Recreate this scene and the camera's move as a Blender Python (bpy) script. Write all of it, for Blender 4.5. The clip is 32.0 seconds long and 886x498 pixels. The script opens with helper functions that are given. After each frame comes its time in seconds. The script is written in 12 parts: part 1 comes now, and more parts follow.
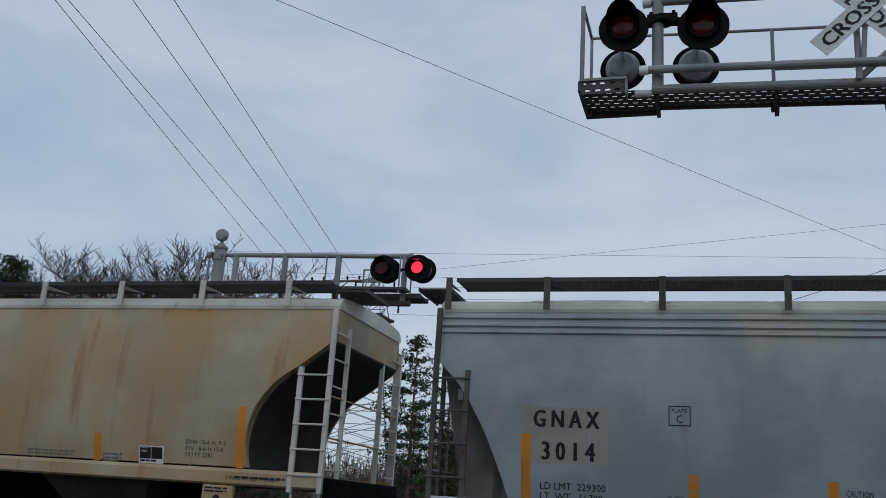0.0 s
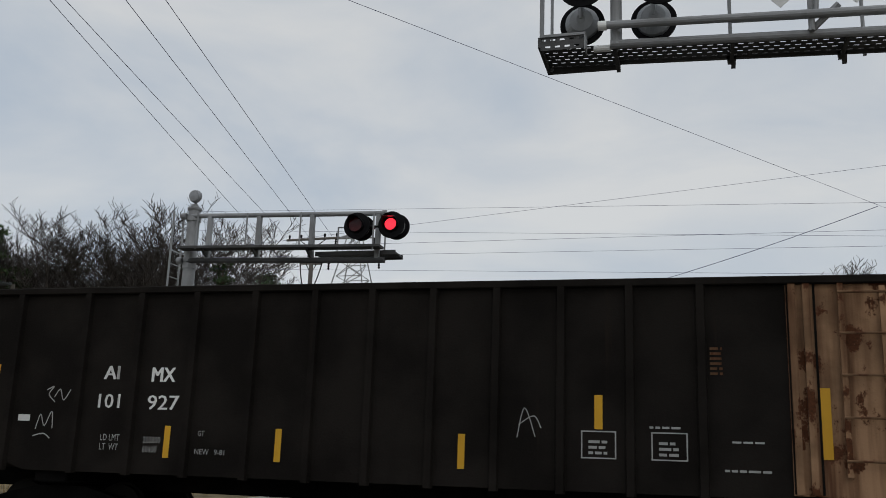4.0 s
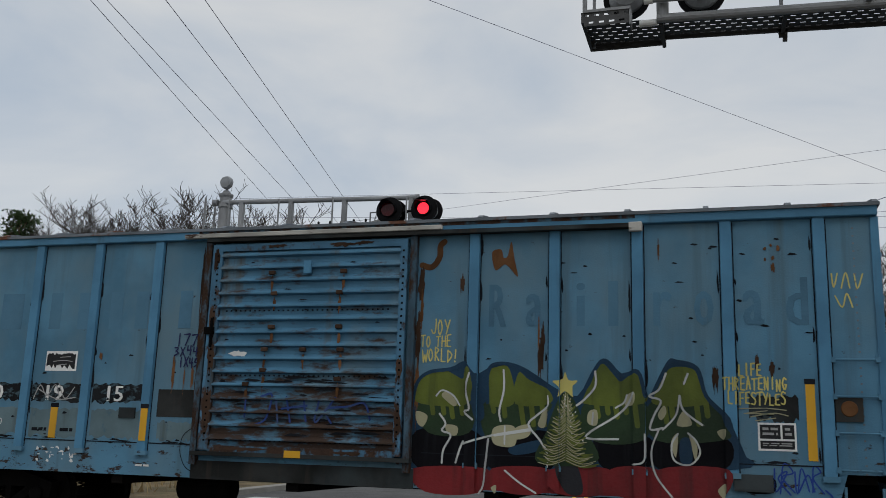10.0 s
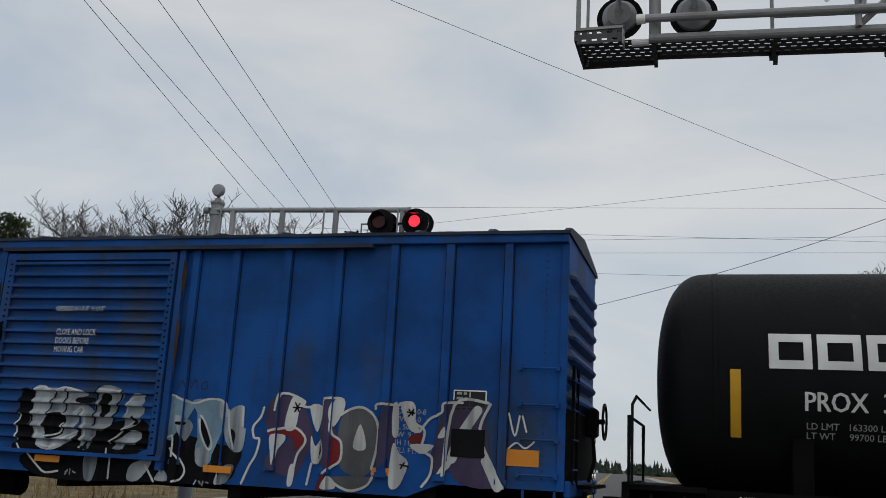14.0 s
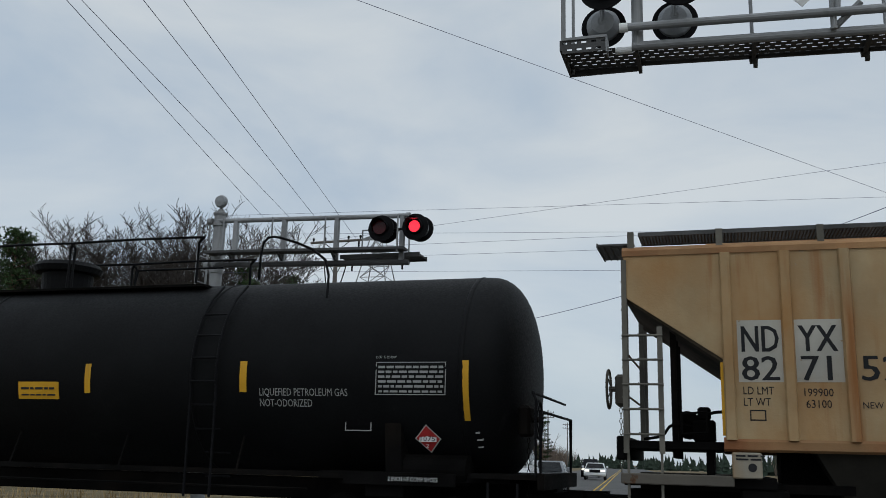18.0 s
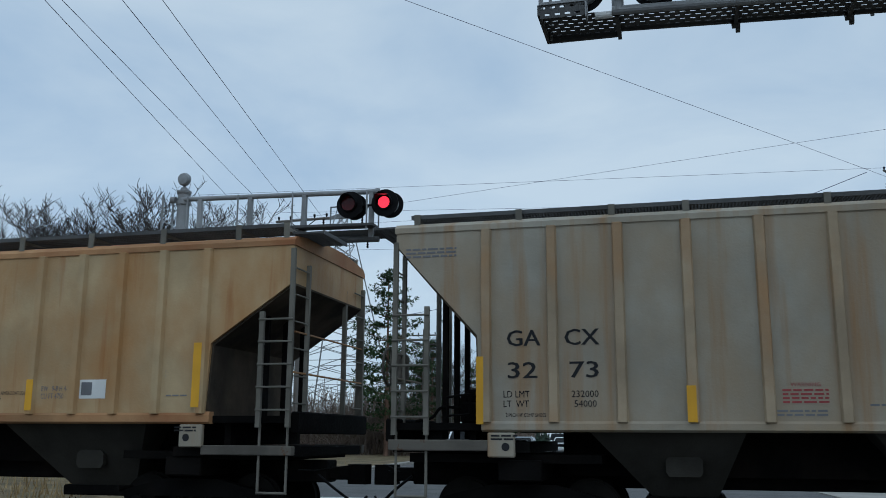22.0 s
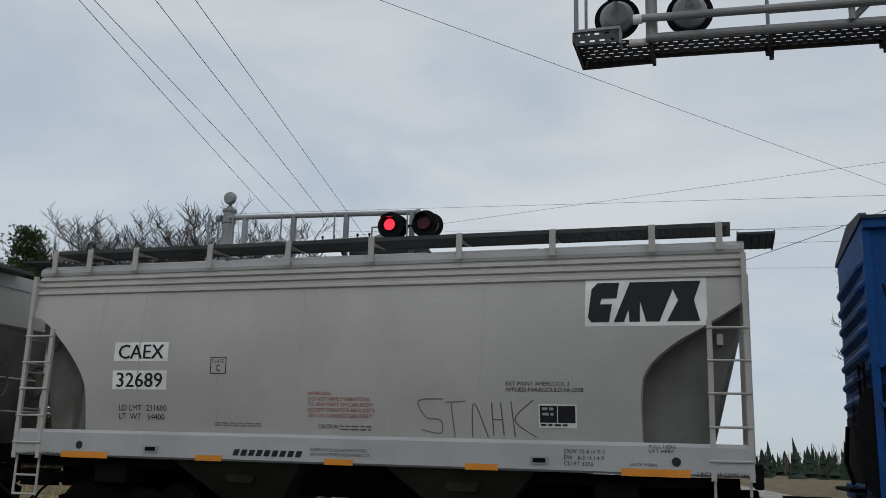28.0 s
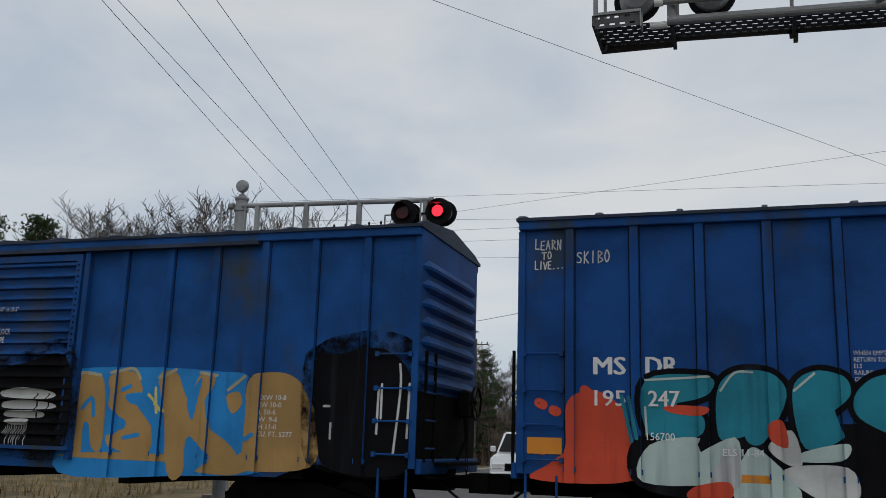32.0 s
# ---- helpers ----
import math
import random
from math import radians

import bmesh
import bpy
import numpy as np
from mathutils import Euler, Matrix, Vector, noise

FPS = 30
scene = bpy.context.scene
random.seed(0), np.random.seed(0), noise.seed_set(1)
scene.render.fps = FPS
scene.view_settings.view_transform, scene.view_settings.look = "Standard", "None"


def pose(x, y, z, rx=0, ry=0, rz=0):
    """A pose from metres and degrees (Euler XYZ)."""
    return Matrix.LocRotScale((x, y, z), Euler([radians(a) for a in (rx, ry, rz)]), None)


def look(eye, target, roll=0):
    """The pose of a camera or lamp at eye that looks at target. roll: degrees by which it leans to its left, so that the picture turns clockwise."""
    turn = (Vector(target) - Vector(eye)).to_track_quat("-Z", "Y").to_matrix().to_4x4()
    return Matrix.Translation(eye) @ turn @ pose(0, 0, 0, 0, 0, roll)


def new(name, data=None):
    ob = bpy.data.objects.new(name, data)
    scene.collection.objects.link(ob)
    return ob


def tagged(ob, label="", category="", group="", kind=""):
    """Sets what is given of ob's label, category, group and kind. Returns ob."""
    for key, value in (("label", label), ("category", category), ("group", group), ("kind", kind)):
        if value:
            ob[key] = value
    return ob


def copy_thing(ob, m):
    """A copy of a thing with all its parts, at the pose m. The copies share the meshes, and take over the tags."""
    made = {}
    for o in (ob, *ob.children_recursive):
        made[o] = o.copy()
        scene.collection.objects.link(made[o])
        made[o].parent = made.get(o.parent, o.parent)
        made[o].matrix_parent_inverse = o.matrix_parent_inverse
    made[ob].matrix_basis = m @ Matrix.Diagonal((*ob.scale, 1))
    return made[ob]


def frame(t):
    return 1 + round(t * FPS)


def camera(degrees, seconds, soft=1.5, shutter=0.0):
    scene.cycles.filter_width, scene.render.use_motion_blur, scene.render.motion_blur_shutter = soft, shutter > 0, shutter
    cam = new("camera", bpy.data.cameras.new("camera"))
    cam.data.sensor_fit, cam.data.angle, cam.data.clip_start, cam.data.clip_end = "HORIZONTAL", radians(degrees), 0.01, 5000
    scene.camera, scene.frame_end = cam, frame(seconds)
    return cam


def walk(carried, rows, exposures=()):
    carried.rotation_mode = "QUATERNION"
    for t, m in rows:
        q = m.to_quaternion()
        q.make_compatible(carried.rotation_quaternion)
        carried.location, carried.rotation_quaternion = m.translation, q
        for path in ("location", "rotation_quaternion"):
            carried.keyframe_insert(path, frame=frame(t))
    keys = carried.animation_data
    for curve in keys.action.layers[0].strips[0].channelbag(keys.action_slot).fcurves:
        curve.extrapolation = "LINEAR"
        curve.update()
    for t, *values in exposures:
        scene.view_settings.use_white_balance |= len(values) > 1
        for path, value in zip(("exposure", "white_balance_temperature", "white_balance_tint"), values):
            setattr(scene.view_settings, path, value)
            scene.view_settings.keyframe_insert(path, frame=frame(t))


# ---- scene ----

# ---- camera ----
cam = camera(51.24, 32.0, 0.5, 0.04)
# seconds, eye x y z, yaw, pitch, roll of a phone held in the hand
PATH = [
    (0, -0.069, -14.184, 1.392, 16.90, 15.68, 3.78),
    (0.5, 0.024, -14.239, 1.395, 16.89, 15.64, 2.87),
    (1, 0.013, -14.271, 1.397, 15.90, 14.78, 1.85),
    (1.5, 0.019, -14.279, 1.409, 15.13, 13.21, 2.06),
    (2, -0.018, -14.246, 1.411, 14.79, 12.26, 2.30),
    (2.5, 0.021, -14.261, 1.416, 14.34, 12.23, 2.56),
    (4.5, 0.143, -14.338, 1.378, 15.77, 13.02, 1.87),
    (5, -0.044, -14.189, 1.383, 14.12, 12.57, 0.12),
    (5.5, 0.080, -14.315, 1.414, 15.25, 12.69, 1.12),
    (6, 0.088, -14.377, 1.408, 16.05, 12.81, 1.72),
    (6.5, 0.036, -14.335, 1.410, 16.37, 12.63, 0.47),
    (7, -0.010, -14.290, 1.415, 16.74, 12.52, 1.28),
    (7.5, -0.018, -14.291, 1.412, 16.57, 12.36, 1.36),
    (8, -0.077, -14.217, 1.422, 16.31, 12.34, 0.89),
    (8.5, -0.107, -14.183, 1.429, 16.35, 12.23, 0.85),
    (9, -0.108, -14.167, 1.426, 16.69, 12.00, 1.19),
    (9.5, -0.102, -14.139, 1.417, 16.95, 11.96, 1.65),
    (10, -0.095, -14.143, 1.409, 17.10, 11.94, 1.85),
    (10.5, -0.043, -14.224, 1.384, 17.17, 12.00, 2.01),
    (11, -0.006, -14.279, 1.380, 17.14, 12.01, 1.78),
    (11.5, -0.018, -14.265, 1.384, 17.05, 12.02, 1.66),
    (12, -0.053, -14.222, 1.396, 17.01, 11.98, 1.60),
    (12.5, -0.078, -14.194, 1.404, 17.14, 11.94, 1.70),
    (13, -0.093, -14.154, 1.407, 17.11, 11.91, 1.83),
    (13.5, -0.041, -14.171, 1.397, 16.88, 12.34, 2.53),
    (14, -0.051, -14.155, 1.388, 16.63, 12.84, 3.24),
    (14.5, -0.073, -14.120, 1.406, 16.26, 13.03, 3.57),
    (15, 0.002, -14.233, 1.375, 15.69, 13.17, 2.71),
    (15.5, 0.125, -14.397, 1.364, 16.01, 12.94, 1.98),
    (17.5, 0.110, -14.363, 1.389, 16.01, 13.14, 1.28),
    (18, 0.138, -14.438, 1.395, 16.95, 12.85, 1.56),
    (18.5, -0.024, -14.246, 1.432, 16.54, 12.14, 1.16),
    (19, -0.059, -14.164, 1.444, 15.80, 11.82, 1.31),
    (19.5, -0.043, -14.144, 1.425, 15.72, 12.13, 1.28),
    (20, 0.071, -14.252, 1.406, 16.38, 12.70, 1.04),
    (20.5, 0.138, -14.383, 1.381, 16.79, 12.72, 1.32),
    (21, 0.123, -14.393, 1.389, 16.66, 11.92, 1.82),
    (21.5, -0.028, -14.207, 1.422, 15.34, 11.30, 1.15),
    (22, -0.079, -14.144, 1.421, 14.70, 11.53, 0.32),
    (22.5, 0.006, -14.170, 1.369, 15.95, 11.98, 1.66),
    (23, 0.035, -14.225, 1.356, 16.71, 12.16, 2.32),
    (23.5, 0.066, -14.268, 1.372, 17.25, 12.35, 2.78),
    (24, 0.084, -14.285, 1.382, 17.38, 12.56, 2.29),
    (24.5, 0.115, -14.366, 1.375, 17.17, 12.60, 1.40),
    (25, 0.112, -14.397, 1.380, 17.16, 12.48, 1.08),
    (25.5, 0.031, -14.310, 1.402, 17.52, 12.40, 1.73),
    (26, -0.051, -14.201, 1.428, 17.61, 12.46, 2.27),
    (26.5, -0.073, -14.158, 1.424, 17.56, 12.58, 1.93),
    (28.5, 0.101, -14.354, 1.368, 17.42, 12.82, 1.53),
    (29, 0.074, -14.332, 1.393, 17.49, 12.67, 0.87),
    (29.5, -0.007, -14.263, 1.416, 17.70, 12.45, 0.76),
    (30, -0.061, -14.234, 1.418, 18.02, 12.33, 1.03),
    (30.5, -0.094, -14.196, 1.401, 18.22, 12.28, 1.52),
    (31, -0.073, -14.208, 1.396, 18.25, 12.20, 1.58),
    (31.5, -0.040, -14.226, 1.393, 18.20, 12.17, 1.66),
    (32, -0.039, -14.212, 1.389, 18.11, 12.05, 1.79),
]
GLOW = [(0, -0.17, 5750, 7), (1, -0.05, 6200, 8), (2, 0.0, 6700, 9), (4.5, 0.0, 6700, 9), (6, -0.02, 6550, 9), (7, -0.05, 6250, 9), (8.5, 0.02, 6600, 9), (16, 0.03, 6680, 9), (18, 0.0, 6300, 6), (19, -0.02, 5900, 3), (20.5, -0.03, 5450, 1), (23, -0.02, 5500, 1), (24, -0.05, 5850, 3), (25, -0.02, 6050, 6), (28.5, 0.0, 6550, 8), (32, 0.03, 6600, 9)]


def aim(x, y, z, yaw, pitch, roll):
    return pose(x, y, z, 0, 0, yaw) @ pose(0, 0, 0, 90 + pitch) @ pose(0, 0, 0, 0, 0, roll)


walk(cam, [(t, aim(*v)) for t, *v in PATH], GLOW)

# metres that the train has rolled
ROLLED = [(0, 0.016), (0.5, 2.577), (1, 5.138), (1.5, 7.698), (2, 10.260), (2.5, 12.821), (4.5, 23.130), (5, 25.712), (5.5, 28.296), (6, 30.884), (6.5, 33.475), (7, 36.070), (7.5, 38.667), (8, 41.268), (8.5, 43.873), (9, 46.481), (9.5, 49.092), (10, 51.705), (10.5, 54.321), (11, 56.938), (11.5, 59.555), (12, 62.172), (12.5, 64.789), (13, 67.405), (13.5, 70.020), (14, 72.634), (14.5, 75.247), (15, 77.862), (15.5, 80.479), (17.5, 91.002), (18, 93.642), (18.5, 96.283), (19, 98.928), (19.5, 101.579), (20, 104.236), (20.5, 106.902), (21, 109.577), (21.5, 112.261), (22, 114.953), (22.5, 117.652), (23, 120.355), (23.5, 123.060), (24, 125.768), (24.5, 128.479), (25, 131.194), (25.5, 133.911), (26, 136.630), (26.5, 139.350), (28.5, 150.256), (29, 152.989), (29.5, 155.724), (30, 158.462), (30.5, 161.203), (31, 163.945), (31.5, 166.689), (32, 169.432)]

# ---- world and sun ----
world = bpy.data.worlds.new("sky")
scene.world = world
world.use_nodes = True
wn, wl = world.node_tree.nodes, world.node_tree.links
wn.clear()
w_out = wn.new("ShaderNodeOutputWorld")
w_bg = wn.new("ShaderNodeBackground")
w_sky = wn.new("ShaderNodeTexSky")
w_sky.sky_type, w_sky.sun_disc = "NISHITA", False
w_sky.sun_elevation, w_sky.sun_rotation = radians(38), radians(150)
w_tc = wn.new("ShaderNodeTexCoord")
w_map = wn.new("ShaderNodeMapping")
w_map.inputs["Scale"].default_value = (1.0, 1.0, 2.6)
w_n1 = wn.new("ShaderNodeTexNoise")
w_n1.inputs["Scale"].default_value, w_n1.inputs["Detail"].default_value, w_n1.inputs["Roughness"].default_value = 2.3, 7, 0.52
w_n1.inputs["Distortion"].default_value = 0.4
w_ramp = wn.new("ShaderNodeValToRGB")
w_ramp.color_ramp.elements[0].position, w_ramp.color_ramp.elements[1].position = 0.34, 0.63
w_ramp.color_ramp.elements[0].color = (4.70, 5.42, 6.40, 1)
w_ramp.color_ramp.elements[1].color = (7.15, 7.3, 7.45, 1)
w_mix = wn.new("ShaderNodeMix")
w_mix.data_type = "RGBA"
w_mix.inputs[0].default_value = 0.86
wl.new(w_tc.outputs["Generated"], w_map.inputs["Vector"])
wl.new(w_map.outputs[0], w_n1.inputs["Vector"])
wl.new(w_n1.outputs["Fac"], w_ramp.inputs["Fac"])
wl.new(w_sky.outputs[0], w_mix.inputs[6])
wl.new(w_ramp.outputs[0], w_mix.inputs[7])
# the cloud is brighter overhead
w_sep = wn.new("ShaderNodeSeparateXYZ")
w_up = wn.new("ShaderNodeMapRange")
w_up.inputs["From Min"].default_value, w_up.inputs["From Max"].default_value = 0.55, 1.0
w_up.inputs["To Min"].default_value, w_up.inputs["To Max"].default_value = 1.0, 1.7
w_mul = wn.new("ShaderNodeVectorMath")
w_mul.operation = "SCALE"
wl.new(w_tc.outputs["Generated"], w_sep.inputs[0])
wl.new(w_sep.outputs[2], w_up.inputs["Value"])
wl.new(w_mix.outputs[2], w_mul.inputs[0])
wl.new(w_up.outputs[0], w_mul.inputs["Scale"])
wl.new(w_mul.outputs[0], w_bg.inputs["Color"])
w_bg.inputs["Strength"].default_value = 0.096
wl.new(w_bg.outputs[0], w_out.inputs[0])
sun = new("sun", bpy.data.lights.new("sun", "SUN"))
sun.data.energy, sun.data.angle, sun.data.color = 0.26, radians(14), (1.0, 0.96, 0.9)
sun.matrix_world = look((20, -40, 42), (0, 0, 0))


# ---- materials ----
def socket_mix(nt, fac, a, b):
    m = nt.nodes.new("ShaderNodeMix")
    m.data_type = "RGBA"
    for s, v in ((m.inputs[0], fac), (m.inputs[6], a), (m.inputs[7], b)):
        if hasattr(v, "is_output"):
            nt.links.new(v, s)
        else:
            s.default_value = (*v, 1) if isinstance(v, tuple) and len(v) == 3 else v
    return m.outputs[2]


def noise_tex(nt, scale, detail=4, stretch=(1, 1, 1), shift=0.0, lo=0.4, hi=0.6, rough=0.55):
    tc = nt.nodes.new("ShaderNodeTexCoord")
    mp = nt.nodes.new("ShaderNodeMapping")
    mp.inputs["Scale"].default_value = stretch
    mp.inputs["Location"].default_value = (shift, shift * 0.7, shift * 1.3)
    n = nt.nodes.new("ShaderNodeTexNoise")
    n.inputs["Scale"].default_value, n.inputs["Detail"].default_value, n.inputs["Roughness"].default_value = scale, detail, rough
    r = nt.nodes.new("ShaderNodeMapRange")
    r.inputs["From Min"].default_value, r.inputs["From Max"].default_value = lo, hi
    nt.links.new(tc.outputs["Object"], mp.inputs[0])
    nt.links.new(mp.outputs[0], n.inputs["Vector"])
    nt.links.new(n.outputs["Fac"], r.inputs["Value"])
    return r.outputs[0]


def material(name, rgb, rough=0.5, metal=0.0, tone=0.12, grain=30.0, bump=0.15, shift=0.0, streak=0.0, streak_rgb=(0.1, 0.09, 0.08),
             rust=0.0, rust_rgb=(0.19, 0.075, 0.03), rust_scale=1.6, rust_low=None, rust_soft=0.04, rust_stretch=(1, 1, 0.75), stain=0.0, stain_rgb=(0.42, 0.25, 0.12), glow=None, spec=0.25):
    m = bpy.data.materials.new(name)
    m.use_nodes = True
    nt = m.node_tree
    b = nt.nodes["Principled BSDF"]
    col = socket_mix(nt, noise_tex(nt, 0.9, 5, shift=shift), tuple(c * (1 - tone) for c in rgb), tuple(min(1, c * (1 + tone)) for c in rgb))
    if stain:
        f = noise_tex(nt, 1.1, 5, (0.8, 0.8, 0.5), shift + 4, 0.62 - 0.34 * stain, 0.72)
        col = socket_mix(nt, f, col, stain_rgb)
    if streak:
        f = noise_tex(nt, 3.2, 5, (1.0, 1.0, 0.07), shift + 9, 0.72 - 0.28 * streak, 0.80 - 0.14 * streak)
        col = socket_mix(nt, f, col, streak_rgb)
    fine = noise_tex(nt, grain, 3, shift=shift, lo=0.3, hi=0.7)
    rg = rough
    if rust:
        f = noise_tex(nt, rust_scale, 9, rust_stretch, shift + 17, 0.74 - 0.30 * rust, 0.74 + rust_soft - 0.30 * rust, 0.68)
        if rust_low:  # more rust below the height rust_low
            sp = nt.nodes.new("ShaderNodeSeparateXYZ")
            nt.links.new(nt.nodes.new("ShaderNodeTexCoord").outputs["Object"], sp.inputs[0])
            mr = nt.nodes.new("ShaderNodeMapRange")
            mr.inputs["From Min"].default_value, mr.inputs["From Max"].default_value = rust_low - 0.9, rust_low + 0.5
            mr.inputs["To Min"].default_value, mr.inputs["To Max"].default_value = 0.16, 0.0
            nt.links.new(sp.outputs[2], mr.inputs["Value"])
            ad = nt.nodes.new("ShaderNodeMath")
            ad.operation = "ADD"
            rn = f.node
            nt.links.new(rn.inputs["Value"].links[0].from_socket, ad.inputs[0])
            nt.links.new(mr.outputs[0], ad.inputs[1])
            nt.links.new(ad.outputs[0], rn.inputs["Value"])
        col = socket_mix(nt, f, col, socket_mix(nt, fine, tuple(c * 0.55 for c in rust_rgb), rust_rgb))
    nt.links.new(col, b.inputs["Base Color"])
    rr = nt.nodes.new("ShaderNodeMapRange")
    rr.inputs["To Min"].default_value, rr.inputs["To Max"].default_value = max(0.05, rg - 0.1), min(1, rg + 0.12)
    nt.links.new(fine, rr.inputs["Value"])
    nt.links.new(rr.outputs[0], b.inputs["Roughness"])
    b.inputs["Metallic"].default_value = metal
    b.inputs["Specular IOR Level"].default_value = spec
    if bump:
        bp = nt.nodes.new("ShaderNodeBump")
        bp.inputs["Strength"].default_value, bp.inputs["Distance"].default_value = bump, 0.01
        nt.links.new(fine, bp.inputs["Height"])
        nt.links.new(bp.outputs[0], b.inputs["Normal"])
    if glow:
        b.inputs["Emission Color"].default_value = (*glow[0], 1)
        b.inputs["Emission Strength"].default_value = glow[1]
    return m


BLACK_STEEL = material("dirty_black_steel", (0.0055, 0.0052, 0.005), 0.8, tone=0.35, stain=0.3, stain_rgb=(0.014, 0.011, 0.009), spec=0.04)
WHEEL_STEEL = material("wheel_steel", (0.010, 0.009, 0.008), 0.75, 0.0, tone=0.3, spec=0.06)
TREAD_STEEL = material("polished_tread", (0.45, 0.44, 0.43), 0.3, 0.9)
GALV = material("galvanised_steel", (0.27, 0.275, 0.28), 0.6, 0.2, tone=0.15, grain=18, streak=0.2, streak_rgb=(0.18, 0.18, 0.18))
# darker grey for walkways, their brackets, running boards and the far bottom chord
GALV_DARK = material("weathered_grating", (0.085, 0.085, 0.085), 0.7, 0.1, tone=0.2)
GRATE_GREEN = material("grey_green_grating", (0.055, 0.06, 0.06), 0.7, 0.1, tone=0.2)
ALU = material("silver_paint", (0.30, 0.31, 0.32), 0.5, 0.3)
BLACK_PAINT = material("matt_black_paint", (0.008, 0.008, 0.009), 0.65, spec=0.08)
RED_LENS = material("dark_red_lens", (0.055, 0.004, 0.005), 0.2, bump=0)
RED_LIT = material("lit_red_lens", (0.6, 0.02, 0.02), 0.3, bump=0, glow=((1.0, 0.03, 0.055), 1.55))
RED_DIM = material("afterglow_red_lens", (0.3, 0.01, 0.01), 0.3, bump=0, glow=((1.0, 0.02, 0.03), 0.28))
ORANGE = material("orange_reflector", (0.60, 0.22, 0.025), 0.45, tone=0.1, streak=0.3, bump=0.05)
YELLOW = material("yellow_reflector", (0.62, 0.33, 0.022), 0.45, tone=0.1, streak=0.3, bump=0.05)
INK = material("black_lettering", (0.015, 0.015, 0.017), 0.6, bump=0.05)
CHALK = material("white_lettering", (0.68, 0.68, 0.66), 0.6, streak=0.25, bump=0.05)
DIM_CHALK = material("worn_white_lettering", (0.33, 0.33, 0.32), 0.7, bump=0.05)
FINE_INK = material("small_grey_lettering", (0.16, 0.16, 0.17), 0.6, bump=0.05)
RED_INK = material("red_lettering", (0.30, 0.06, 0.06), 0.6, bump=0.05)
ORANGE_DOT = material("orange_disc_paint", (0.72, 0.13, 0.02), 0.5, bump=0.05)
CAB_RED = material("red_sticker", (0.62, 0.05, 0.05), 0.5, bump=0.05)
WHITE_PLATE = material("white_sticker", (0.74, 0.74, 0.72), 0.5, streak=0.2, bump=0.05)


# ---- mesh helpers ----
def part(name, bm, mat, parent, label="", smooth=False):
    me = bpy.data.meshes.new(name)
    bm.to_mesh(me)
    bm.free()
    me.materials.append(mat)
    if smooth:
        me.polygons.foreach_set("use_smooth", [True] * len(me.polygons))
    ob = new(name, me)
    ob.parent = parent
    if label:
        tagged(ob, label)
    return ob


def twin(ob, m, parent=None):
    """Another part on the same mesh."""
    o = new(ob.name.split(".")[0], ob.data)
    o.parent = parent or ob.parent
    o.matrix_basis = m
    return o


def box(bm, x0, x1, y0, y1, z0, z1, bev=0.0):
    vs = [bm.verts.new((x, y, z)) for x in (x0, x1) for y in (y0, y1) for z in (z0, z1)]
    fs = [bm.faces.new([vs[i] for i in q]) for q in ((0, 1, 3, 2), (4, 6, 7, 5), (0, 4, 5, 1), (2, 3, 7, 6), (0, 2, 6, 4), (1, 5, 7, 3))]
    if bev:
        es = {e for f in fs for e in f.edges}
        bmesh.ops.bevel(bm, geom=list(es), offset=bev, segments=1, affect="EDGES", clamp_overlap=True)
    return bm


def boxed(*a):
    return box(bmesh.new(), *a)


def prism(bm, pts, axis, a, b):
    """A polygon drawn out from a to b along the axis: 'y' takes (x, z), 'x' takes (y, z), 'z' takes (x, y)."""
    def at(p, v):
        return (p[0], v, p[1]) if axis == "y" else (v, p[0], p[1]) if axis == "x" else (p[0], p[1], v)
    lo, hi = [bm.verts.new(at(p, a)) for p in pts], [bm.verts.new(at(p, b)) for p in pts]
    fs = [bm.faces.new(lo), bm.faces.new(hi[::-1])]
    n = len(pts)
    for i in range(n):
        fs.append(bm.faces.new((lo[i], hi[i], hi[(i + 1) % n], lo[(i + 1) % n])))
    bmesh.ops.recalc_face_normals(bm, faces=fs)
    return bm


def rod(bm, p, q, r, n=8, r2=None):
    p, q = Vector(p), Vector(q)
    d = (q - p).normalized()
    u = d.orthogonal().normalized()
    v = d.cross(u)
    r2 = r if r2 is None else r2
    A = [bm.verts.new(p + (u * math.cos(k) + v * math.sin(k)) * r) for k in (math.tau * i / n for i in range(n))]
    B = [bm.verts.new(q + (u * math.cos(k) + v * math.sin(k)) * r2) for k in (math.tau * i / n for i in range(n))]
    for i in range(n):
        bm.faces.new((A[i], A[(i + 1) % n], B[(i + 1) % n], B[i]))
    bm.faces.new(A[::-1]), bm.faces.new(B)
    return bm


def tube(bm, pts, r, n=6):
    """One swept skin along the points."""
    P = [Vector(p) for p in pts]
    u = (P[1] - P[0]).orthogonal().normalized()
    rings = []
    for i, p in enumerate(P):
        a = (P[i] - P[i - 1]).normalized() if i else None
        b = (P[i + 1] - P[i]).normalized() if i < len(P) - 1 else None
        d = (a + b).normalized() if a and b and (a + b).length > 1e-4 else (a or b)
        k = 1.0 / max(0.5, d.dot(a or b))
        u = (u - d * u.dot(d)).normalized()
        v = d.cross(u)
        rings.append([bm.verts.new(p + (u * math.cos(t) + v * math.sin(t)) * r * (k if 0 < i < len(P) - 1 else 1)) for t in (math.tau * j / n for j in range(n))])
    for A, B in zip(rings, rings[1:]):
        for j in range(n):
            bm.faces.new((A[j], A[(j + 1) % n], B[(j + 1) % n], B[j]))
    bm.faces.new(rings[0][::-1]), bm.faces.new(rings[-1])
    return bm


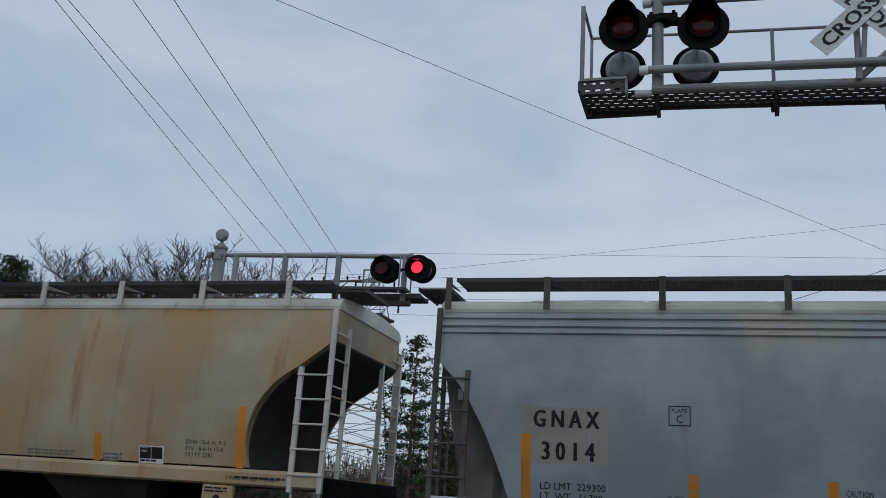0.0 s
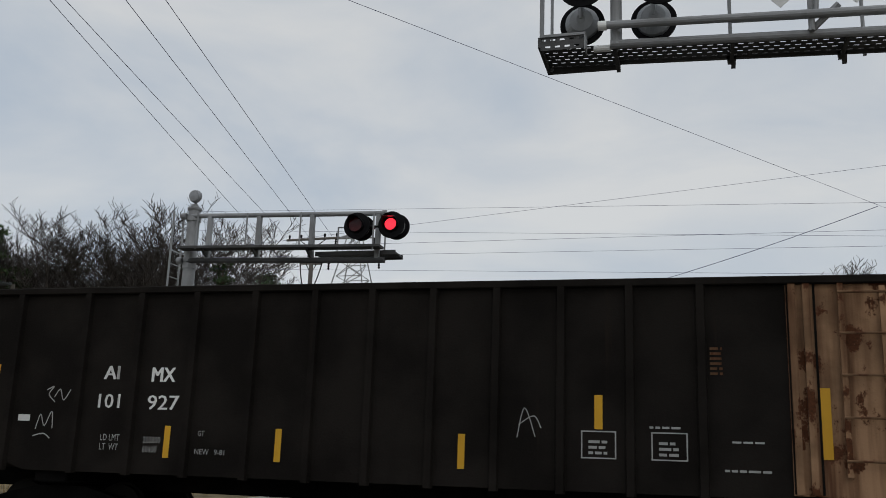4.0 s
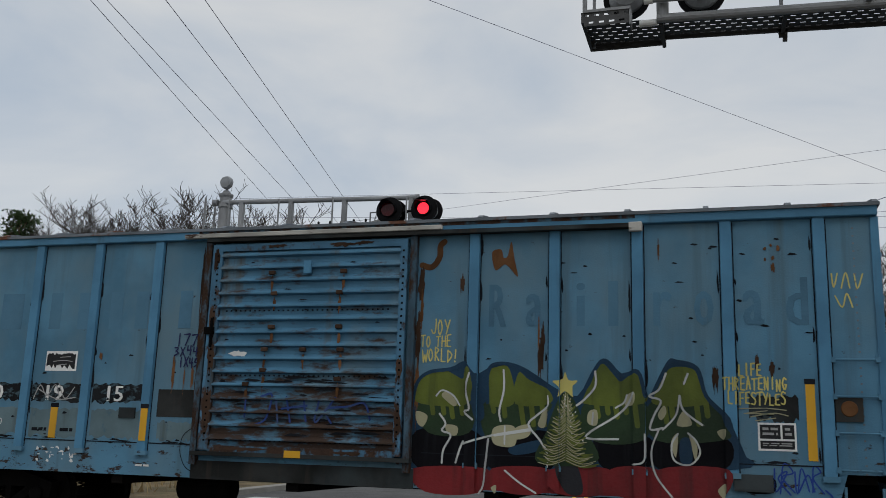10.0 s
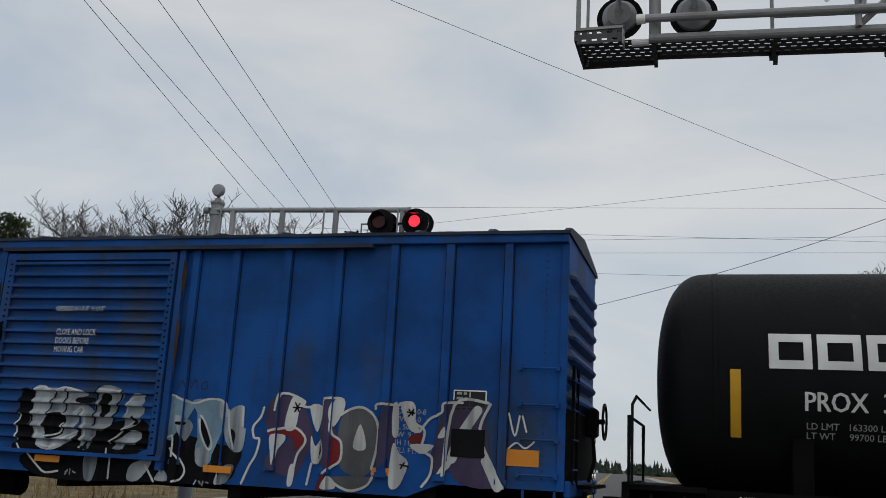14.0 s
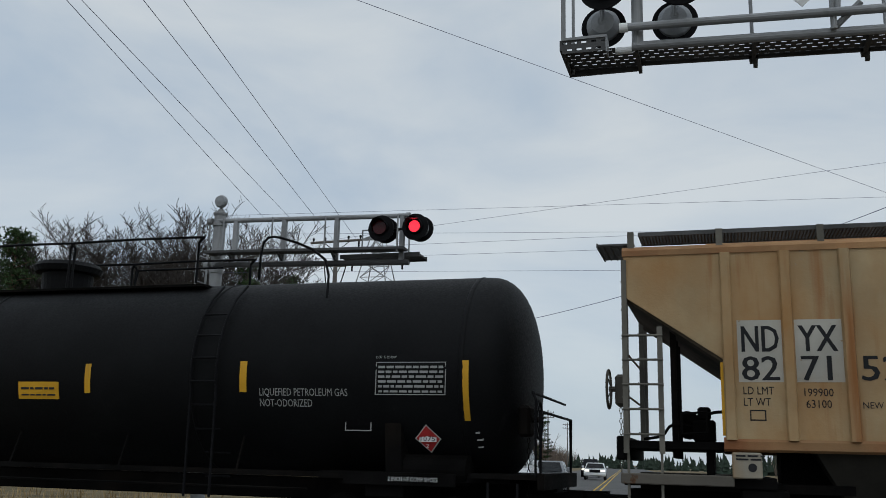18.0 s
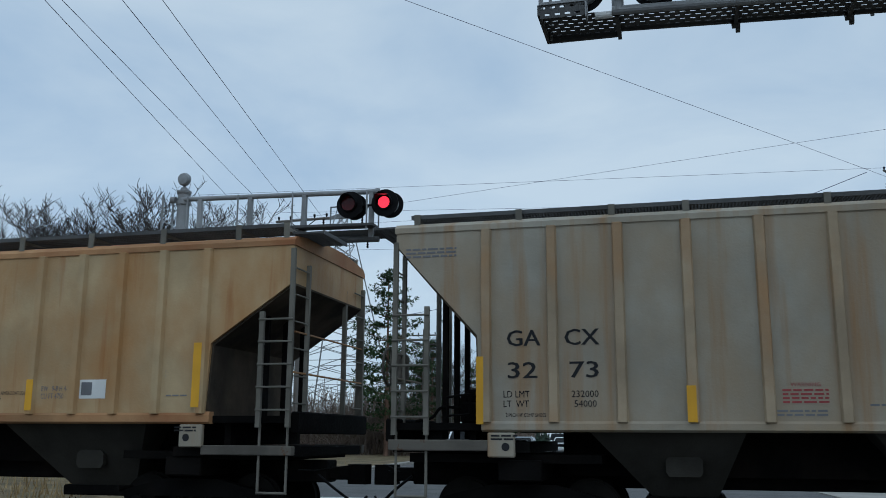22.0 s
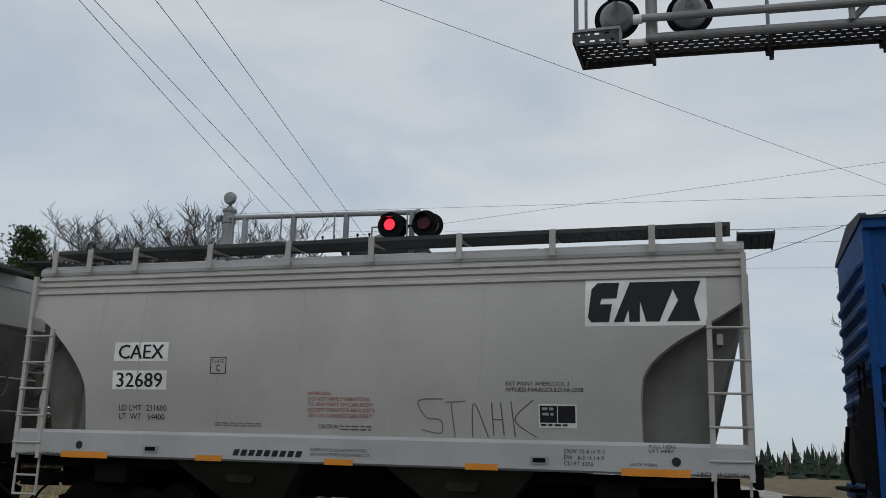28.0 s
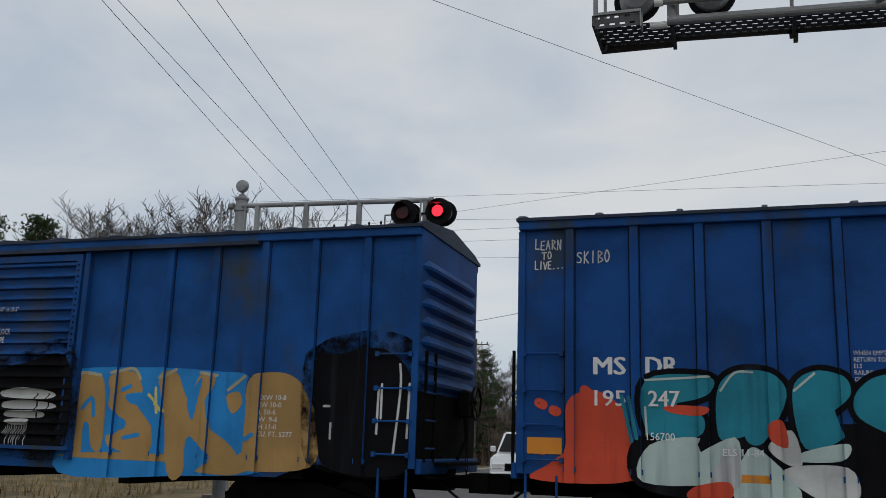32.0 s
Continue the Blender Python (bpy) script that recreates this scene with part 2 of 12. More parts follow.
def lathe(bm, prof, axis="x", n=24, c=(0, 0, 0)):
    """A profile of (along, radius) turned round an axis through c."""
    def at(a, r, k):
        u, v = r * math.cos(k), r * math.sin(k)
        return (c[0] + a, c[1] + u, c[2] + v) if axis == "x" else (c[0] + u, c[1] + a, c[2] + v) if axis == "y" else (c[0] + u, c[1] + v, c[2] + a)
    rings = [[bm.verts.new(at(a, r, math.tau * i / n)) for i in range(n)] for a, r in prof]
    for A, B in zip(rings, rings[1:]):
        for i in range(n):
            bm.faces.new((A[i], A[(i + 1) % n], B[(i + 1) % n], B[i]))
    bm.faces.new(rings[0][::-1]), bm.faces.new(rings[-1])
    bmesh.ops.recalc_face_normals(bm, faces=bm.faces[:])
    return bm


def smooth_path(pts, k=6, closed=False):
    n, out = len(pts), []
    if n < 3:
        return [tuple(p) for p in pts]
    for i in range(n if closed else n - 1):
        p = [Vector(pts[(i + j) % n] if closed else pts[min(max(i + j, 0), n - 1)]) for j in (-1, 0, 1, 2)]
        for s in range(k):
            t = s / k
            out.append(tuple(0.5 * (2 * p[1] + (p[2] - p[0]) * t + (2 * p[0] - 5 * p[1] + 4 * p[2] - p[3]) * t * t + (3 * p[1] - p[0] - 3 * p[2] + p[3]) * t ** 3)))
    if not closed:
        out.append(tuple(pts[-1]))
    return out


SIDE = -1.55  # the side of a car that faces the road


def lettering(car, body, x, z, w, h, mat=None, y=SIDE, name="lettering", bold=0.0, label="", bend=None):
    """Words on the near side of a car, in a field w wide and h high whose lower corner is x, z."""
    bold = max(bold, 0.008 if h / (body.count("\n") + 1) > 0.19 else 0.0)
    cu = bpy.data.curves.new(name, "FONT")
    cu.body, cu.resolution_u, cu.offset = body, 2, 0.0
    cu.space_line = 1.0
    tmp = bpy.data.objects.new(name, cu)
    me = bpy.data.meshes.new_from_object(tmp)
    bpy.data.objects.remove(tmp)
    bpy.data.curves.remove(cu)
    co = np.empty(len(me.vertices) * 3)
    me.vertices.foreach_get("co", co)
    co = co.reshape(-1, 3)
    lo, hi = co.min(0), co.max(0)
    X = x + (co[:, 0] - lo[0]) / max(hi[0] - lo[0], 1e-6) * w
    Z = z + (co[:, 1] - lo[1]) / max(hi[1] - lo[1], 1e-6) * h
    Y = np.array([bend(v) for v in Z]) if bend else np.full(len(X), y)
    me.vertices.foreach_set("co", np.stack([X, Y - 0.006, Z], 1).ravel())
    if bold > 0.006:  # heavy letters: a second print beside the first
        F = [tuple(p.vertices) for p in me.polygons]
        V, k = [tuple(v.co) for v in me.vertices], len(me.vertices)
        d = min(0.10 * h, bold * 1.4)
        V += [(a + d, b - 0.001, c_) for a, b, c_ in V] + [(a + d / 2, b - 0.002, c_) for a, b, c_ in V]
        me = bpy.data.meshes.new(name)
        me.from_pydata(V, [], F + [tuple(i + k for i in f) for f in F] + [tuple(i + 2 * k for i in f) for f in F])
    me.materials.clear()
    me.materials.append(mat or INK)
    ob = new(name, me)
    ob.parent = car
    if label:
        tagged(ob, label)
    return ob


def bars(car, x, z, w, h, rows, mat=None, y=SIDE, name="lettering", seed=1, bend=None):
    """Small lettering that is too fine to read."""
    rnd, bm = random.Random(seed), bmesh.new()
    step = h / rows
    for i in range(rows):
        px, zz = x, z + h - (i + 0.75) * step
        while px < x + w - 0.02:
            ln = min(rnd.uniform(0.05, 0.16), x + w - px)
            yy = bend(zz) if bend else y
            box(bm, px, px + ln, yy - 0.006, yy, zz, zz + step * 0.5)
            px += ln + 0.025
    return part(name, bm, mat or FINE_INK, car)


def flat(car, name, x0, x1, z0, z1, mat, y=SIDE, th=0.005, label="", bend=None):
    bm = bmesh.new()
    if bend:
        n = 6
        for i in range(n):
            a, b = z0 + (z1 - z0) * i / n, z0 + (z1 - z0) * (i + 1) / n
            vs = [bm.verts.new(p) for p in ((x0, bend(a) - th, a), (x1, bend(a) - th, a), (x1, bend(b) - th, b), (x0, bend(b) - th, b))]
            bm.faces.new(vs)
        bmesh.ops.remove_doubles(bm, verts=bm.verts[:], dist=1e-4)
    else:
        box(bm, x0, x1, y - th, y, z0, z1)
    return part(name, bm, mat, car, label)


def framed(car, x0, x1, z0, z1, mat, y=SIDE, t=0.015, name="lettering_frame", bend=None):
    bm, yy = bmesh.new(), (bend((z0 + z1) / 2) if bend else y)
    for a in ((x0, x1, z0, z0 + t), (x0, x1, z1 - t, z1), (x0, x0 + t, z0 + t, z1 - t), (x1 - t, x1, z0 + t, z1 - t)):
        box(bm, a[0], a[1], yy - 0.006, yy, a[2], a[3])
    return part(name, bm, mat, car)


def dark_panel(car, x0, x1, z0, z1, y=SIDE):
    """The black stencil panel with its pale frame."""
    p = flat(car, "data_panel", x0, x1, z0, z1, WHITE_PLATE, y, 0.005, "black stencilled data panel with a white frame")
    xm, t = (x0 + x1) / 2, 0.018
    bm = bmesh.new()
    for a, b in ((x0 + t, xm - 0.006), (xm + 0.006, x1 - t)):
        box(bm, a, b, y - 0.009, y - 0.005, z0 + 0.07, z1 - t)
    part("panel_field", bm, INK, p)
    bars(p, x0 + 0.05, z0 + 0.15, (x1 - x0) * 0.3, (z1 - z0) * 0.45, 2, DIM_CHALK, y - 0.009, "panel_marks", 3)
    bars(p, x0 + 0.03, z0 + 0.015, (x1 - x0) * 0.7, 0.05, 1, INK, y - 0.005, "panel_marks", 4)


def stroke_mesh(lines, width, y, k=5, jitter=0.0004):
    bm = bmesh.new()
    for li, pts in enumerate(lines):
        closed = len(pts) > 3 and pts[0] == pts[-1]
        P = [Vector(p) for p in smooth_path(pts[:-1] if closed else pts, k, closed)]
        if closed:
            P.append(P[0].copy())
        yy, prev = y - li * jitter, None
        for i, p in enumerate(P):
            d = (P[min(i + 1, len(P) - 1)] - P[max(i - 1, 0)])
            d = d.normalized() if d.length > 1e-6 else Vector((1, 0))
            nrm = Vector((-d.y, d.x)) * width / 2
            cur = (bm.verts.new((p.x + nrm.x, yy, p.y + nrm.y)), bm.verts.new((p.x - nrm.x, yy, p.y - nrm.y)))
            if prev:
                bm.faces.new((prev[0], prev[1], cur[1], cur[0]))
            prev = cur
        for e in () if closed else (P[0], P[-1]):
            bm.faces.new([bm.verts.new((e.x + width / 2 * math.cos(math.tau * j / 10), yy - 0.0002, e.y + width / 2 * math.sin(math.tau * j / 10))) for j in range(10)])
    return bm


def fill_mesh(shapes, y, k=5):
    bm = bmesh.new()
    for i, pts in enumerate(shapes):
        f = bm.faces.new([bm.verts.new((p[0], y - i * 0.0004, p[1])) for p in smooth_path(pts, k, True)])
    bmesh.ops.triangulate(bm, faces=bm.faces[:])
    return bm


def over_ribs(bm, ribs, half, depth):
    """Paint that runs over side posts: a second layer on the face of each post."""
    out = []
    for x in ribs:
        c = bm.copy()
        for px, nx in ((x - half, -1), (x + half, 1)):
            bmesh.ops.bisect_plane(c, geom=c.verts[:] + c.edges[:] + c.faces[:], plane_co=(px, 0, 0), plane_no=(nx, 0, 0), clear_outer=True)
        bmesh.ops.translate(c, verts=c.verts[:], vec=(0, -depth, 0))
        if c.faces:
            out.append(c)
        else:
            c.free()
    me = bpy.data.meshes.new("tmp")
    for c in out:
        c.to_mesh(me)
        bm.from_mesh(me)
        c.free()
    bpy.data.meshes.remove(me)
    return bm


def spray(car, lines, width, mat, level=1, ribs=(), half=0.08, depth=0.05, y=SIDE, name="graffiti", label="", bend=None, door=None):
    for i, ln in enumerate(lines):
        bm = stroke_mesh([ln], width, y - 0.004 - 0.0025 * level - 0.0003 * (i % 6))
        if door:
            bmesh.ops.translate(bm, verts=bm.verts[:], vec=(0, -y, 0))
            drape(bm, *door)
        elif ribs:
            over_ribs(bm, ribs, half, depth)
        part(name, bm, mat, car, label if i == 0 else "")


def spray_fill(car, shapes, mat, level=1, ribs=(), half=0.08, depth=0.05, y=SIDE, name="graffiti", label="", door=None):
    for i, sh in enumerate(shapes):
        bm = fill_mesh([sh], y - 0.004 - 0.0025 * level - 0.0003 * (i % 6))
        if door:
            bmesh.ops.translate(bm, verts=bm.verts[:], vec=(0, -y, 0))
            drape(bm, *door)
        elif ribs:
            over_ribs(bm, ribs, half, depth)
        part(name, bm, mat, car, label if i == 0 else "")


CREST = (0.42, 0.52, 0.62, 0.94)  # where a door ridge starts, stands full, falls and ends, as shares of its pitch
DOOR = (1.28, 4.26, 16, -1.56, 0.075)  # foot, head, ridges, plane and depth of the blue cars' doors


def drape(bm, a, b):
    """Lays flat paint onto a ridged door whose posts stand at a and b."""
    z0, z1, n, y, d = DOOR
    step = (z1 - z0) / n
    cuts = [z0 + i * step + step * f for i in range(n) for f in (0.0, *CREST)]
    lo, hi = min(v.co.z for v in bm.verts), max(v.co.z for v in bm.verts)
    for z in cuts:
        if lo < z < hi:
            bmesh.ops.bisect_plane(bm, geom=bm.verts[:] + bm.edges[:] + bm.faces[:], plane_co=(0, 0, z), plane_no=(0, 0, 1))
    for v in bm.verts:
        f = (v.co.z - z0) / step % 1.0
        k = 0.0 if f < CREST[0] else (f - CREST[0]) / 0.10 if f < CREST[1] else 1.0 if f < CREST[2] else max(0.0, (CREST[3] - f) / 0.32)
        yy = y - d * k if z0 < v.co.z < z1 else y - 0.06
        if v.co.x < a + 0.17 or v.co.x > b - 0.11:
            yy = min(yy, -1.622)
        v.co.y = yy + v.co.y
    return bm


def scab(car, mat, spots, y=SIDE, name="rust_patch", seed=1, label=""):
    """Ragged patches (x, z, width, height) of rust or bare primer, with short drips."""
    rnd = random.Random(seed)
    for i, (x, z, w, h) in enumerate(spots):
        bm, n, ring = bmesh.new(), 26, []
        for k in range(n):
            a = math.tau * k / n
            r = rnd.uniform(0.55, 1.15)
            ring.append(bm.verts.new((x + w / 2 * math.cos(a) * r, y - 0.003 - 0.0004 * (i % 5), z + h / 2 * math.sin(a) * r - (rnd.uniform(0, 0.5) * h if math.sin(a) < -0.3 and rnd.random() < 0.3 else 0))))
        bm.faces.new(ring)
        bmesh.ops.triangulate(bm, faces=bm.faces[:])
        part(name, bm, mat, car, label if i == 0 else "")

DIM_BLUE = material("bright_blue_dab", (0.008, 0.03, 0.22), 0.6)
SHADE_GRIME = material("dark_weld_grime", (0.014, 0.016, 0.02), 0.8, tone=0.3, spec=0.05)

# ---- freight cars: x from the leading end, y = 0 on the track's middle, z from the rail ----
CARS, WHEELS = [], []


def new_car(name, label, x0, category):
    e = tagged(new(name), label, category, "cars of the passing freight train")
    CARS.append((e, x0))
    return e


def wheelset_mesh():
    bm = bmesh.new()
    lathe(bm, [(-0.86, 0.07), (0.86, 0.07)], "y", 12)
    for s in (-1, 1):
        prof = [(-0.07, 0.10), (-0.065, 0.36), (-0.07, 0.42), (0.05, 0.415), (0.052, 0.45), (0.075, 0.45), (0.075, 0.34), (0.03, 0.30), (0.04, 0.12), (0.07, 0.10)]
        lathe(bm, [(-a * s, r) for a, r in prof] if s < 0 else prof, "y", 28, (0, 0.74 * -s if s > 0 else 0.74, 0))
    for k in range(5):
        a = math.tau * k / 5
        for s in (-0.82, 0.82):
            rod(bm, (0.24 * math.cos(a), s - 0.012, 0.24 * math.sin(a)), (0.24 * math.cos(a), s + 0.012, 0.24 * math.sin(a)), 0.03, 6)
    return bm


def sideframe_mesh():
    """The cast side frame of a two-axle truck, with its two windows and the spring pocket."""
    bm = bmesh.new()
    prism(bm, [(-1.12, 0.36), (-1.16, 0.60), (-0.95, 0.66), (-0.45, 0.78), (0.45, 0.78), (0.95, 0.66), (1.16, 0.60), (1.12, 0.36), (0.98, 0.36), (0.92, 0.52), (-0.92, 0.52), (-0.98, 0.36)], "y", -0.09, 0.09)
    prism(bm, [(-0.90, 0.53), (-0.72, 0.58), (-0.34, 0.30), (-0.46, 0.20)], "y", -0.08, 0.08)
    prism(bm, [(0.90, 0.53), (0.46, 0.20), (0.34, 0.30), (0.72, 0.58)], "y", -0.08, 0.08)
    box(bm, -0.46, 0.46, -0.10, 0.10, 0.17, 0.27)
    for x in (-0.3, 0.3):
        box(bm, x - 0.05, x + 0.05, -0.085, 0.085, 0.27, 0.55)
    for x in (-0.89, 0.89):
        lathe(bm, [(-0.17, 0.09), (-0.15, 0.12), (0.0, 0.12), (0.1, 0.12)], "y", 12, (x, 0, 0.42))
    return bm


def spring_mesh():
    bm = bmesh.new()
    pts = [(0.055 * math.cos(a), 0.055 * math.sin(a), 0.25 * a / (math.tau * 4)) for a in (math.tau * 4 * i / 32 for i in range(33))]
    return tube(bm, pts, 0.014, 5)


SHARED = {}


def shared(key, make, mat):
    if key not in SHARED:
        me = bpy.data.meshes.new(key)
        bm = make()
        bm.to_mesh(me)
        bm.free()
        me.materials.append(mat)
        SHARED[key] = me
    return SHARED[key]


def mounted(name, key, make, mat, parent, m):
    o = new(name, shared(key, make, mat))
    o.parent, o.matrix_basis = parent, m
    return o


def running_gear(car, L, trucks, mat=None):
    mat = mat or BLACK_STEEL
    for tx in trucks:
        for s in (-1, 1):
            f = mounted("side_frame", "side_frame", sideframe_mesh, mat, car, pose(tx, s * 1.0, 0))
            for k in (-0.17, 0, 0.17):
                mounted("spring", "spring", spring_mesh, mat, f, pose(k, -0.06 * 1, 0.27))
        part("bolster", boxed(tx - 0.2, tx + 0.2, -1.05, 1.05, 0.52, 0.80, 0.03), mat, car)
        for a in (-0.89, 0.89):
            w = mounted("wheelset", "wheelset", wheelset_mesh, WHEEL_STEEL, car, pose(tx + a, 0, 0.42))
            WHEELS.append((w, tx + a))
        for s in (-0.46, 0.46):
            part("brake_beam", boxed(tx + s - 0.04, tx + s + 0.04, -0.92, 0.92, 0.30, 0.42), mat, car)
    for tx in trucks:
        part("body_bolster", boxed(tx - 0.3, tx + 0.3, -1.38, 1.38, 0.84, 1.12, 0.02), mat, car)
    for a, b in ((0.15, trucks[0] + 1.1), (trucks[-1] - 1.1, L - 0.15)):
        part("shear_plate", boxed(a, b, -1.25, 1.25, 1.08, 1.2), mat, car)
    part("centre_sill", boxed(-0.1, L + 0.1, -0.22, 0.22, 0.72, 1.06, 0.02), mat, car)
    for x, s in ((0, -1), (L, 1)):
        bm = bmesh.new()
        a, b = sorted((x, x + s * 0.45))
        box(bm, a, b, -0.09, 0.09, 0.76, 0.96, 0.02)
        prism(bm, [(x + s * 0.42, -0.14), (x + s * 0.72, -0.18), (x + s * 0.78, -0.05), (x + s * 0.62, 0.02), (x + s * 0.70, 0.12), (x + s * 0.60, 0.19), (x + s * 0.42, 0.14)], "z", 0.70, 1.0)
        part("coupler", bm, mat, car, "dirty cast steel knuckle coupler")
        hose = smooth_path([(x + s * 0.05, -0.45, 0.85), (x + s * 0.35, -0.42, 0.62), (x + s * 0.62, -0.25, 0.42), (x + s * 0.74, -0.12, 0.52)], 5)
        part("brake_hose", tube(bmesh.new(), hose, 0.022, 6), BLACK_PAINT, car)
        lever = [(x + s * 0.12, -1.4, 0.95), (x + s * 0.14, -0.8, 0.92), (x + s * 0.5, -0.2, 0.98)]
        part("uncoupling_lever", tube(bmesh.new(), lever, 0.014, 6), mat, car)


def ladder(car, xa, xb, za, zb, zc, mat, y=SIDE, n=5, low=1.45):
    """A side ladder: a tall stile at xa up to zb, a short one at xb up to zc, and rungs."""
    bm = bmesh.new()
    box(bm, xa - 0.035, xa + 0.035, y - 0.03, y + 0.03, za, zb)
    box(bm, xb - 0.035, xb + 0.035, y - 0.03, y + 0.03, za, zc)
    lad = part("ladder", bm, mat, car)
    for i in range(n):
        z = low + (zc - 0.12 - low) * i / (n - 1)
        mounted("rung", f"rung{abs(xb - xa):.2f}{mat.name}", lambda: rod(bmesh.new(), (-abs(xb - xa) / 2 - 0.04, 0, 0), (abs(xb - xa) / 2 + 0.04, 0, 0), 0.016, 6), mat, lad, pose((xa + xb) / 2, y - 0.035, z))
    return lad


def brake_wheel(car, x, s, y, z, mat=None):
    bm = bmesh.new()
    ring = [(x + s * 0.30, y + 0.27 * math.cos(a), z + 0.27 * math.sin(a)) for a in (math.tau * i / 20 for i in range(21))]
    tube(bm, ring, 0.02, 6)
    for k in range(5):
        a = math.tau * k / 5
        rod(bm, (x + s * 0.26, y, z), (x + s * 0.30, y + 0.27 * math.cos(a), z + 0.27 * math.sin(a)), 0.012, 5)
    part("brake_wheel", bm, mat or BLACK_PAINT, car)
    bm = boxed(*sorted((x + s * 0.02, x + s * 0.2)), y - 0.17, y + 0.17, z - 0.25, z + 0.2, 0.04)
    rod(bm, (x + s * 0.15, y, z), (x + s * 0.3, y, z), 0.04, 8)
    part("brake_housing", bm, mat or BLACK_STEEL, car)
    chain = bmesh.new()
    for i in range(12):
        c = (x + s * 0.14, y + 0.05, z - 0.3 - i * 0.075)
        for a in range(6):
            p, q = (math.tau * (a + j) / 6 for j in (0, 1))
            u = (0, 1) if i % 2 else (1, 0)
            rod(chain, (c[0] + u[0] * 0.022 * math.cos(p), c[1] + u[1] * 0.022 * math.cos(p), c[2] + 0.045 * math.sin(p)),
                (c[0] + u[0] * 0.022 * math.cos(q), c[1] + u[1] * 0.022 * math.cos(q), c[2] + 0.045 * math.sin(q)), 0.007, 4)
    part("brake_chain", chain, mat or BLACK_STEEL, car)


def grating_mesh(L, w, step=0.045):
    bm = bmesh.new()
    box(bm, 0, L, -w / 2, -w / 2 + 0.02, -0.03, 0.03)
    box(bm, 0, L, w / 2 - 0.02, w / 2, -0.03, 0.03)
    for k in range(1, 5):
        yy = -w / 2 + w * k / 5
        box(bm, 0, L, yy - 0.006, yy + 0.006, -0.015, 0.015)
    verts, faces, n = [], [], int(L / step)
    for i in range(n):
        x = i * step
        box(bm, x, x + 0.018, -w / 2 + 0.02, w / 2 - 0.02, -0.014, 0.014)
    return bm


def flank(z):
    """The curved side of a teardrop hopper, widest at mid height."""
    return -1.56 + 0.092 * (z - 2.95) ** 2


ROUND = []


def curve_sheet(bm, s=-1, step=0.14):
    """Cuts a flat side sheet into strips and lays it onto the curved flank."""
    lo, hi = min(v.co.z for v in bm.verts), max(v.co.z for v in bm.verts)
    z = lo + step
    while z < hi - 0.02:
        bmesh.ops.bisect_plane(bm, geom=bm.verts[:] + bm.edges[:] + bm.faces[:], plane_co=(0, 0, z), plane_no=(0, 0, 1))
        z += step
    for v in bm.verts:
        v.co.y -= s * (flank(v.co.z) + 1.55)
    return bm


def hug_flank(car, sill):
    """Lays the flat marks of a teardrop hopper onto its curved side."""
    for o in car.children_recursive:
        me = o.data
        zs = [v.co.z for v in me.vertices]
        if o.name.split(".")[0] in ("body", "side_sheet", "slope_sheet", "roof", "rung", "ladder") or min(zs) < sill - 0.02 or max(zs) > 4.25 or any(abs(v.co.y + 1.555) > 0.036 for v in me.vertices):
            continue
        bm = bmesh.new()
        bm.from_mesh(me)
        curve_sheet(bm, -1, 0.14 if max(zs) - min(zs) > 0.3 else 9.0)
        bm.to_mesh(me)
        bm.free()


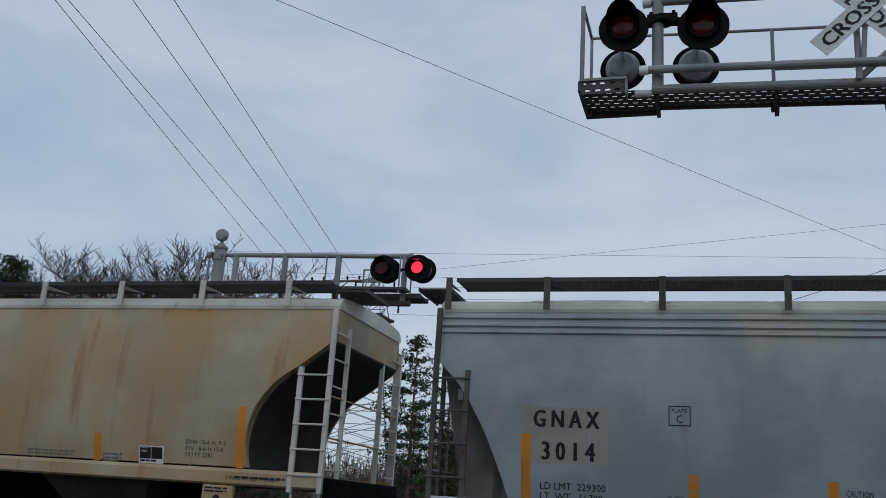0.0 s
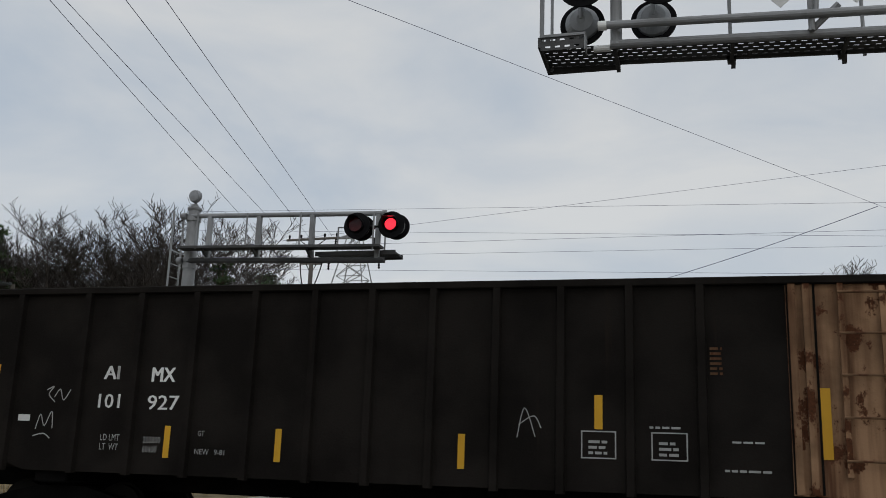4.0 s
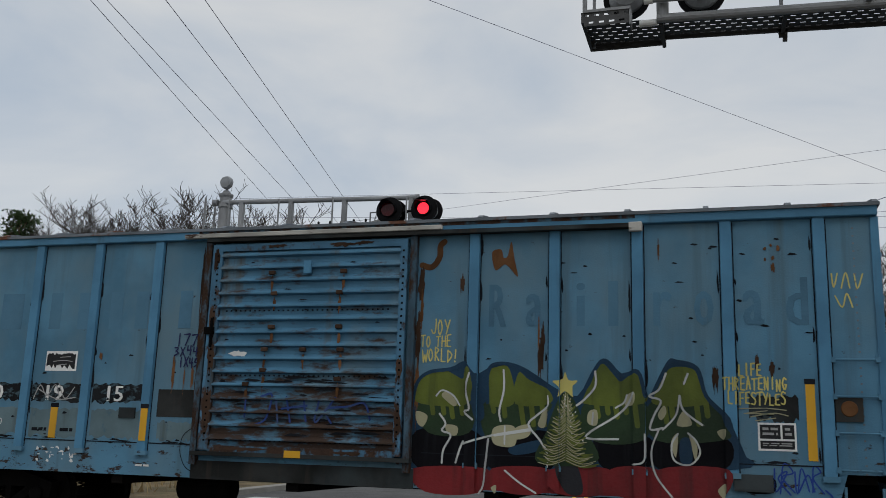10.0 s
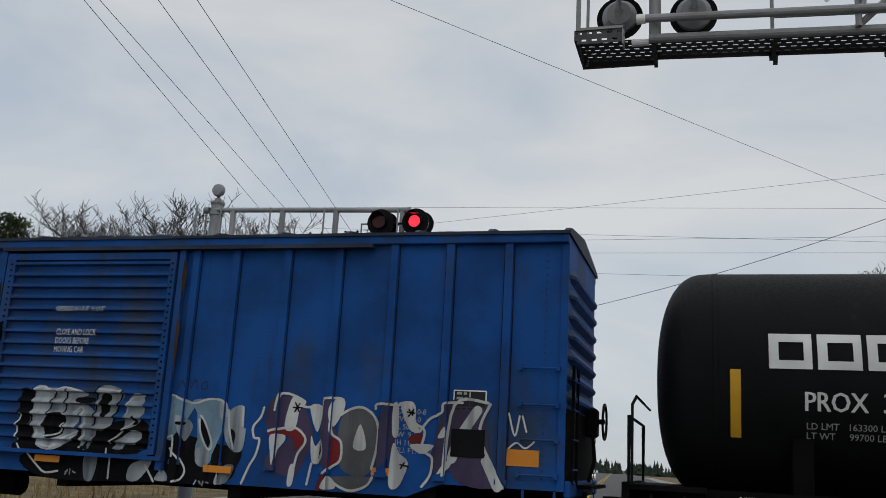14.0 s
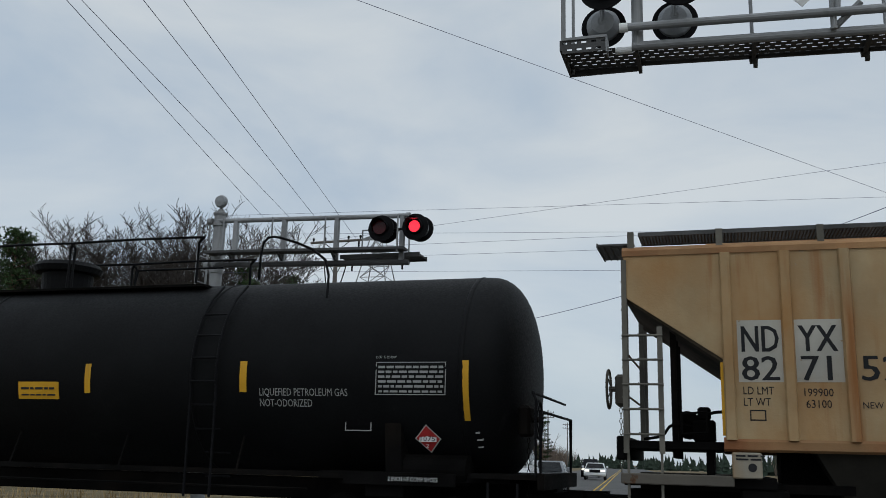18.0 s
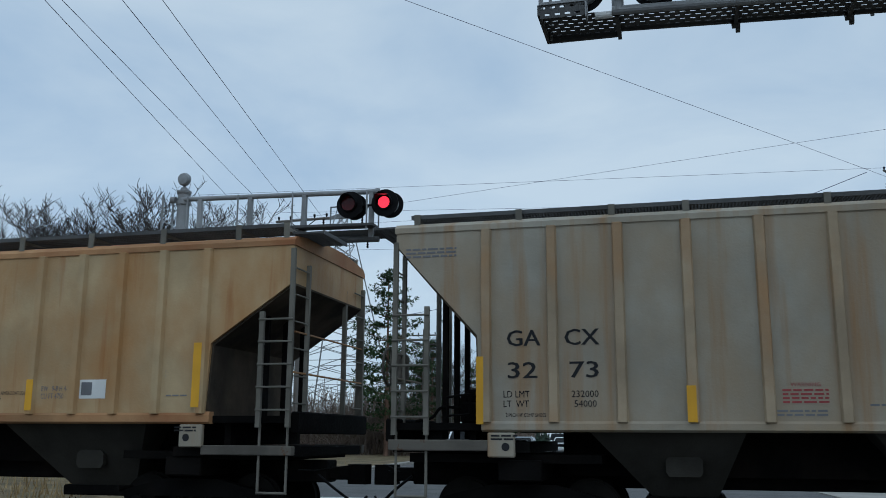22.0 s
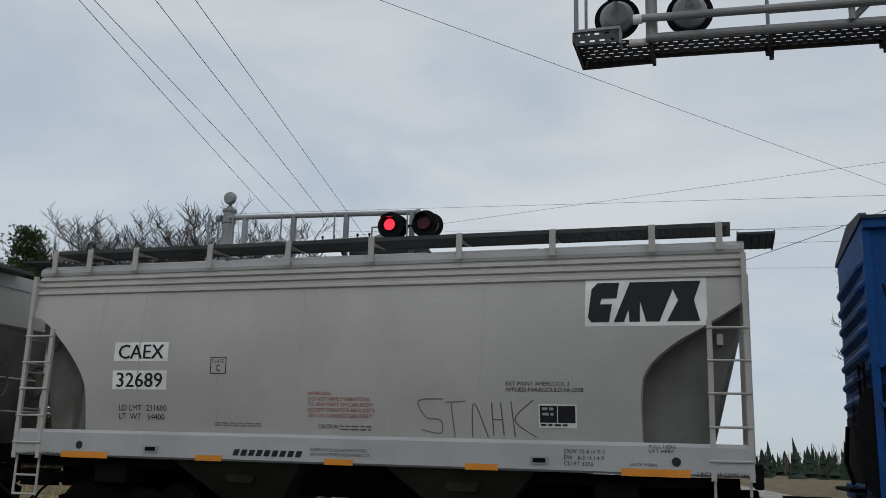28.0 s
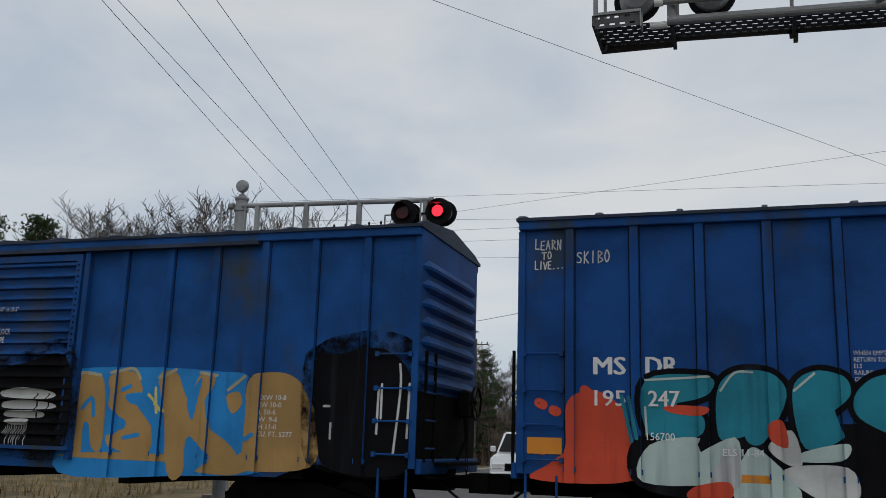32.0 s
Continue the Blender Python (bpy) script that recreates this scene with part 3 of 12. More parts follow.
def hopper(name, label, x0, L, paint, cut, eave, sill, bays, roof_rise=0.2, posts=(), ends=None, board=None, lad=None, brackets=(), chute=None, bands=(), wheel_end=None, board_z=4.63, post_w=0.15, trim=None, sill_y=0.0, tall=4.2, solid=True, post_mat=None, low=None, roof_mat=None, pads=True, teardrop=False, chest=None):
    car = new_car(name, label, x0, "hopper car")
    lad, board, chute, trim = lad or paint, board or GRATE_GREEN, chute or paint, trim or paint
    cut = smooth_path(cut, 4) if len(cut) > 3 else cut
    ends = smooth_path(ends, 4) if ends and len(ends) > 3 else ends
    left = [(cx, cz) for cx, cz in cut]
    right = [(L - cx, cz) for cx, cz in (ends or cut)][::-1]
    outline = [(0, eave)] + left + right + [(L, eave)]
    inner = 1.36 if teardrop else 1.49
    part("body", prism(bmesh.new(), outline, "y", -inner, inner), paint, car)
    if chest:  # slope sheets behind the cut-away ends, with shade painted into their grey
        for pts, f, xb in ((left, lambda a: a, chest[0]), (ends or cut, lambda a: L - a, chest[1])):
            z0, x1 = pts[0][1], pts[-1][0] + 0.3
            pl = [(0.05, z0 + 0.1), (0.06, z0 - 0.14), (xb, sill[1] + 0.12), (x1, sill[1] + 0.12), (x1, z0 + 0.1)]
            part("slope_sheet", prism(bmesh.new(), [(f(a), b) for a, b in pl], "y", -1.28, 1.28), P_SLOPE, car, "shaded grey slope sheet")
    else:  # shade and soot painted onto the slanting end sheets
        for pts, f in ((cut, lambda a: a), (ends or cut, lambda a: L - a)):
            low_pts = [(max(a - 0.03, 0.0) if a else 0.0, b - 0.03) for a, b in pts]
            part("slope_sheet", prism(bmesh.new(), [(f(a), b) for a, b in list(pts) + low_pts[::-1]], "y", -inner - 0.005, inner + 0.005), P_CHUTE if teardrop else P_SHADE_SOOT, car, "slope sheet with painted shade and soot")
    # side sheets with a lip along the cut-away ends
    for s in (-1, 1):
        sheet = prism(bmesh.new(), outline, "y", *sorted((s * 1.49, s * 1.55)))
        part("side_sheet", curve_sheet(sheet, s) if teardrop else sheet, paint, car)
    rw = 1.43 if teardrop else 1.57
    prof = [(-rw, eave - 0.05), (-rw - 0.012, eave + 0.0), (-rw, eave + 0.06), (-rw + 0.12, eave + 0.135), (-0.95, eave + roof_rise * 0.86), (-0.5, eave + roof_rise), (0.5, eave + roof_rise), (0.95, eave + roof_rise * 0.86), (rw - 0.12, eave + 0.135), (rw, eave + 0.06), (rw + 0.012, eave + 0.0), (rw, eave - 0.05)] if teardrop else [(-1.57, eave - 0.05), (-1.57, eave + 0.03), (-1.50, eave + 0.09), (-1.1, eave + roof_rise * 0.72), (-0.5, eave + roof_rise), (0.5, eave + roof_rise), (1.1, eave + roof_rise * 0.72), (1.5, eave + 0.09), (1.57, eave + 0.03), (1.57, eave - 0.05)]
    part("roof", prism(bmesh.new(), prof, "x", -0.02, L + 0.02), roof_mat or trim, car)
    for x in () if posts else np.linspace(2.2, L - 2.2, 6):
        part("weld_seam", boxed(x - 0.011, x + 0.011, -1.556, -1.55, sill[0], eave - 0.06), paint, car)
    for z in bands:
        part("eave_band", prism(bmesh.new(), [(-1.56, z - 0.035), (-1.585, z - 0.02), (-1.585, z + 0.02), (-1.56, z + 0.035)], "x", 0.0, L), paint, car)
    part("hatch_trough", boxed(0.8, L - 0.8, -0.32, 0.32, eave + roof_rise - 0.02, eave + roof_rise + 0.12, 0.03), trim, car)
    for i in range(5):
        w = (L - 2.2) / 5
        part("hatch_cover", boxed(1.1 + i * w, 1.1 + (i + 1) * w - 0.06, -0.36, 0.36, eave + roof_rise + 0.12, eave + roof_rise + 0.17, 0.015), trim, car)
    # running boards on both sides of the roof, and one across each end
    gb = part("running_board", grating_mesh(L - 0.35, 0.62), board, car, "expanded steel running board")
    gb.matrix_basis = pose(0.2, -1.17, board_z)
    twin(gb, pose(0.2, 1.17, board_z))
    ge = part("end_running_board", grating_mesh(1.0, 0.5), board, car)
    ge.matrix_basis = pose(-0.14, -1.45, board_z - 0.13, 0, 0, 90)
    twin(ge, pose(L + 0.18, -1.45, board_z - 0.13, 0, 0, 90))
    for x in brackets:
        bm = boxed(x - 0.045, x + 0.045, -1.52, -1.49, eave - 0.02, board_z + 0.03)
        prism(bm, [(-1.49, board_z - 0.1), (-1.49, board_z - 0.03), (-0.86, board_z - 0.03)], "x", x - 0.01, x + 0.01)
        part("walkway_bracket", bm, lad, car)
        part("walkway_bracket", boxed(x - 0.045, x + 0.045, 1.49, 1.52, eave - 0.02, board_z), lad, car)
    # side sills
    for s in (-1, 1):
        o, i = s * (1.57 + sill_y), s * 1.42
        pr = [(i, sill[0]), (o - s * 0.03, sill[0]), (o, sill[0] - 0.05), (o, sill[1] + 0.03), (o - s * 0.05, sill[1]), (i, sill[1])]
        part("side_sill", prism(bmesh.new(), pr, "x", 1.26 if low else 0.0, L - 1.26 if low else L), trim, car)
        if low:  # the ends step down to a low channel
            for x, e in ((-0.08, 1), (L + 0.08, -1)):
                part("end_channel", boxed(*sorted((x, x + e * 1.45)), *sorted((s * 1.44, s * 1.57)), low[0], low[1], 0.012), P_LAD, car)
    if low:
        # dark plates added to block the bright view through the open ends
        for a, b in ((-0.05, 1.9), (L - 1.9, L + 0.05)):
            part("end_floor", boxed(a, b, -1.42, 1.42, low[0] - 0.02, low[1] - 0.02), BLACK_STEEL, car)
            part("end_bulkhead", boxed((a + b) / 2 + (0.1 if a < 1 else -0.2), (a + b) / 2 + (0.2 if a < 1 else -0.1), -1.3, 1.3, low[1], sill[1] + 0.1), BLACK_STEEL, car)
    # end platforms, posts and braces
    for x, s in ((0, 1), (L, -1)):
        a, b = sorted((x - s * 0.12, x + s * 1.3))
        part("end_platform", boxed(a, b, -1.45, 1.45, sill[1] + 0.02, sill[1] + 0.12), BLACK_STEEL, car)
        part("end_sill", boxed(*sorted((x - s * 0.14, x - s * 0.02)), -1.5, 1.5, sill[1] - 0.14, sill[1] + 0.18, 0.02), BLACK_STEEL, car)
        for ya, yb in ((-1.5, -1.02), (1.02, 1.48)):
            lb = bmesh.new()
            box(lb, *sorted((x - s * 0.06, x + s * 0.0)), yb - 0.03, yb + 0.03, sill[1] + 0.1, eave - 0.28)
            el = part("end_ladder", lb, lad, car)
            for k in range(6):
                zz = sill[1] + 0.3 + k * 0.40
                part("rung", rod(bmesh.new(), (x - s * 0.04, ya, zz), (x - s * 0.04, yb, zz), 0.014, 6), lad, el)
        for yy in (0.75, 1.48):
            part("end_post", boxed(*sorted((x + s * 0.0, x + s * 0.07)), yy - 0.035, yy + 0.035, sill[1] + 0.1, eave - 0.4), lad, car)
        for yy in () if solid else (-1.05, -0.35, 0.35):
            bm = bmesh.new()
            ct = cut if x == 0 else (ends or cut)
            zt = float(np.interp(0.62, [p[0] for p in ct], [p[1] for p in ct]))
            box(bm, x + s * 0.58, x + s * 0.66, yy - 0.04, yy + 0.04, sill[1] - 0.1, zt)
            part("end_brace", bm, BLACK_STEEL, car)
        for zz in (sill[1] + 0.75, sill[1] + 1.35):
            part("end_grab_iron", rod(bmesh.new(), (x - s * 0.03, -1.48, zz), (x - s * 0.03, 1.48, zz), 0.016, 6), trim, car)
        if chest:
            part("slope_sheet_rib", boxed(*sorted((x + s * 0.3, x + s * 0.38)), -1.4, 1.4, left[0][1] - 0.55, left[0][1] - 0.40), paint, car)
        ladder(car, x, x + s * 0.47, sill[1] - 0.05, tall, 3.3 if len(left) > 4 else 3.25, lad, n=5, low=sill[1] + 0.2)
        # stirrup step below the ladder
        st = [(x + s * 0.02, -1.5, sill[1]), (x + s * 0.02, -1.5, 0.62), (x + s * 0.46, -1.5, 0.62), (x + s * 0.46, -1.5, sill[1])]
        sp = part("stirrup_step", tube(bmesh.new(), st, 0.02, 6), lad, car)
        if teardrop:
            part("step_tread", rod(bmesh.new(), (x + s * 0.02, -1.5, 0.92), (x + s * 0.46, -1.5, 0.92), 0.018, 6), lad, sp)
        bm = boxed(*sorted((x + s * 1.35, x + s * (1.85 if not low else 1.72))), -1.6, -1.50, sill[1] - 0.34, sill[1] - 0.01, 0.015)
        if not pads:
            bm.free()
            continue
        jp = part("jacking_pad", bm, P_DUST if low else trim, car)
        bars(jp, min(x + s * 1.4, x + s * 1.8), sill[1] - 0.12, 0.36, 0.09, 2, INK, -1.60, "pad_marks", 5)
        part("pad_hole", lathe(bmesh.new(), [(-0.004, 0.055), (0.004, 0.055)], "y", 14, (x + s * 1.6, -1.602, sill[1] - 0.2)), INK, jp)
        # air reservoir and its valve on the end platform
        if not solid and x == 0:
            part("air_reservoir", lathe(bmesh.new(), [(-0.4, 0.1), (-0.36, 0.2), (0.36, 0.2), (0.4, 0.1)], "y", 16, (x + s * 0.75, 0.3, sill[1] + 0.4)), BLACK_STEEL, car)
            bv = boxed(x + 0.86, x + 1.16, -1.15, -0.75, sill[1] + 0.12, sill[1] + 0.42, 0.03)
            box(bv, x + 0.92, x + 1.10, -1.05, -0.85, sill[1] + 0.42, sill[1] + 0.60, 0.03)
            part("brake_valve", bv, BLACK_STEEL, car)
            for pts in ([(x + 1.0, -0.95, sill[1] + 0.3), (x + 0.6, -1.1, sill[1] + 0.35), (x + 0.45, -1.15, sill[1] + 0.2), (x + 0.2, -1.1, sill[1] + 0.15)], [(x + 1.05, -1.1, sill[1] + 0.5), (x + 1.3, -1.2, sill[1] + 0.5), (x + 1.35, -1.2, sill[1] + 0.1)]):
                part("air_pipe", tube(bmesh.new(), smooth_path([Vector(p) for p in pts], 4), 0.022, 6), BLACK_STEEL, car)
            part("retainer_loop", tube(bmesh.new(), [(x + 0.72, -1.35, sill[1] + 0.22), (x + 0.72, -1.35, sill[1] + 0.48), (x + 1.05, -1.35, sill[1] + 0.52), (x + 1.05, -1.35, sill[1] + 0.24), (x + 0.72, -1.35, sill[1] + 0.22)], 0.018, 6), BLACK_STEEL, car)
    if wheel_end is not None:
        brake_wheel(car, L if wheel_end > 0 else 0, wheel_end, -0.9, 2.45, P_LAD)
    # dark box added to fill the gap between the bays
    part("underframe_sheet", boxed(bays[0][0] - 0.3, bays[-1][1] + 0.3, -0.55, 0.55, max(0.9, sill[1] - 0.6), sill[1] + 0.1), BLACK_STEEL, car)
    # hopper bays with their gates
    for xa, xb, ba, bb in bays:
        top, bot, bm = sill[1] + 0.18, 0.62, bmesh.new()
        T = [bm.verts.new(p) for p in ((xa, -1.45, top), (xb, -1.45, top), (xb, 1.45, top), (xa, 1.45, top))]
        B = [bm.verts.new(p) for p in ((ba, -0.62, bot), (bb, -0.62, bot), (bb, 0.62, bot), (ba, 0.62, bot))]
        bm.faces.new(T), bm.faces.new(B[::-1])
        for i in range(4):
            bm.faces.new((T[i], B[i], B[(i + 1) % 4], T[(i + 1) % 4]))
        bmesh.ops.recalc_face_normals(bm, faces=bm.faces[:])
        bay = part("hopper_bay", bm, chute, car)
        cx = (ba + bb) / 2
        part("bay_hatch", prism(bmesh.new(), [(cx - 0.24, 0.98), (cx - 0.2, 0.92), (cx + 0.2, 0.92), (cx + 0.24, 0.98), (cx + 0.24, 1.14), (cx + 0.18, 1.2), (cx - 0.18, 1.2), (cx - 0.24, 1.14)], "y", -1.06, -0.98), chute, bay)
        part("outlet_gate", boxed(ba - 0.12, bb + 0.12, -0.72, 0.72, 0.48, 0.64, 0.02), BLACK_STEEL, car)
        part("gate_shaft", rod(bmesh.new(), (bb + 0.05, -1.2, 0.62), (bb + 0.05, 1.2, 0.62), 0.04, 8), BLACK_STEEL, car)
    for x in posts:
        pr = [(x - post_w / 2, -1.55), (x - post_w / 2 + 0.02, -1.62), (x + post_w / 2 - 0.02, -1.62), (x + post_w / 2, -1.55)]
        part("side_post", prism(bmesh.new(), pr, "z", sill[0] - 0.03, eave - 0.05), post_mat or paint, car)
        part("side_post", prism(bmesh.new(), [(a, -b) for a, b in pr], "z", sill[0] - 0.03, eave - 0.05), paint, car)
    running_gear(car, L, (1.75, L - 1.75))
    if teardrop:
        ROUND.append((car, sill[0]))
    return car


def corrugated(x0, x1, z0, z1, n, y, d, crest=CREST):
    """A sheet with n rolled ridges that run along it."""
    prof, step = [(y + 0.06, z0), (y, z0)], (z1 - z0) / n
    for i in range(n):
        z = z0 + i * step
        prof += [(y, z + step * crest[0]), (y - d, z + step * crest[1]), (y - d, z + step * crest[2]), (y, z + step * crest[3])]
    prof += [(y, z1), (y + 0.06, z1)]
    return prism(bmesh.new(), prof, "x", x0, x1)


def end_rib_mesh():
    bm = bmesh.new()
    rings = []
    for y, k in ((-1.44, 0.10), (-1.2, 0.85), (-1.0, 1.0), (1.0, 1.0), (1.2, 0.85), (1.44, 0.10)):
        rings.append([bm.verts.new((x * k, y, z * (0.4 + 0.6 * k))) for x, z in ((0.0, -0.11), (0.085, -0.045), (0.095, 0.0), (0.0, 0.125), (-0.095, 0.0), (-0.085, -0.045))])
    for a, b in zip(rings, rings[1:]):
        for q in range(6):
            bm.faces.new((a[q], a[(q + 1) % 6], b[(q + 1) % 6], b[q]))
    bmesh.ops.recalc_face_normals(bm, faces=bm.faces[:])
    return bm


def boxcar(name, label, x0, L, side, door, roof, ribs, door_x, shift=0.0, gap=None, post_mat=None, frame_mat=None, ridges=17, end_mat=None, low_end=None, wheel_end=1, rib_w=0.13, notch=None, rib_mat=None, grabs=(1.5, 2.05, 2.62), crest=CREST, track_mat=None):
    car = new_car(name, label, x0, "boxcar")
    end_mat = end_mat or side
    outline = [(0, 1.06), (0, 4.58), (L, 4.58), (L, 1.06), (L - 1.7, 1.06), (L - 2.2, 0.86), (2.2, 0.86), (1.7, 1.06)]
    if notch:  # straight side sill, stepped up at the corners only
        outline = [(0, 1.2), (0, 4.58), (L, 4.58), (L, 1.2), (L - notch[0], 1.2), (L - notch[0] - 0.12, notch[1]), (notch[0] + 0.12, notch[1]), (notch[0], 1.2)]
    if gap:  # open slit beside the door; a black-painted block stands for the shaded inside
        g0, g1 = gap
        part("body", prism(bmesh.new(), outline, "y", -1.36, 1.5), BLACK_STEEL, car, "solid body painted black for the shaded inside")
        part("side_sheet", prism(bmesh.new(), [(0, 1.06), (0, 4.58), (g0, 4.58), (g0, 0.86), (2.2, 0.86), (1.7, 1.06)], "y", -1.5, -1.36), side, car)
        part("side_sheet", prism(bmesh.new(), [(g1, 0.86), (g1, 4.58), (L, 4.58), (L, 1.06), (L - 1.7, 1.06), (L - 2.2, 0.86)], "y", -1.5, -1.36), side, car)
        part("threshold", boxed(g0, g1, -1.5, -1.36, 0.86, 1.2), side, car)
        for x, s in ((0, -1), (L, 1)):
            part("end_sheet", boxed(*sorted((x, x + s * 0.006)), -1.5, 1.5, 1.06, 4.58), end_mat, car)
    else:
        part("body", prism(bmesh.new(), outline, "y", -1.5, 1.5), side, car)
    for x in ribs:
        pr = [(x - rib_w / 2, -1.5), (x - rib_w / 2 + 0.008, -1.56), (x + rib_w / 2 - 0.008, -1.56), (x + rib_w / 2, -1.5)]
        part("side_post", prism(bmesh.new(), pr, "z", 1.16, 4.47), rib_mat or side, car)
        part("side_post", prism(bmesh.new(), [(a, -b) for a, b in pr], "z", 1.16, 4.47), side, car)
        # thin dark strips paint the shadow line and dirt beside each post
        for e in (-1, 1):
            part("post_seam", boxed(*sorted((x + e * rib_w / 2, x + e * (rib_w / 2 + 0.014))), -1.506, -1.5, 1.17, 4.45), SHADE_GRIME, car)
        part("post_foot", boxed(x - rib_w / 2 - 0.02, x + rib_w / 2 + 0.02, -1.565, -1.5, 1.10, 1.17), side, car)
    for x in (0.04, L - 0.04):
        part("corner_post", boxed(x - 0.05, x + 0.05, -1.53, -1.49, 1.2 if notch else 1.06, 4.45), rib_mat or side, car)
    for s in (-1, 1):
        part("eave_rail", boxed(0, L, *sorted((s * 1.49, s * 1.59)), 4.46, 4.60, 0.012), roof if s > 0 else rib_mat or side, car)
    prof = [(-1.62, 4.585), (-1.62, 4.63), (-1.3, 4.69), (0, 4.84), (1.3, 4.69), (1.62, 4.63), (1.62, 4.585)]
    part("roof", prism(bmesh.new(), prof, "x", -0.03, L + 0.03), roof, car)
    n = int(L / 1.05)
    for i in range(n + 1):
        x = 0.02 + i * (L - 0.04) / n
        part("roof_rib", prism(bmesh.new(), [(-1.61, 4.634), (-1.5, 4.69), (-1.3, 4.73), (0, 4.88), (1.3, 4.73), (1.61, 4.634), (1.3, 4.69), (0, 4.84), (-1.3, 4.69)], "x", x - 0.035, x + 0.035), roof, car)
    # ends: rolled ribs above, ladder, platform and brake gear below
    for x, s in ((0, -1), (L, 1)):
        for k in range(7):
            mounted("end_rib", "end_rib" + end_mat.name, end_rib_mesh, end_mat, car, pose(x, 0, 2.32 + 0.285 * k))
        part("end_lower_sheet", boxed(*sorted((x, x + s * 0.02)), -1.48, 1.48, 1.10, 2.16), low_end or BLACK_STEEL, car, "near-black lower end sheet")
        lad = bmesh.new()
        for yy in (-1.38, -0.95):
            box(lad, *sorted((x + s * 0.07, x + s * 0.11)), yy - 0.02, yy + 0.02, 1.15, 2.75)
        lp = part("end_ladder", lad, BLACK_STEEL, car)
        for zz in (1.35, 1.75, 2.15, 2.55):
            part("rung", rod(bmesh.new(), (x + s * 0.1, -1.4, zz), (x + s * 0.1, -0.93, zz), 0.014, 6), end_mat, lp)
        part("crossover_platform", boxed(*sorted((x + s * 0.02, x + s * 0.3)), -0.9, 0.9, 1.10, 1.15), BLACK_STEEL, car)
        part("end_beam", boxed(*sorted((x, x + s * 0.09)), -1.5, 1.5, 0.98, 1.2, 0.02), side, car)
        part("brake_pipe", tube(bmesh.new(), [(x + s * 0.12, 0.5, 2.0), (x + s * 0.16, 0.55, 1.5), (x + s * 0.12, 0.2, 1.2)], 0.03, 6), BLACK_STEEL, car)
        # grab irons and the step at the corner
        for zz in grabs:
            g = rod(bmesh.new(), (x - s * 0.1, -1.565, zz), (x - s * 0.62, -1.565, zz), 0.014, 6)
            for xx in (0.1, 0.62):
                box(g, x - s * xx - 0.025, x - s * xx + 0.025, -1.58, -1.5, zz - 0.035, zz + 0.035)
            part("grab_iron", g, side, car)
        st = [(x - s * 0.12, -1.5, 1.05), (x - s * 0.12, -1.5, 0.58), (x - s * 0.55, -1.5, 0.58), (x - s * 0.55, -1.5, 1.05)]
        part("stirrup_step", tube(bmesh.new(), st, 0.02, 6), side, car)
        rv = bmesh.new()
        for i in range(32):
            zz = 1.2 + i * 0.1
            box(rv, x - s * 0.30 - 0.012, x - s * 0.30 + 0.012, -1.508, -1.5, zz, zz + 0.022)
        tagged(part("rivet_strip", rv, roof, car), "row of small dark rivets", kind="stuff")
    brake_wheel(car, L if wheel_end > 0 else 0, wheel_end, 0.6 if wheel_end > 0 else -0.6, 2.1)
    # sliding door between its posts
    a, b = door_x
    d = part("door", corrugated(a + 0.16, b - 0.10, 1.28, 4.26, ridges, -1.56, 0.075, crest), door, car)
    fr = bmesh.new()
    box(fr, a, a + 0.17, -1.62, -1.54, 1.22, 4.36)
    box(fr, b - 0.11, b, -1.62, -1.54, 1.22, 4.36)
    box(fr, a + 0.17, b - 0.11, -1.615, -1.545, 4.25, 4.36)
    box(fr, a + 0.17, b - 0.11, -1.615, -1.545, 1.20, 1.29)
    part("door_frame", fr, frame_mat or door, d)
    part("upper_door_track", boxed(a - 0.1, min(L - 0.6, b + 3.3), -1.66, -1.52, 4.40, 4.46), track_mat or roof, car)
    part("lower_door_track", boxed(a - 0.1, b + 0.15, -1.66, -1.5, 1.14, 1.20), track_mat or side, car)
    for x in (a - 0.14, b + 0.04):
        part("door_post", boxed(x, x + 0.1, -1.60, -1.5, 1.0, 4.42), post_mat or side, car)
    hasp = boxed(a - 0.03, a + 0.13, -1.66, -1.62, 2.95, 3.06)
    rod(hasp, (a + 0.1, -1.66, 2.75), (a + 0.1, -1.66, 3.2), 0.025, 6)
    part("door_latch", hasp, BLACK_STEEL, d)
    rv = bmesh.new()
    for i in range(30):
        zz = 1.35 + i * 0.097
        for xx in (a + 0.1, b - 0.055):
            box(rv, xx - 0.014, xx + 0.014, -1.628, -1.62, zz, zz + 0.028)
    tagged(part("door_rivets", rv, BLACK_STEEL, d), "rows of small dark rivets", kind="stuff")
    running_gear(car, L, (2.1, L - 2.1))
    for i in range(3):
        part("floor_beam", boxed(4.6 + i * 3.0, 4.8 + i * 3.0, -1.4, 1.4, 0.66, 0.90), BLACK_STEEL, car)
    part("air_reservoir", lathe(bmesh.new(), [(-0.5, 0.1), (-0.45, 0.2), (0.45, 0.2), (0.5, 0.1)], "x", 16, (5.9, -0.7, 0.62)), BLACK_STEEL, car)
    return car


def reflectors(car, spec, mat, y=SIDE, bend=None):
    for x0, x1, z0, z1 in spec:
        flat(car, "reflector", x0, x1, z0, z1, mat, y, 0.006, bend=bend)

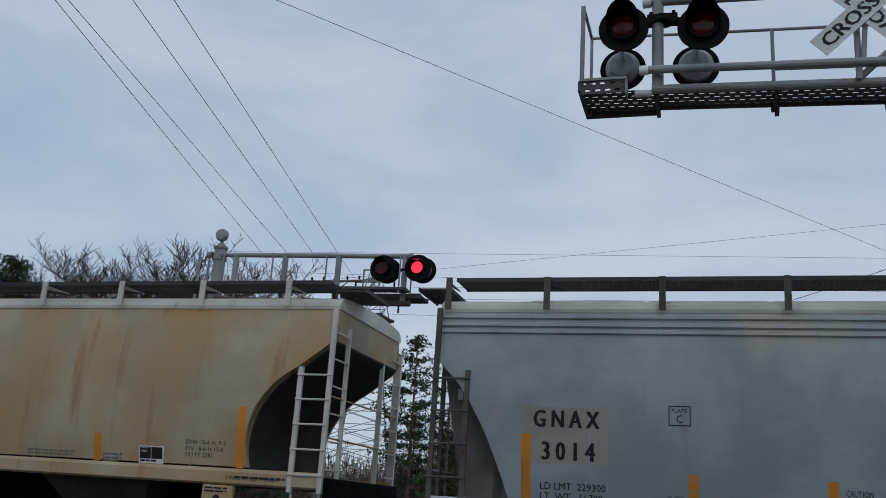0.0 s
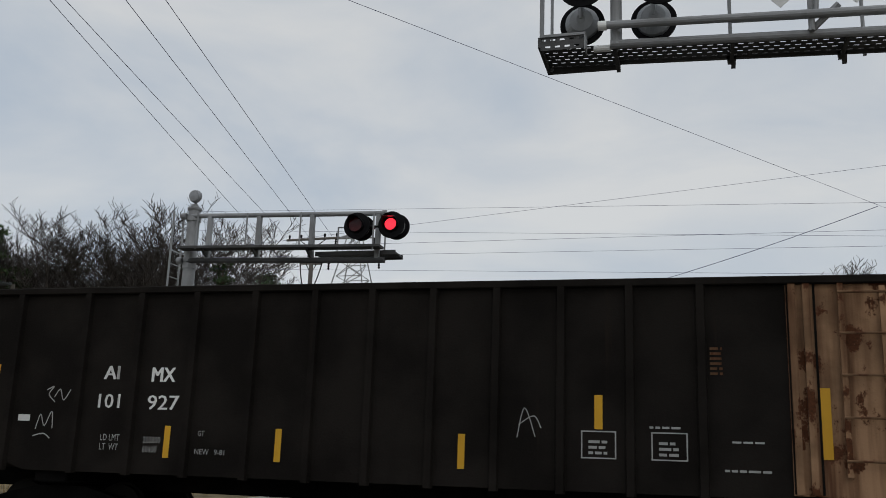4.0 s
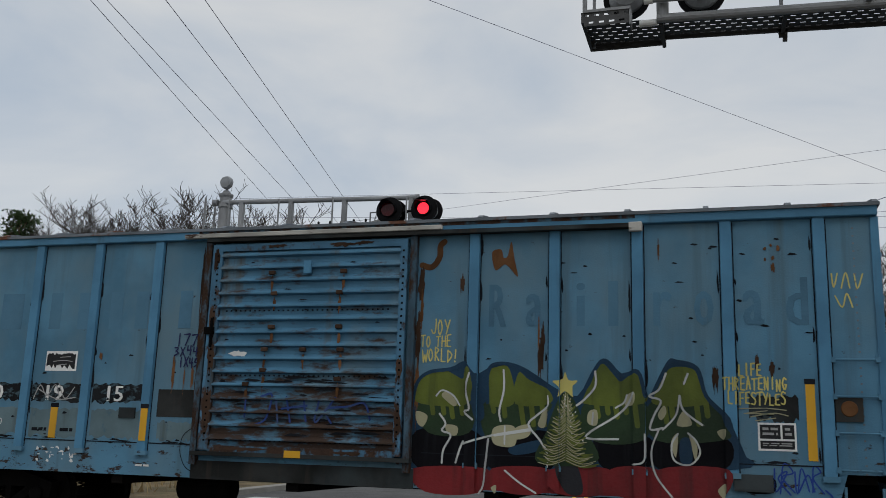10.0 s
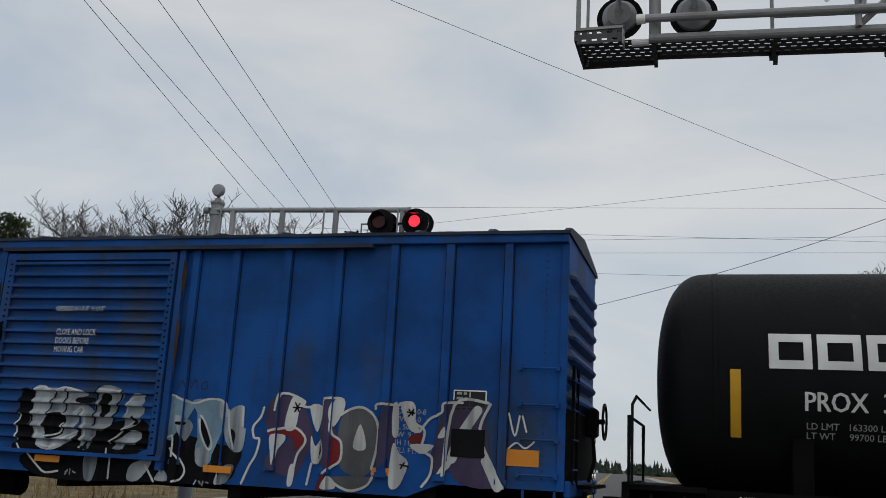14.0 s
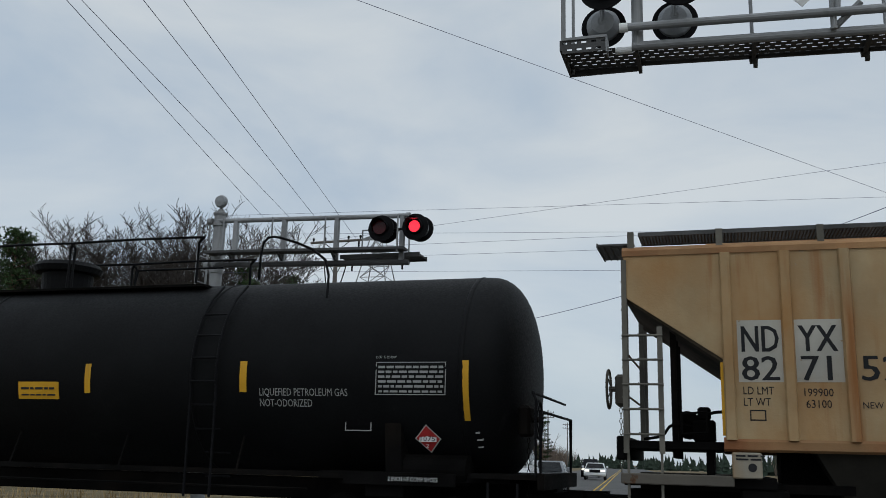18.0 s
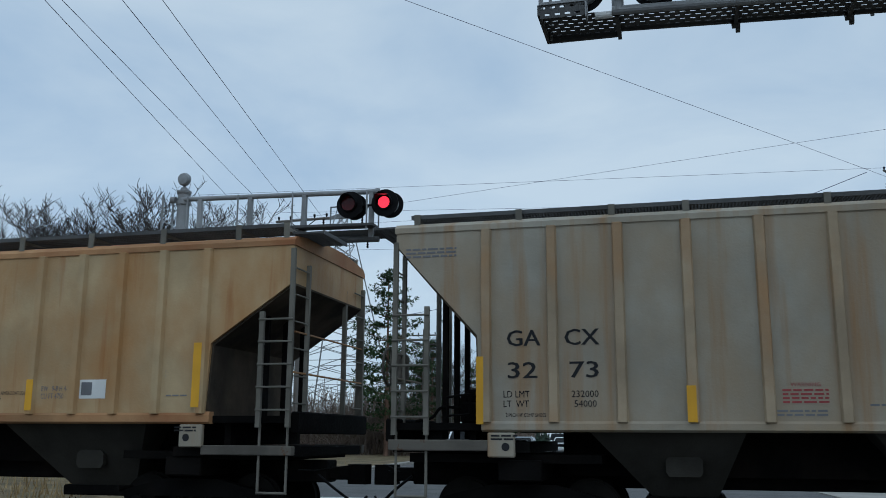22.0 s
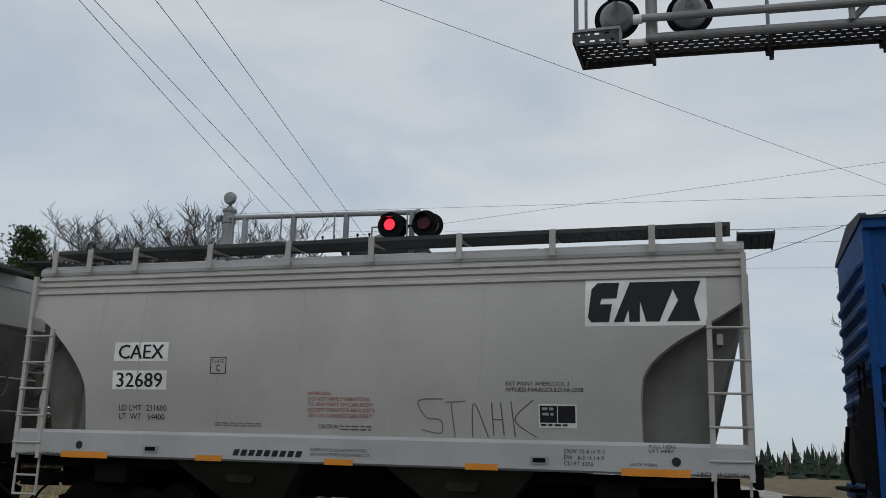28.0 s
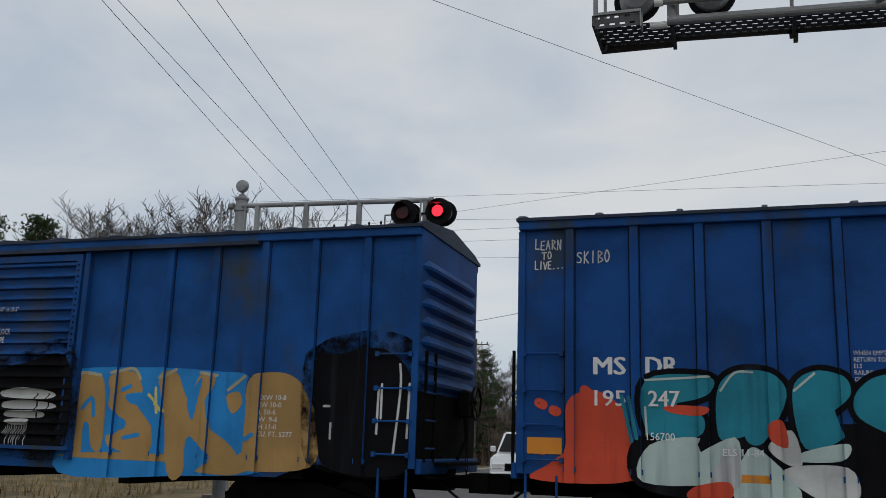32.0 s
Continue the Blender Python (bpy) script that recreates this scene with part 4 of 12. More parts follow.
# ---- the train ----
RUST_TAN = (0.40, 0.21, 0.085)
P_TAN = material("rust_stained_cream_paint", (0.39, 0.335, 0.235), 0.55, shift=3, stain=0.95, stain_rgb=(0.40, 0.245, 0.10), streak=0.45, streak_rgb=(0.30, 0.15, 0.06))
P_GREY = material("faded_grey_blue_paint", (0.305, 0.325, 0.33), 0.5, shift=11, streak=0.3, streak_rgb=(0.26, 0.28, 0.30), stain=0.15, stain_rgb=(0.40, 0.37, 0.30))
P_CREAM_ROOF = material("cream_weathered_roof_paint", (0.56, 0.54, 0.47), 0.55, shift=12, streak=0.2, stain=0.3, stain_rgb=(0.42, 0.40, 0.36))
P_SILL = material("pale_grey_sill_paint", (0.40, 0.41, 0.43), 0.5, shift=13, streak=0.45, streak_rgb=(0.20, 0.16, 0.13))
# dark brown of the slanting end sheets: underside shade mixed into the soot
P_SHADE_SOOT = material("sooty_brown_sheet", (0.085, 0.066, 0.048), 0.8, shift=34, tone=0.35, stain=0.5, stain_rgb=(0.035, 0.03, 0.025), spec=0.08)
P_LAD2 = material("dull_tan_grey_ladder_paint", (0.15, 0.14, 0.118), 0.65, shift=16, tone=0.2, rust=0.3, rust_rgb=(0.16, 0.10, 0.06), rust_scale=3, spec=0.12)
P_LAD = material("rust_stained_ladder_paint", (0.10, 0.09, 0.076), 0.65, shift=14, tone=0.25, rust=0.45, rust_rgb=(0.13, 0.07, 0.04), rust_scale=3, spec=0.12)
P_GOND = material("sooty_brown_black_paint", (0.0125, 0.0105, 0.009), 0.75, shift=21, tone=0.3, streak=0.3, streak_rgb=(0.022, 0.016, 0.012), rust=0.10, rust_rgb=(0.035, 0.018, 0.011), spec=0.06)
P_GOND_RUST = material("bare_rusted_primer", (0.27, 0.16, 0.092), 0.8, shift=25, tone=0.35, streak=1.0, streak_rgb=(0.075, 0.030, 0.015), rust=0.72, rust_rgb=(0.11, 0.042, 0.02), rust_scale=3, spec=0.1)
P_WHITE = material("clean_off_white_paint", (0.50, 0.495, 0.47), 0.45, shift=31, tone=0.05, streak=0.2, streak_rgb=(0.50, 0.49, 0.46))
# shade beneath the cars is put into this near-black grimy grey
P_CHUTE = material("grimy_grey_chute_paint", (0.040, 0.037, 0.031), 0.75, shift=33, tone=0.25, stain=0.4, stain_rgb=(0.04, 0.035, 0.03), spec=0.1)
# slope sheet grey with its shade painted in
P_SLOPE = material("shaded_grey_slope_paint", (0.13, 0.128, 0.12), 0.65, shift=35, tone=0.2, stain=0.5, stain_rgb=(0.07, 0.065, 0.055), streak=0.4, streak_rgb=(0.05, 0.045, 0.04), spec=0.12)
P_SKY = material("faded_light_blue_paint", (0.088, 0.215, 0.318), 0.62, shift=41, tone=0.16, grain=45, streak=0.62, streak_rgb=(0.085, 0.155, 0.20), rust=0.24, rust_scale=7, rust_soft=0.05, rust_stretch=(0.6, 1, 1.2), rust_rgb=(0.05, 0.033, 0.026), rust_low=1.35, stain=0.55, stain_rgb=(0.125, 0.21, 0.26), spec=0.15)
P_SKYRIB = material("cleaner_light_blue_post_paint", (0.075, 0.215, 0.345), 0.55, shift=40, tone=0.14, streak=0.4, streak_rgb=(0.06, 0.13, 0.19), rust=0.16, rust_scale=6, rust_rgb=(0.06, 0.035, 0.025), spec=0.2)
P_PEEL = material("peeling_white_track_cover", (0.40, 0.385, 0.35), 0.75, shift=39, tone=0.25, rust=0.55, rust_scale=5, rust_soft=0.07, rust_stretch=(0.5, 1, 2), rust_rgb=(0.065, 0.04, 0.03), spec=0.1)
GRIME = material("sooty_grey_sill_steel", (0.030, 0.031, 0.030), 0.85, shift=38, tone=0.35, streak=0.5, streak_rgb=(0.055, 0.045, 0.035), stain=0.4, stain_rgb=(0.05, 0.065, 0.07), spec=0.08)
RUST_RUN = material("orange_brown_rust_run", (0.13, 0.062, 0.028), 0.85, shift=37, tone=0.4, streak=0.7, streak_rgb=(0.06, 0.03, 0.018), spec=0.08)
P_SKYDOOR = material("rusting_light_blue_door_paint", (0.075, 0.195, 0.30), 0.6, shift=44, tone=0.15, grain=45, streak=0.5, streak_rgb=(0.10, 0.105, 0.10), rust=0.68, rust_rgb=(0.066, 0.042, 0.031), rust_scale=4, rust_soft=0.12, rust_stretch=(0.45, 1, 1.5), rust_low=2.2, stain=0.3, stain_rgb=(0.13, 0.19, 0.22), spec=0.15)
P_SKYROOF = material("scaling_light_blue_roof", (0.15, 0.17, 0.19), 0.7, shift=47, tone=0.2, rust=0.6, rust_rgb=(0.16, 0.07, 0.04))
P_BLUE = material("deep_blue_paint", (0.006, 0.062, 0.235), 0.66, spec=0.16, shift=51, tone=0.2, stain=0.28, stain_rgb=(0.034, 0.045, 0.052), streak=0.4, streak_rgb=(0.018, 0.036, 0.085), rust=0.10, rust_rgb=(0.10, 0.06, 0.03), rust_scale=1.2)
P_BLUEDOOR = material("blue_door_paint_with_rust_patches", (0.007, 0.062, 0.225), 0.66, spec=0.16, shift=55, tone=0.2, stain=0.40, stain_rgb=(0.045, 0.047, 0.040), streak=0.4, streak_rgb=(0.03, 0.04, 0.06), rust=0.30, rust_rgb=(0.085, 0.07, 0.045), rust_scale=1.1)
P_DARKROOF = material("dirty_blue_black_roof", (0.025, 0.035, 0.06), 0.7, shift=57, tone=0.3, rust=0.3, rust_rgb=(0.10, 0.05, 0.03))
P_BLUE2 = material("blue_paint", (0.006, 0.061, 0.22), 0.66, spec=0.16, shift=61, tone=0.2, stain=0.18, stain_rgb=(0.034, 0.045, 0.052), streak=0.35, streak_rgb=(0.018, 0.036, 0.085))
P_BLUE3 = material("bright_blue_paint", (0.006, 0.056, 0.21), 0.66, spec=0.16, shift=65, tone=0.2, stain=0.16, stain_rgb=(0.034, 0.045, 0.052), streak=0.35, streak_rgb=(0.018, 0.036, 0.085))
P_TANK = material("satin_black_tank_paint", (0.0055, 0.0057, 0.0062), 0.6, shift=71, tone=0.2, streak=0.12, streak_rgb=(0.014, 0.014, 0.014), bump=0.03, spec=0.10)
P_SAND = material("rust_bloomed_tan_paint", (0.43, 0.32, 0.18), 0.6, shift=81, tone=0.12, stain=0.7, stain_rgb=(0.37, 0.185, 0.06), streak=0.6, streak_rgb=(0.30, 0.125, 0.04), rust=0.12, rust_rgb=(0.36, 0.34, 0.29), rust_scale=0.9)
P_SANDROOF = material("rusted_tan_roof_paint", (0.36, 0.205, 0.095), 0.65, shift=84, tone=0.2, stain=0.6, stain_rgb=(0.25, 0.10, 0.04))
P_DUST = material("dust_stained_pale_grey_paint", (0.325, 0.30, 0.245), 0.6, shift=91, tone=0.12, stain=0.8, stain_rgb=(0.315, 0.235, 0.145), streak=0.75, streak_rgb=(0.29, 0.18, 0.09), rust=0.10, rust_rgb=(0.20, 0.115, 0.055), rust_scale=3)
P_MIST = material("pearl_grey_paint", (0.405, 0.393, 0.368), 0.42, shift=95, tone=0.05, streak=0.2, streak_rgb=(0.36, 0.36, 0.36))
P_MISTSILL = material("pale_sill_paint", (0.375, 0.375, 0.375), 0.42, shift=96, tone=0.06, streak=0.2, streak_rgb=(0.40, 0.38, 0.36))
P_RUSTPOST = material("rust_eaten_blue_post", (0.06, 0.11, 0.15), 0.8, shift=48, tone=0.25, rust=1.05, rust_rgb=(0.055, 0.033, 0.023), rust_scale=5, rust_soft=0.12, rust_stretch=(1, 1, 0.4), streak=0.5, streak_rgb=(0.03, 0.022, 0.018), spec=0.08)
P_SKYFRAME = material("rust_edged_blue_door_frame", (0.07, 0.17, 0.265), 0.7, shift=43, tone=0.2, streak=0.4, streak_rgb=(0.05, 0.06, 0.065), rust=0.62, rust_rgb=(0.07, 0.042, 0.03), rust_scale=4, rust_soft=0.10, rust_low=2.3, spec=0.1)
RUSTY = material("brown_rust_scab", (0.052, 0.031, 0.021), 0.85, shift=49, tone=0.4, rust=0.4, rust_rgb=(0.10, 0.05, 0.027), rust_scale=7, rust_soft=0.1, spec=0.08)
P_POST = material("rust_tinted_post_paint", (0.34, 0.265, 0.175), 0.6, shift=92, tone=0.15, stain=0.5, stain_rgb=(0.36, 0.20, 0.085))
P_PATCH = material("tan_touch_up_paint", (0.31, 0.285, 0.235), 0.6, shift=15)
P_GHOST = material("faded_dark_blue_letter_paint", (0.066, 0.165, 0.25), 0.6, shift=42, tone=0.2, stain=0.5, stain_rgb=(0.085, 0.20, 0.29), streak=0.4, streak_rgb=(0.075, 0.145, 0.19))

ROUND_CUT = [(0.0, 3.72), (0.42, 3.30), (0.82, 2.80), (1.10, 2.25), (1.20, 1.80)]
ROUND_R = [(0.0, 3.72), (0.46, 3.36), (0.88, 3.06), (1.19, 2.63), (1.29, 2.15), (1.23, 1.80)]
CAEX_R = [(0.0, 3.55), (0.46, 3.25), (0.95, 2.96), (1.28, 2.65), (1.38, 2.33), (1.38, 1.66)]
FLOW_L = [(0.0, 3.45), (0.36, 3.08), (0.68, 2.58), (0.92, 2.05), (1.10, 1.55)]
FLOW_R = [(0.0, 3.42), (0.50, 3.12), (0.82, 2.71), (1.12, 2.02), (1.30, 1.58)]
CAEX_CUT = [(0.0, 3.52), (0.28, 3.42), (0.78, 2.98), (1.12, 2.54), (1.22, 2.2), (1.22, 1.66)]


def plate_mark(car, x, z, mat, y=SIDE, bend=None):
    framed(car, x, x + 0.28, z, z + 0.26, mat, y, 0.012, bend=bend)
    lettering(car, "PLATE", x + 0.04, z + 0.17, 0.2, 0.05, mat, y, bend=bend)
    lettering(car, "C", x + 0.1, z + 0.04, 0.08, 0.1, mat, y, bend=bend)


def stripes(car, xs, z0, z1, mat, w=0.12, y=SIDE):
    reflectors(car, [(x, x + w, z0, z1) for x in xs], mat, y)


# cream hopper that leads
c = hopper("hopper_car", "rust-stained cream covered hopper car on the track", -16.95, 11.45, P_TAN, ROUND_CUT, 4.26, (1.77, 1.53), [(2.85, 5.05, 3.65, 4.45), (6.4, 8.6, 7.2, 8.0)],
           brackets=(0.3, 1.6, 2.9, 4.6, 6.1, 7.6, 9.1, 10.6), board_z=4.62, chute=P_CHUTE, lad=P_CREAM_ROOF, wheel_end=None, ends=ROUND_R, teardrop=True, roof_mat=P_CREAM_ROOF)
stripes(c, (10.03,), 1.78, 2.68, ORANGE)
stripes(c, (7.55,), 1.78, 2.2, ORANGE)
lettering(c, "EXW 10-6 H  9-3\nEW   8-6 H 15-0\nCU FT 3281", 9.17, 1.91, 0.68, 0.25)
dark_panel(c, 8.36, 8.79, 1.78, 2.04)
bars(c, 7.75, 1.80, 0.3, 0.12, 2, seed=11)
framed(c, 7.72, 7.98, 1.78, 1.90, FINE_INK)
bars(c, 6.3, 1.82, 0.9, 0.1, 2, seed=12)
bars(c, 10.1, 1.62, 0.8, 0.06, 1, INK, y=-1.572, seed=13)
lettering(c, "2 INCH HF COMP SHOES", 9.95, 1.61, 0.85, 0.055, y=-1.572)

# grey hopper
c = hopper("hopper_car", "faded grey-blue covered hopper car with a cream roof", -3.87, 11.08, P_GREY, FLOW_L, 4.22, (1.56, 1.16), [(2.3, 5.2, 3.2, 4.3), (6.0, 9.0, 6.9, 8.0)],
           ends=FLOW_R, bands=(4.10, 3.98, 3.88), brackets=(0.1, 1.55, 3.15, 4.77, 6.3, 7.9, 9.4, 10.95), board_z=4.64, trim=P_SILL, lad=P_LAD, roof_mat=P_CREAM_ROOF, chute=P_CHUTE, pads=False, teardrop=True, chest=(0.45, 0.62))
lettering(c, "G N A X", 1.43, 2.55, 0.88, 0.23, bold=0.02)
lettering(c, "3 0 1 4", 1.55, 2.12, 0.70, 0.24, bold=0.02)
flat(c, "paint_patch", 1.27, 2.44, 2.08, 2.82, P_PATCH, th=0.003, label="tan touch-up paint behind the numbers")
lettering(c, "LD LMT  229300\nLT  WT   56700", 1.53, 1.60, 0.88, 0.23)
plate_mark(c, 3.23, 2.63, INK)
stripes(c, (1.27,), 1.56, 2.46, ORANGE, 0.13)
stripes(c, (3.48, 5.16, 7.33), 1.57, 2.02, ORANGE)
stripes(c, (9.54,), 1.58, 2.49, ORANGE, 0.13)
lettering(c, "CAUTION", 5.36, 1.85, 0.31, 0.075)
lettering(c, "OPEN HATCH\nBEFORE UNLOADING\nCOMPARTMENT", 5.28, 1.63, 0.46, 0.19)
lettering(c, "EXW 10-8 H 12-10\nEW   8-5 H 15-0\nCU FT 3250", 6.67, 1.88, 0.68, 0.27)
flat(c, "paint_patch", 7.46, 8.38, 1.62, 2.13, P_PATCH, th=0.003)
dark_panel(c, 8.39, 8.84, 1.65, 1.93)
bars(c, 3.2, 1.63, 0.22, 0.12, 3, seed=21)
bars(c, 4.75, 1.66, 0.2, 0.07, 2, seed=22)
for x in (1.55, 9.2):
    flat(c, "sticker", x, x + 0.14, 1.38, 1.48, CAB_RED, y=-1.57, th=0.004)
lettering(c, "2 INCH HF\nCOMP SHOES", 1.9, 1.36, 0.30, 0.13, y=-1.57)
lettering(c, "2 INCH HF\nCOMP SHOES", 8.75, 1.36, 0.33, 0.13, y=-1.57)
lettering(c, "JACK HERE", 9.45, 1.33, 0.30, 0.05, y=-1.57)
lettering(c, "LIFT HERE", 9.95, 1.33, 0.28, 0.05, y=-1.57)
bars(c, 3.5, 1.38, 0.35, 0.07, 2, seed=23, y=-1.57)
bars(c, 7.1, 1.37, 0.4, 0.07, 2, seed=24, y=-1.57)
flat(c, "tag_holder", 8.42, 8.66, 1.30, 1.37, BLACK_STEEL, y=-1.57, th=0.02)
c_grey = c

# black gondola
GL = 14.45
c = c_gond = new_car("gondola_car", "sooty black high-sided gondola car with a rusted end panel", 8.82, "gondola car")
part("near_side", prism(bmesh.new(), [(0, 1.12), (0, 3.85), (13.03, 3.85), (13.03, 1.05), (1.5, 1.02), (1.2, 1.12)], "y", -1.50, -1.40), P_GOND, c)
part("end_side_panel", boxed(13.03, GL, -1.505, -1.40, 1.10, 3.85), P_GOND_RUST, c, "rusted orange primer side panel")
part("far_side", boxed(0, GL, 1.40, 1.50, 1.05, 3.85), P_GOND, c)
part("floor_plate", boxed(0.05, GL - 0.05, -1.4, 1.4, 1.05, 1.15), P_GOND, c)
for s in (-1, 1):
    part("top_chord", boxed(0, GL, *sorted((s * 1.36, s * 1.58)), 3.82, 3.93, 0.015), P_GOND, c)
G_RIBS = [1.12, 2.40, 3.38, 4.36, 5.36, 6.35, 7.26, 8.2, 9.14, 10.06, 11.0, 11.94]
for x in G_RIBS:
    pr = [(x - 0.07, -1.50), (x - 0.05, -1.58), (x + 0.05, -1.58), (x + 0.07, -1.50)]
    part("side_post", prism(bmesh.new(), pr, "z", 1.0, 3.83), P_GOND, c)
    part("side_post", prism(bmesh.new(), [(a, -b) for a, b in pr], "z", 1.0, 3.83), P_GOND, c)
for x in (13.06, 13.24):
    part("side_post", boxed(x, x + 0.09, -1.57, -1.5, 1.12, 3.82), P_GOND_RUST, c, "rusted side post")
P_GOND_END = material("brown_worn_end_paint", (0.075, 0.048, 0.033), 0.8, shift=27, tone=0.35, rust=0.35, rust_rgb=(0.16, 0.085, 0.045), rust_scale=4, streak=0.5, streak_rgb=(0.02, 0.015, 0.012), spec=0.1)
for x, s, m in ((0, -1, P_GOND), (GL, 1, P_GOND_END)):
    part("end_wall", boxed(*sorted((x, x - s * 0.1)), -1.4, 1.4, 1.1, 3.9), m, c)
    for z in (1.45, 2.05, 2.65, 3.25):
        part("end_rib", prism(bmesh.new(), [(x, z), (x + s * 0.14, z + 0.04), (x + s * 0.14, z + 0.2), (x, z + 0.24)], "y", -1.45, 1.45), m, c)
    part("end_cap", boxed(*sorted((x - s * 0.02, x + s * 0.10)), -1.5, 1.5, 3.74, 3.92), m, c)
    for yy in (-1.42, -0.98):
        part("end_ladder_stile", boxed(*sorted((x + s * 0.16, x + s * 0.20)), yy - 0.02, yy + 0.02, 1.2, 3.8), P_GOND, c)
    for k in range(6):
        part("rung", rod(bmesh.new(), (x + s * 0.2, -1.44, 1.4 + k * 0.42), (x + s * 0.2, -0.96, 1.4 + k * 0.42), 0.015, 6), P_GOND, c)
for x in (13.04, 13.37, 14.36):
    part("panel_seam", boxed(x, x + 0.03, -1.512, -1.5, 1.12, 3.82), P_GOND, c)
ladder(c, 14.20, 13.70, 1.35, 3.78, 3.82, P_GOND_RUST, y=-1.56, n=5, low=1.55)
brake_wheel(c, 0, -1, -0.9, 2.2)
stripes(c, (0.72,), 1.78, 2.68, YELLOW, 0.11, -1.5)
stripes(c, (3.98, 5.83, 8.62), 1.28, 1.76, YELLOW, 0.10, -1.5)
stripes(c, (10.52,), 1.87, 2.33, YELLOW, 0.11, -1.5)
stripes(c, (13.40,), 1.56, 2.46, YELLOW, 0.12, -1.508)
lettering(c, "AI", 2.80, 2.46, 0.27, 0.21, CHALK, -1.5, bold=0.015)
lettering(c, "MX", 3.66, 2.43, 0.40, 0.22, CHALK, -1.5, bold=0.015)
lettering(c, "101", 2.75, 2.01, 0.38, 0.22, CHALK, -1.5)
lettering(c, "927", 3.63, 2.00, 0.54, 0.22, CHALK, -1.5)
lettering(c, "LD LMT\nLT  WT", 2.86, 1.37, 0.34, 0.24, DIM_CHALK, -1.5)
lettering(c, "202600\n60400", 3.62, 1.35, 0.30, 0.24, DIM_CHALK, -1.5)
lettering(c, "GT", 4.55, 1.62, 0.11, 0.08, DIM_CHALK, -1.5)
lettering(c, "NEW   9-81", 4.52, 1.35, 0.5, 0.08, DIM_CHALK, -1.5)
for x in (10.34, 11.27):
    framed(c, x, x + 0.47, 1.48, 1.85, DIM_CHALK, -1.5, 0.018)
    bars(c, x + 0.1, 1.52, 0.25, 0.22, 3, DIM_CHALK, -1.5, seed=int(x * 9))
bars(c, 11.25, 1.88, 0.4, 0.06, 1, DIM_CHALK, -1.5, seed=31)
bars(c, 12.2, 1.35, 0.6, 0.06, 1, DIM_CHALK, -1.5, seed=32)
bars(c, 12.3, 1.72, 0.4, 0.05, 1, DIM_CHALK, -1.5, seed=33)
bars(c, 12.05, 2.6, 0.16, 0.4, 6, P_GOND_RUST, -1.5, seed=34)
flat(c, "sticker", 1.30, 1.52, 1.78, 1.88, CHALK, -1.5)
running_gear(c, GL, (1.95, GL - 1.95))

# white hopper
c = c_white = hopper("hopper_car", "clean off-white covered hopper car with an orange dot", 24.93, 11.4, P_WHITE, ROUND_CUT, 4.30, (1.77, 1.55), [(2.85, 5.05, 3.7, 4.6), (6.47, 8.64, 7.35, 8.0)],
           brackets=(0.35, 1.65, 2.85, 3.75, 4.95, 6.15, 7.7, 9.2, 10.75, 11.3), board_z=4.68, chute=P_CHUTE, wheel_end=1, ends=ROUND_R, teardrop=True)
lettering(c, "GACX", 1.27, 2.66, 0.93, 0.24)
lettering(c, "9733", 1.27, 2.21, 0.76, 0.25)
lettering(c, "LD LMT  232400\nLT  WT   53600", 1.31, 1.84, 0.87, 0.23)
plate_mark(c, 2.81, 2.40, INK)
part("orange_disc", lathe(bmesh.new(), [(-0.004, 0.14), (0.004, 0.14)], "y", 28, (5.65, -1.553, 2.82)), ORANGE_DOT, c)
lettering(c, "OPEN HATCH COVERS\nBEFORE UNLOADING CAR", 5.22, 2.39, 0.90, 0.17, RED_INK)
stripes(c, (1.14,), 1.83, 2.75, ORANGE)
stripes(c, (3.68, 5.59, 7.49), 1.84, 2.29, ORANGE, 0.11)
stripes(c, (9.96,), 1.84, 2.74, ORANGE)
lettering(c, "WARNING", 4.18, 2.03, 0.32, 0.05, RED_INK)
bars(c, 4.07, 1.84, 0.55, 0.16, 4, RED_INK, seed=41)
bars(c, 5.02, 1.85, 0.3, 0.09, 2, seed=42)
bars(c, 6.5, 1.85, 0.4, 0.14, 3, seed=43)
lettering(c, "JOB F11026", 7.68, 2.0, 0.30, 0.05, FINE_INK)
framed(c, 7.72, 7.96, 1.84, 1.96, INK)
dark_panel(c, 8.27, 8.70, 1.85, 2.15)
lettering(c, "EXW  10-8 H 9-3\nEW    8-6 H 15-0\nCU FT 3281", 9.10, 1.94, 0.62, 0.26)
bars(c, 10.11, 3.89, 0.92, 0.1, 2, seed=44)
lettering(c, "2 INCH TREAD COND. SHOES", 0.33, 1.63, 0.62, 0.055, y=-1.572)
lettering(c, "2 INCH TREAD COND. SHOES", 10.1, 1.63, 0.78, 0.055, y=-1.572)
bars(c, 2.5, 1.86, 0.22, 0.12, 3, seed=45)
framed(c, 2.46, 2.72, 1.83, 1.98, FINE_INK)

# pale blue boxcar
C_RIBS = [0.55, 1.72, 2.88, 4.04, 5.18, 10.42, 11.58, 12.72, 13.88, 15.04]
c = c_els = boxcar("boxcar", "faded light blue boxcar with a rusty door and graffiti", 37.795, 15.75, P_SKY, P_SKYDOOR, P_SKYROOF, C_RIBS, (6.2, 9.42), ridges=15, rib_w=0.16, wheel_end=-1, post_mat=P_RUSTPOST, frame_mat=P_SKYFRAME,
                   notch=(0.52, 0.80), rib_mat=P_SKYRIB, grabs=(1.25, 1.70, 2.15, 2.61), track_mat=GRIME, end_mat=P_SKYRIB)
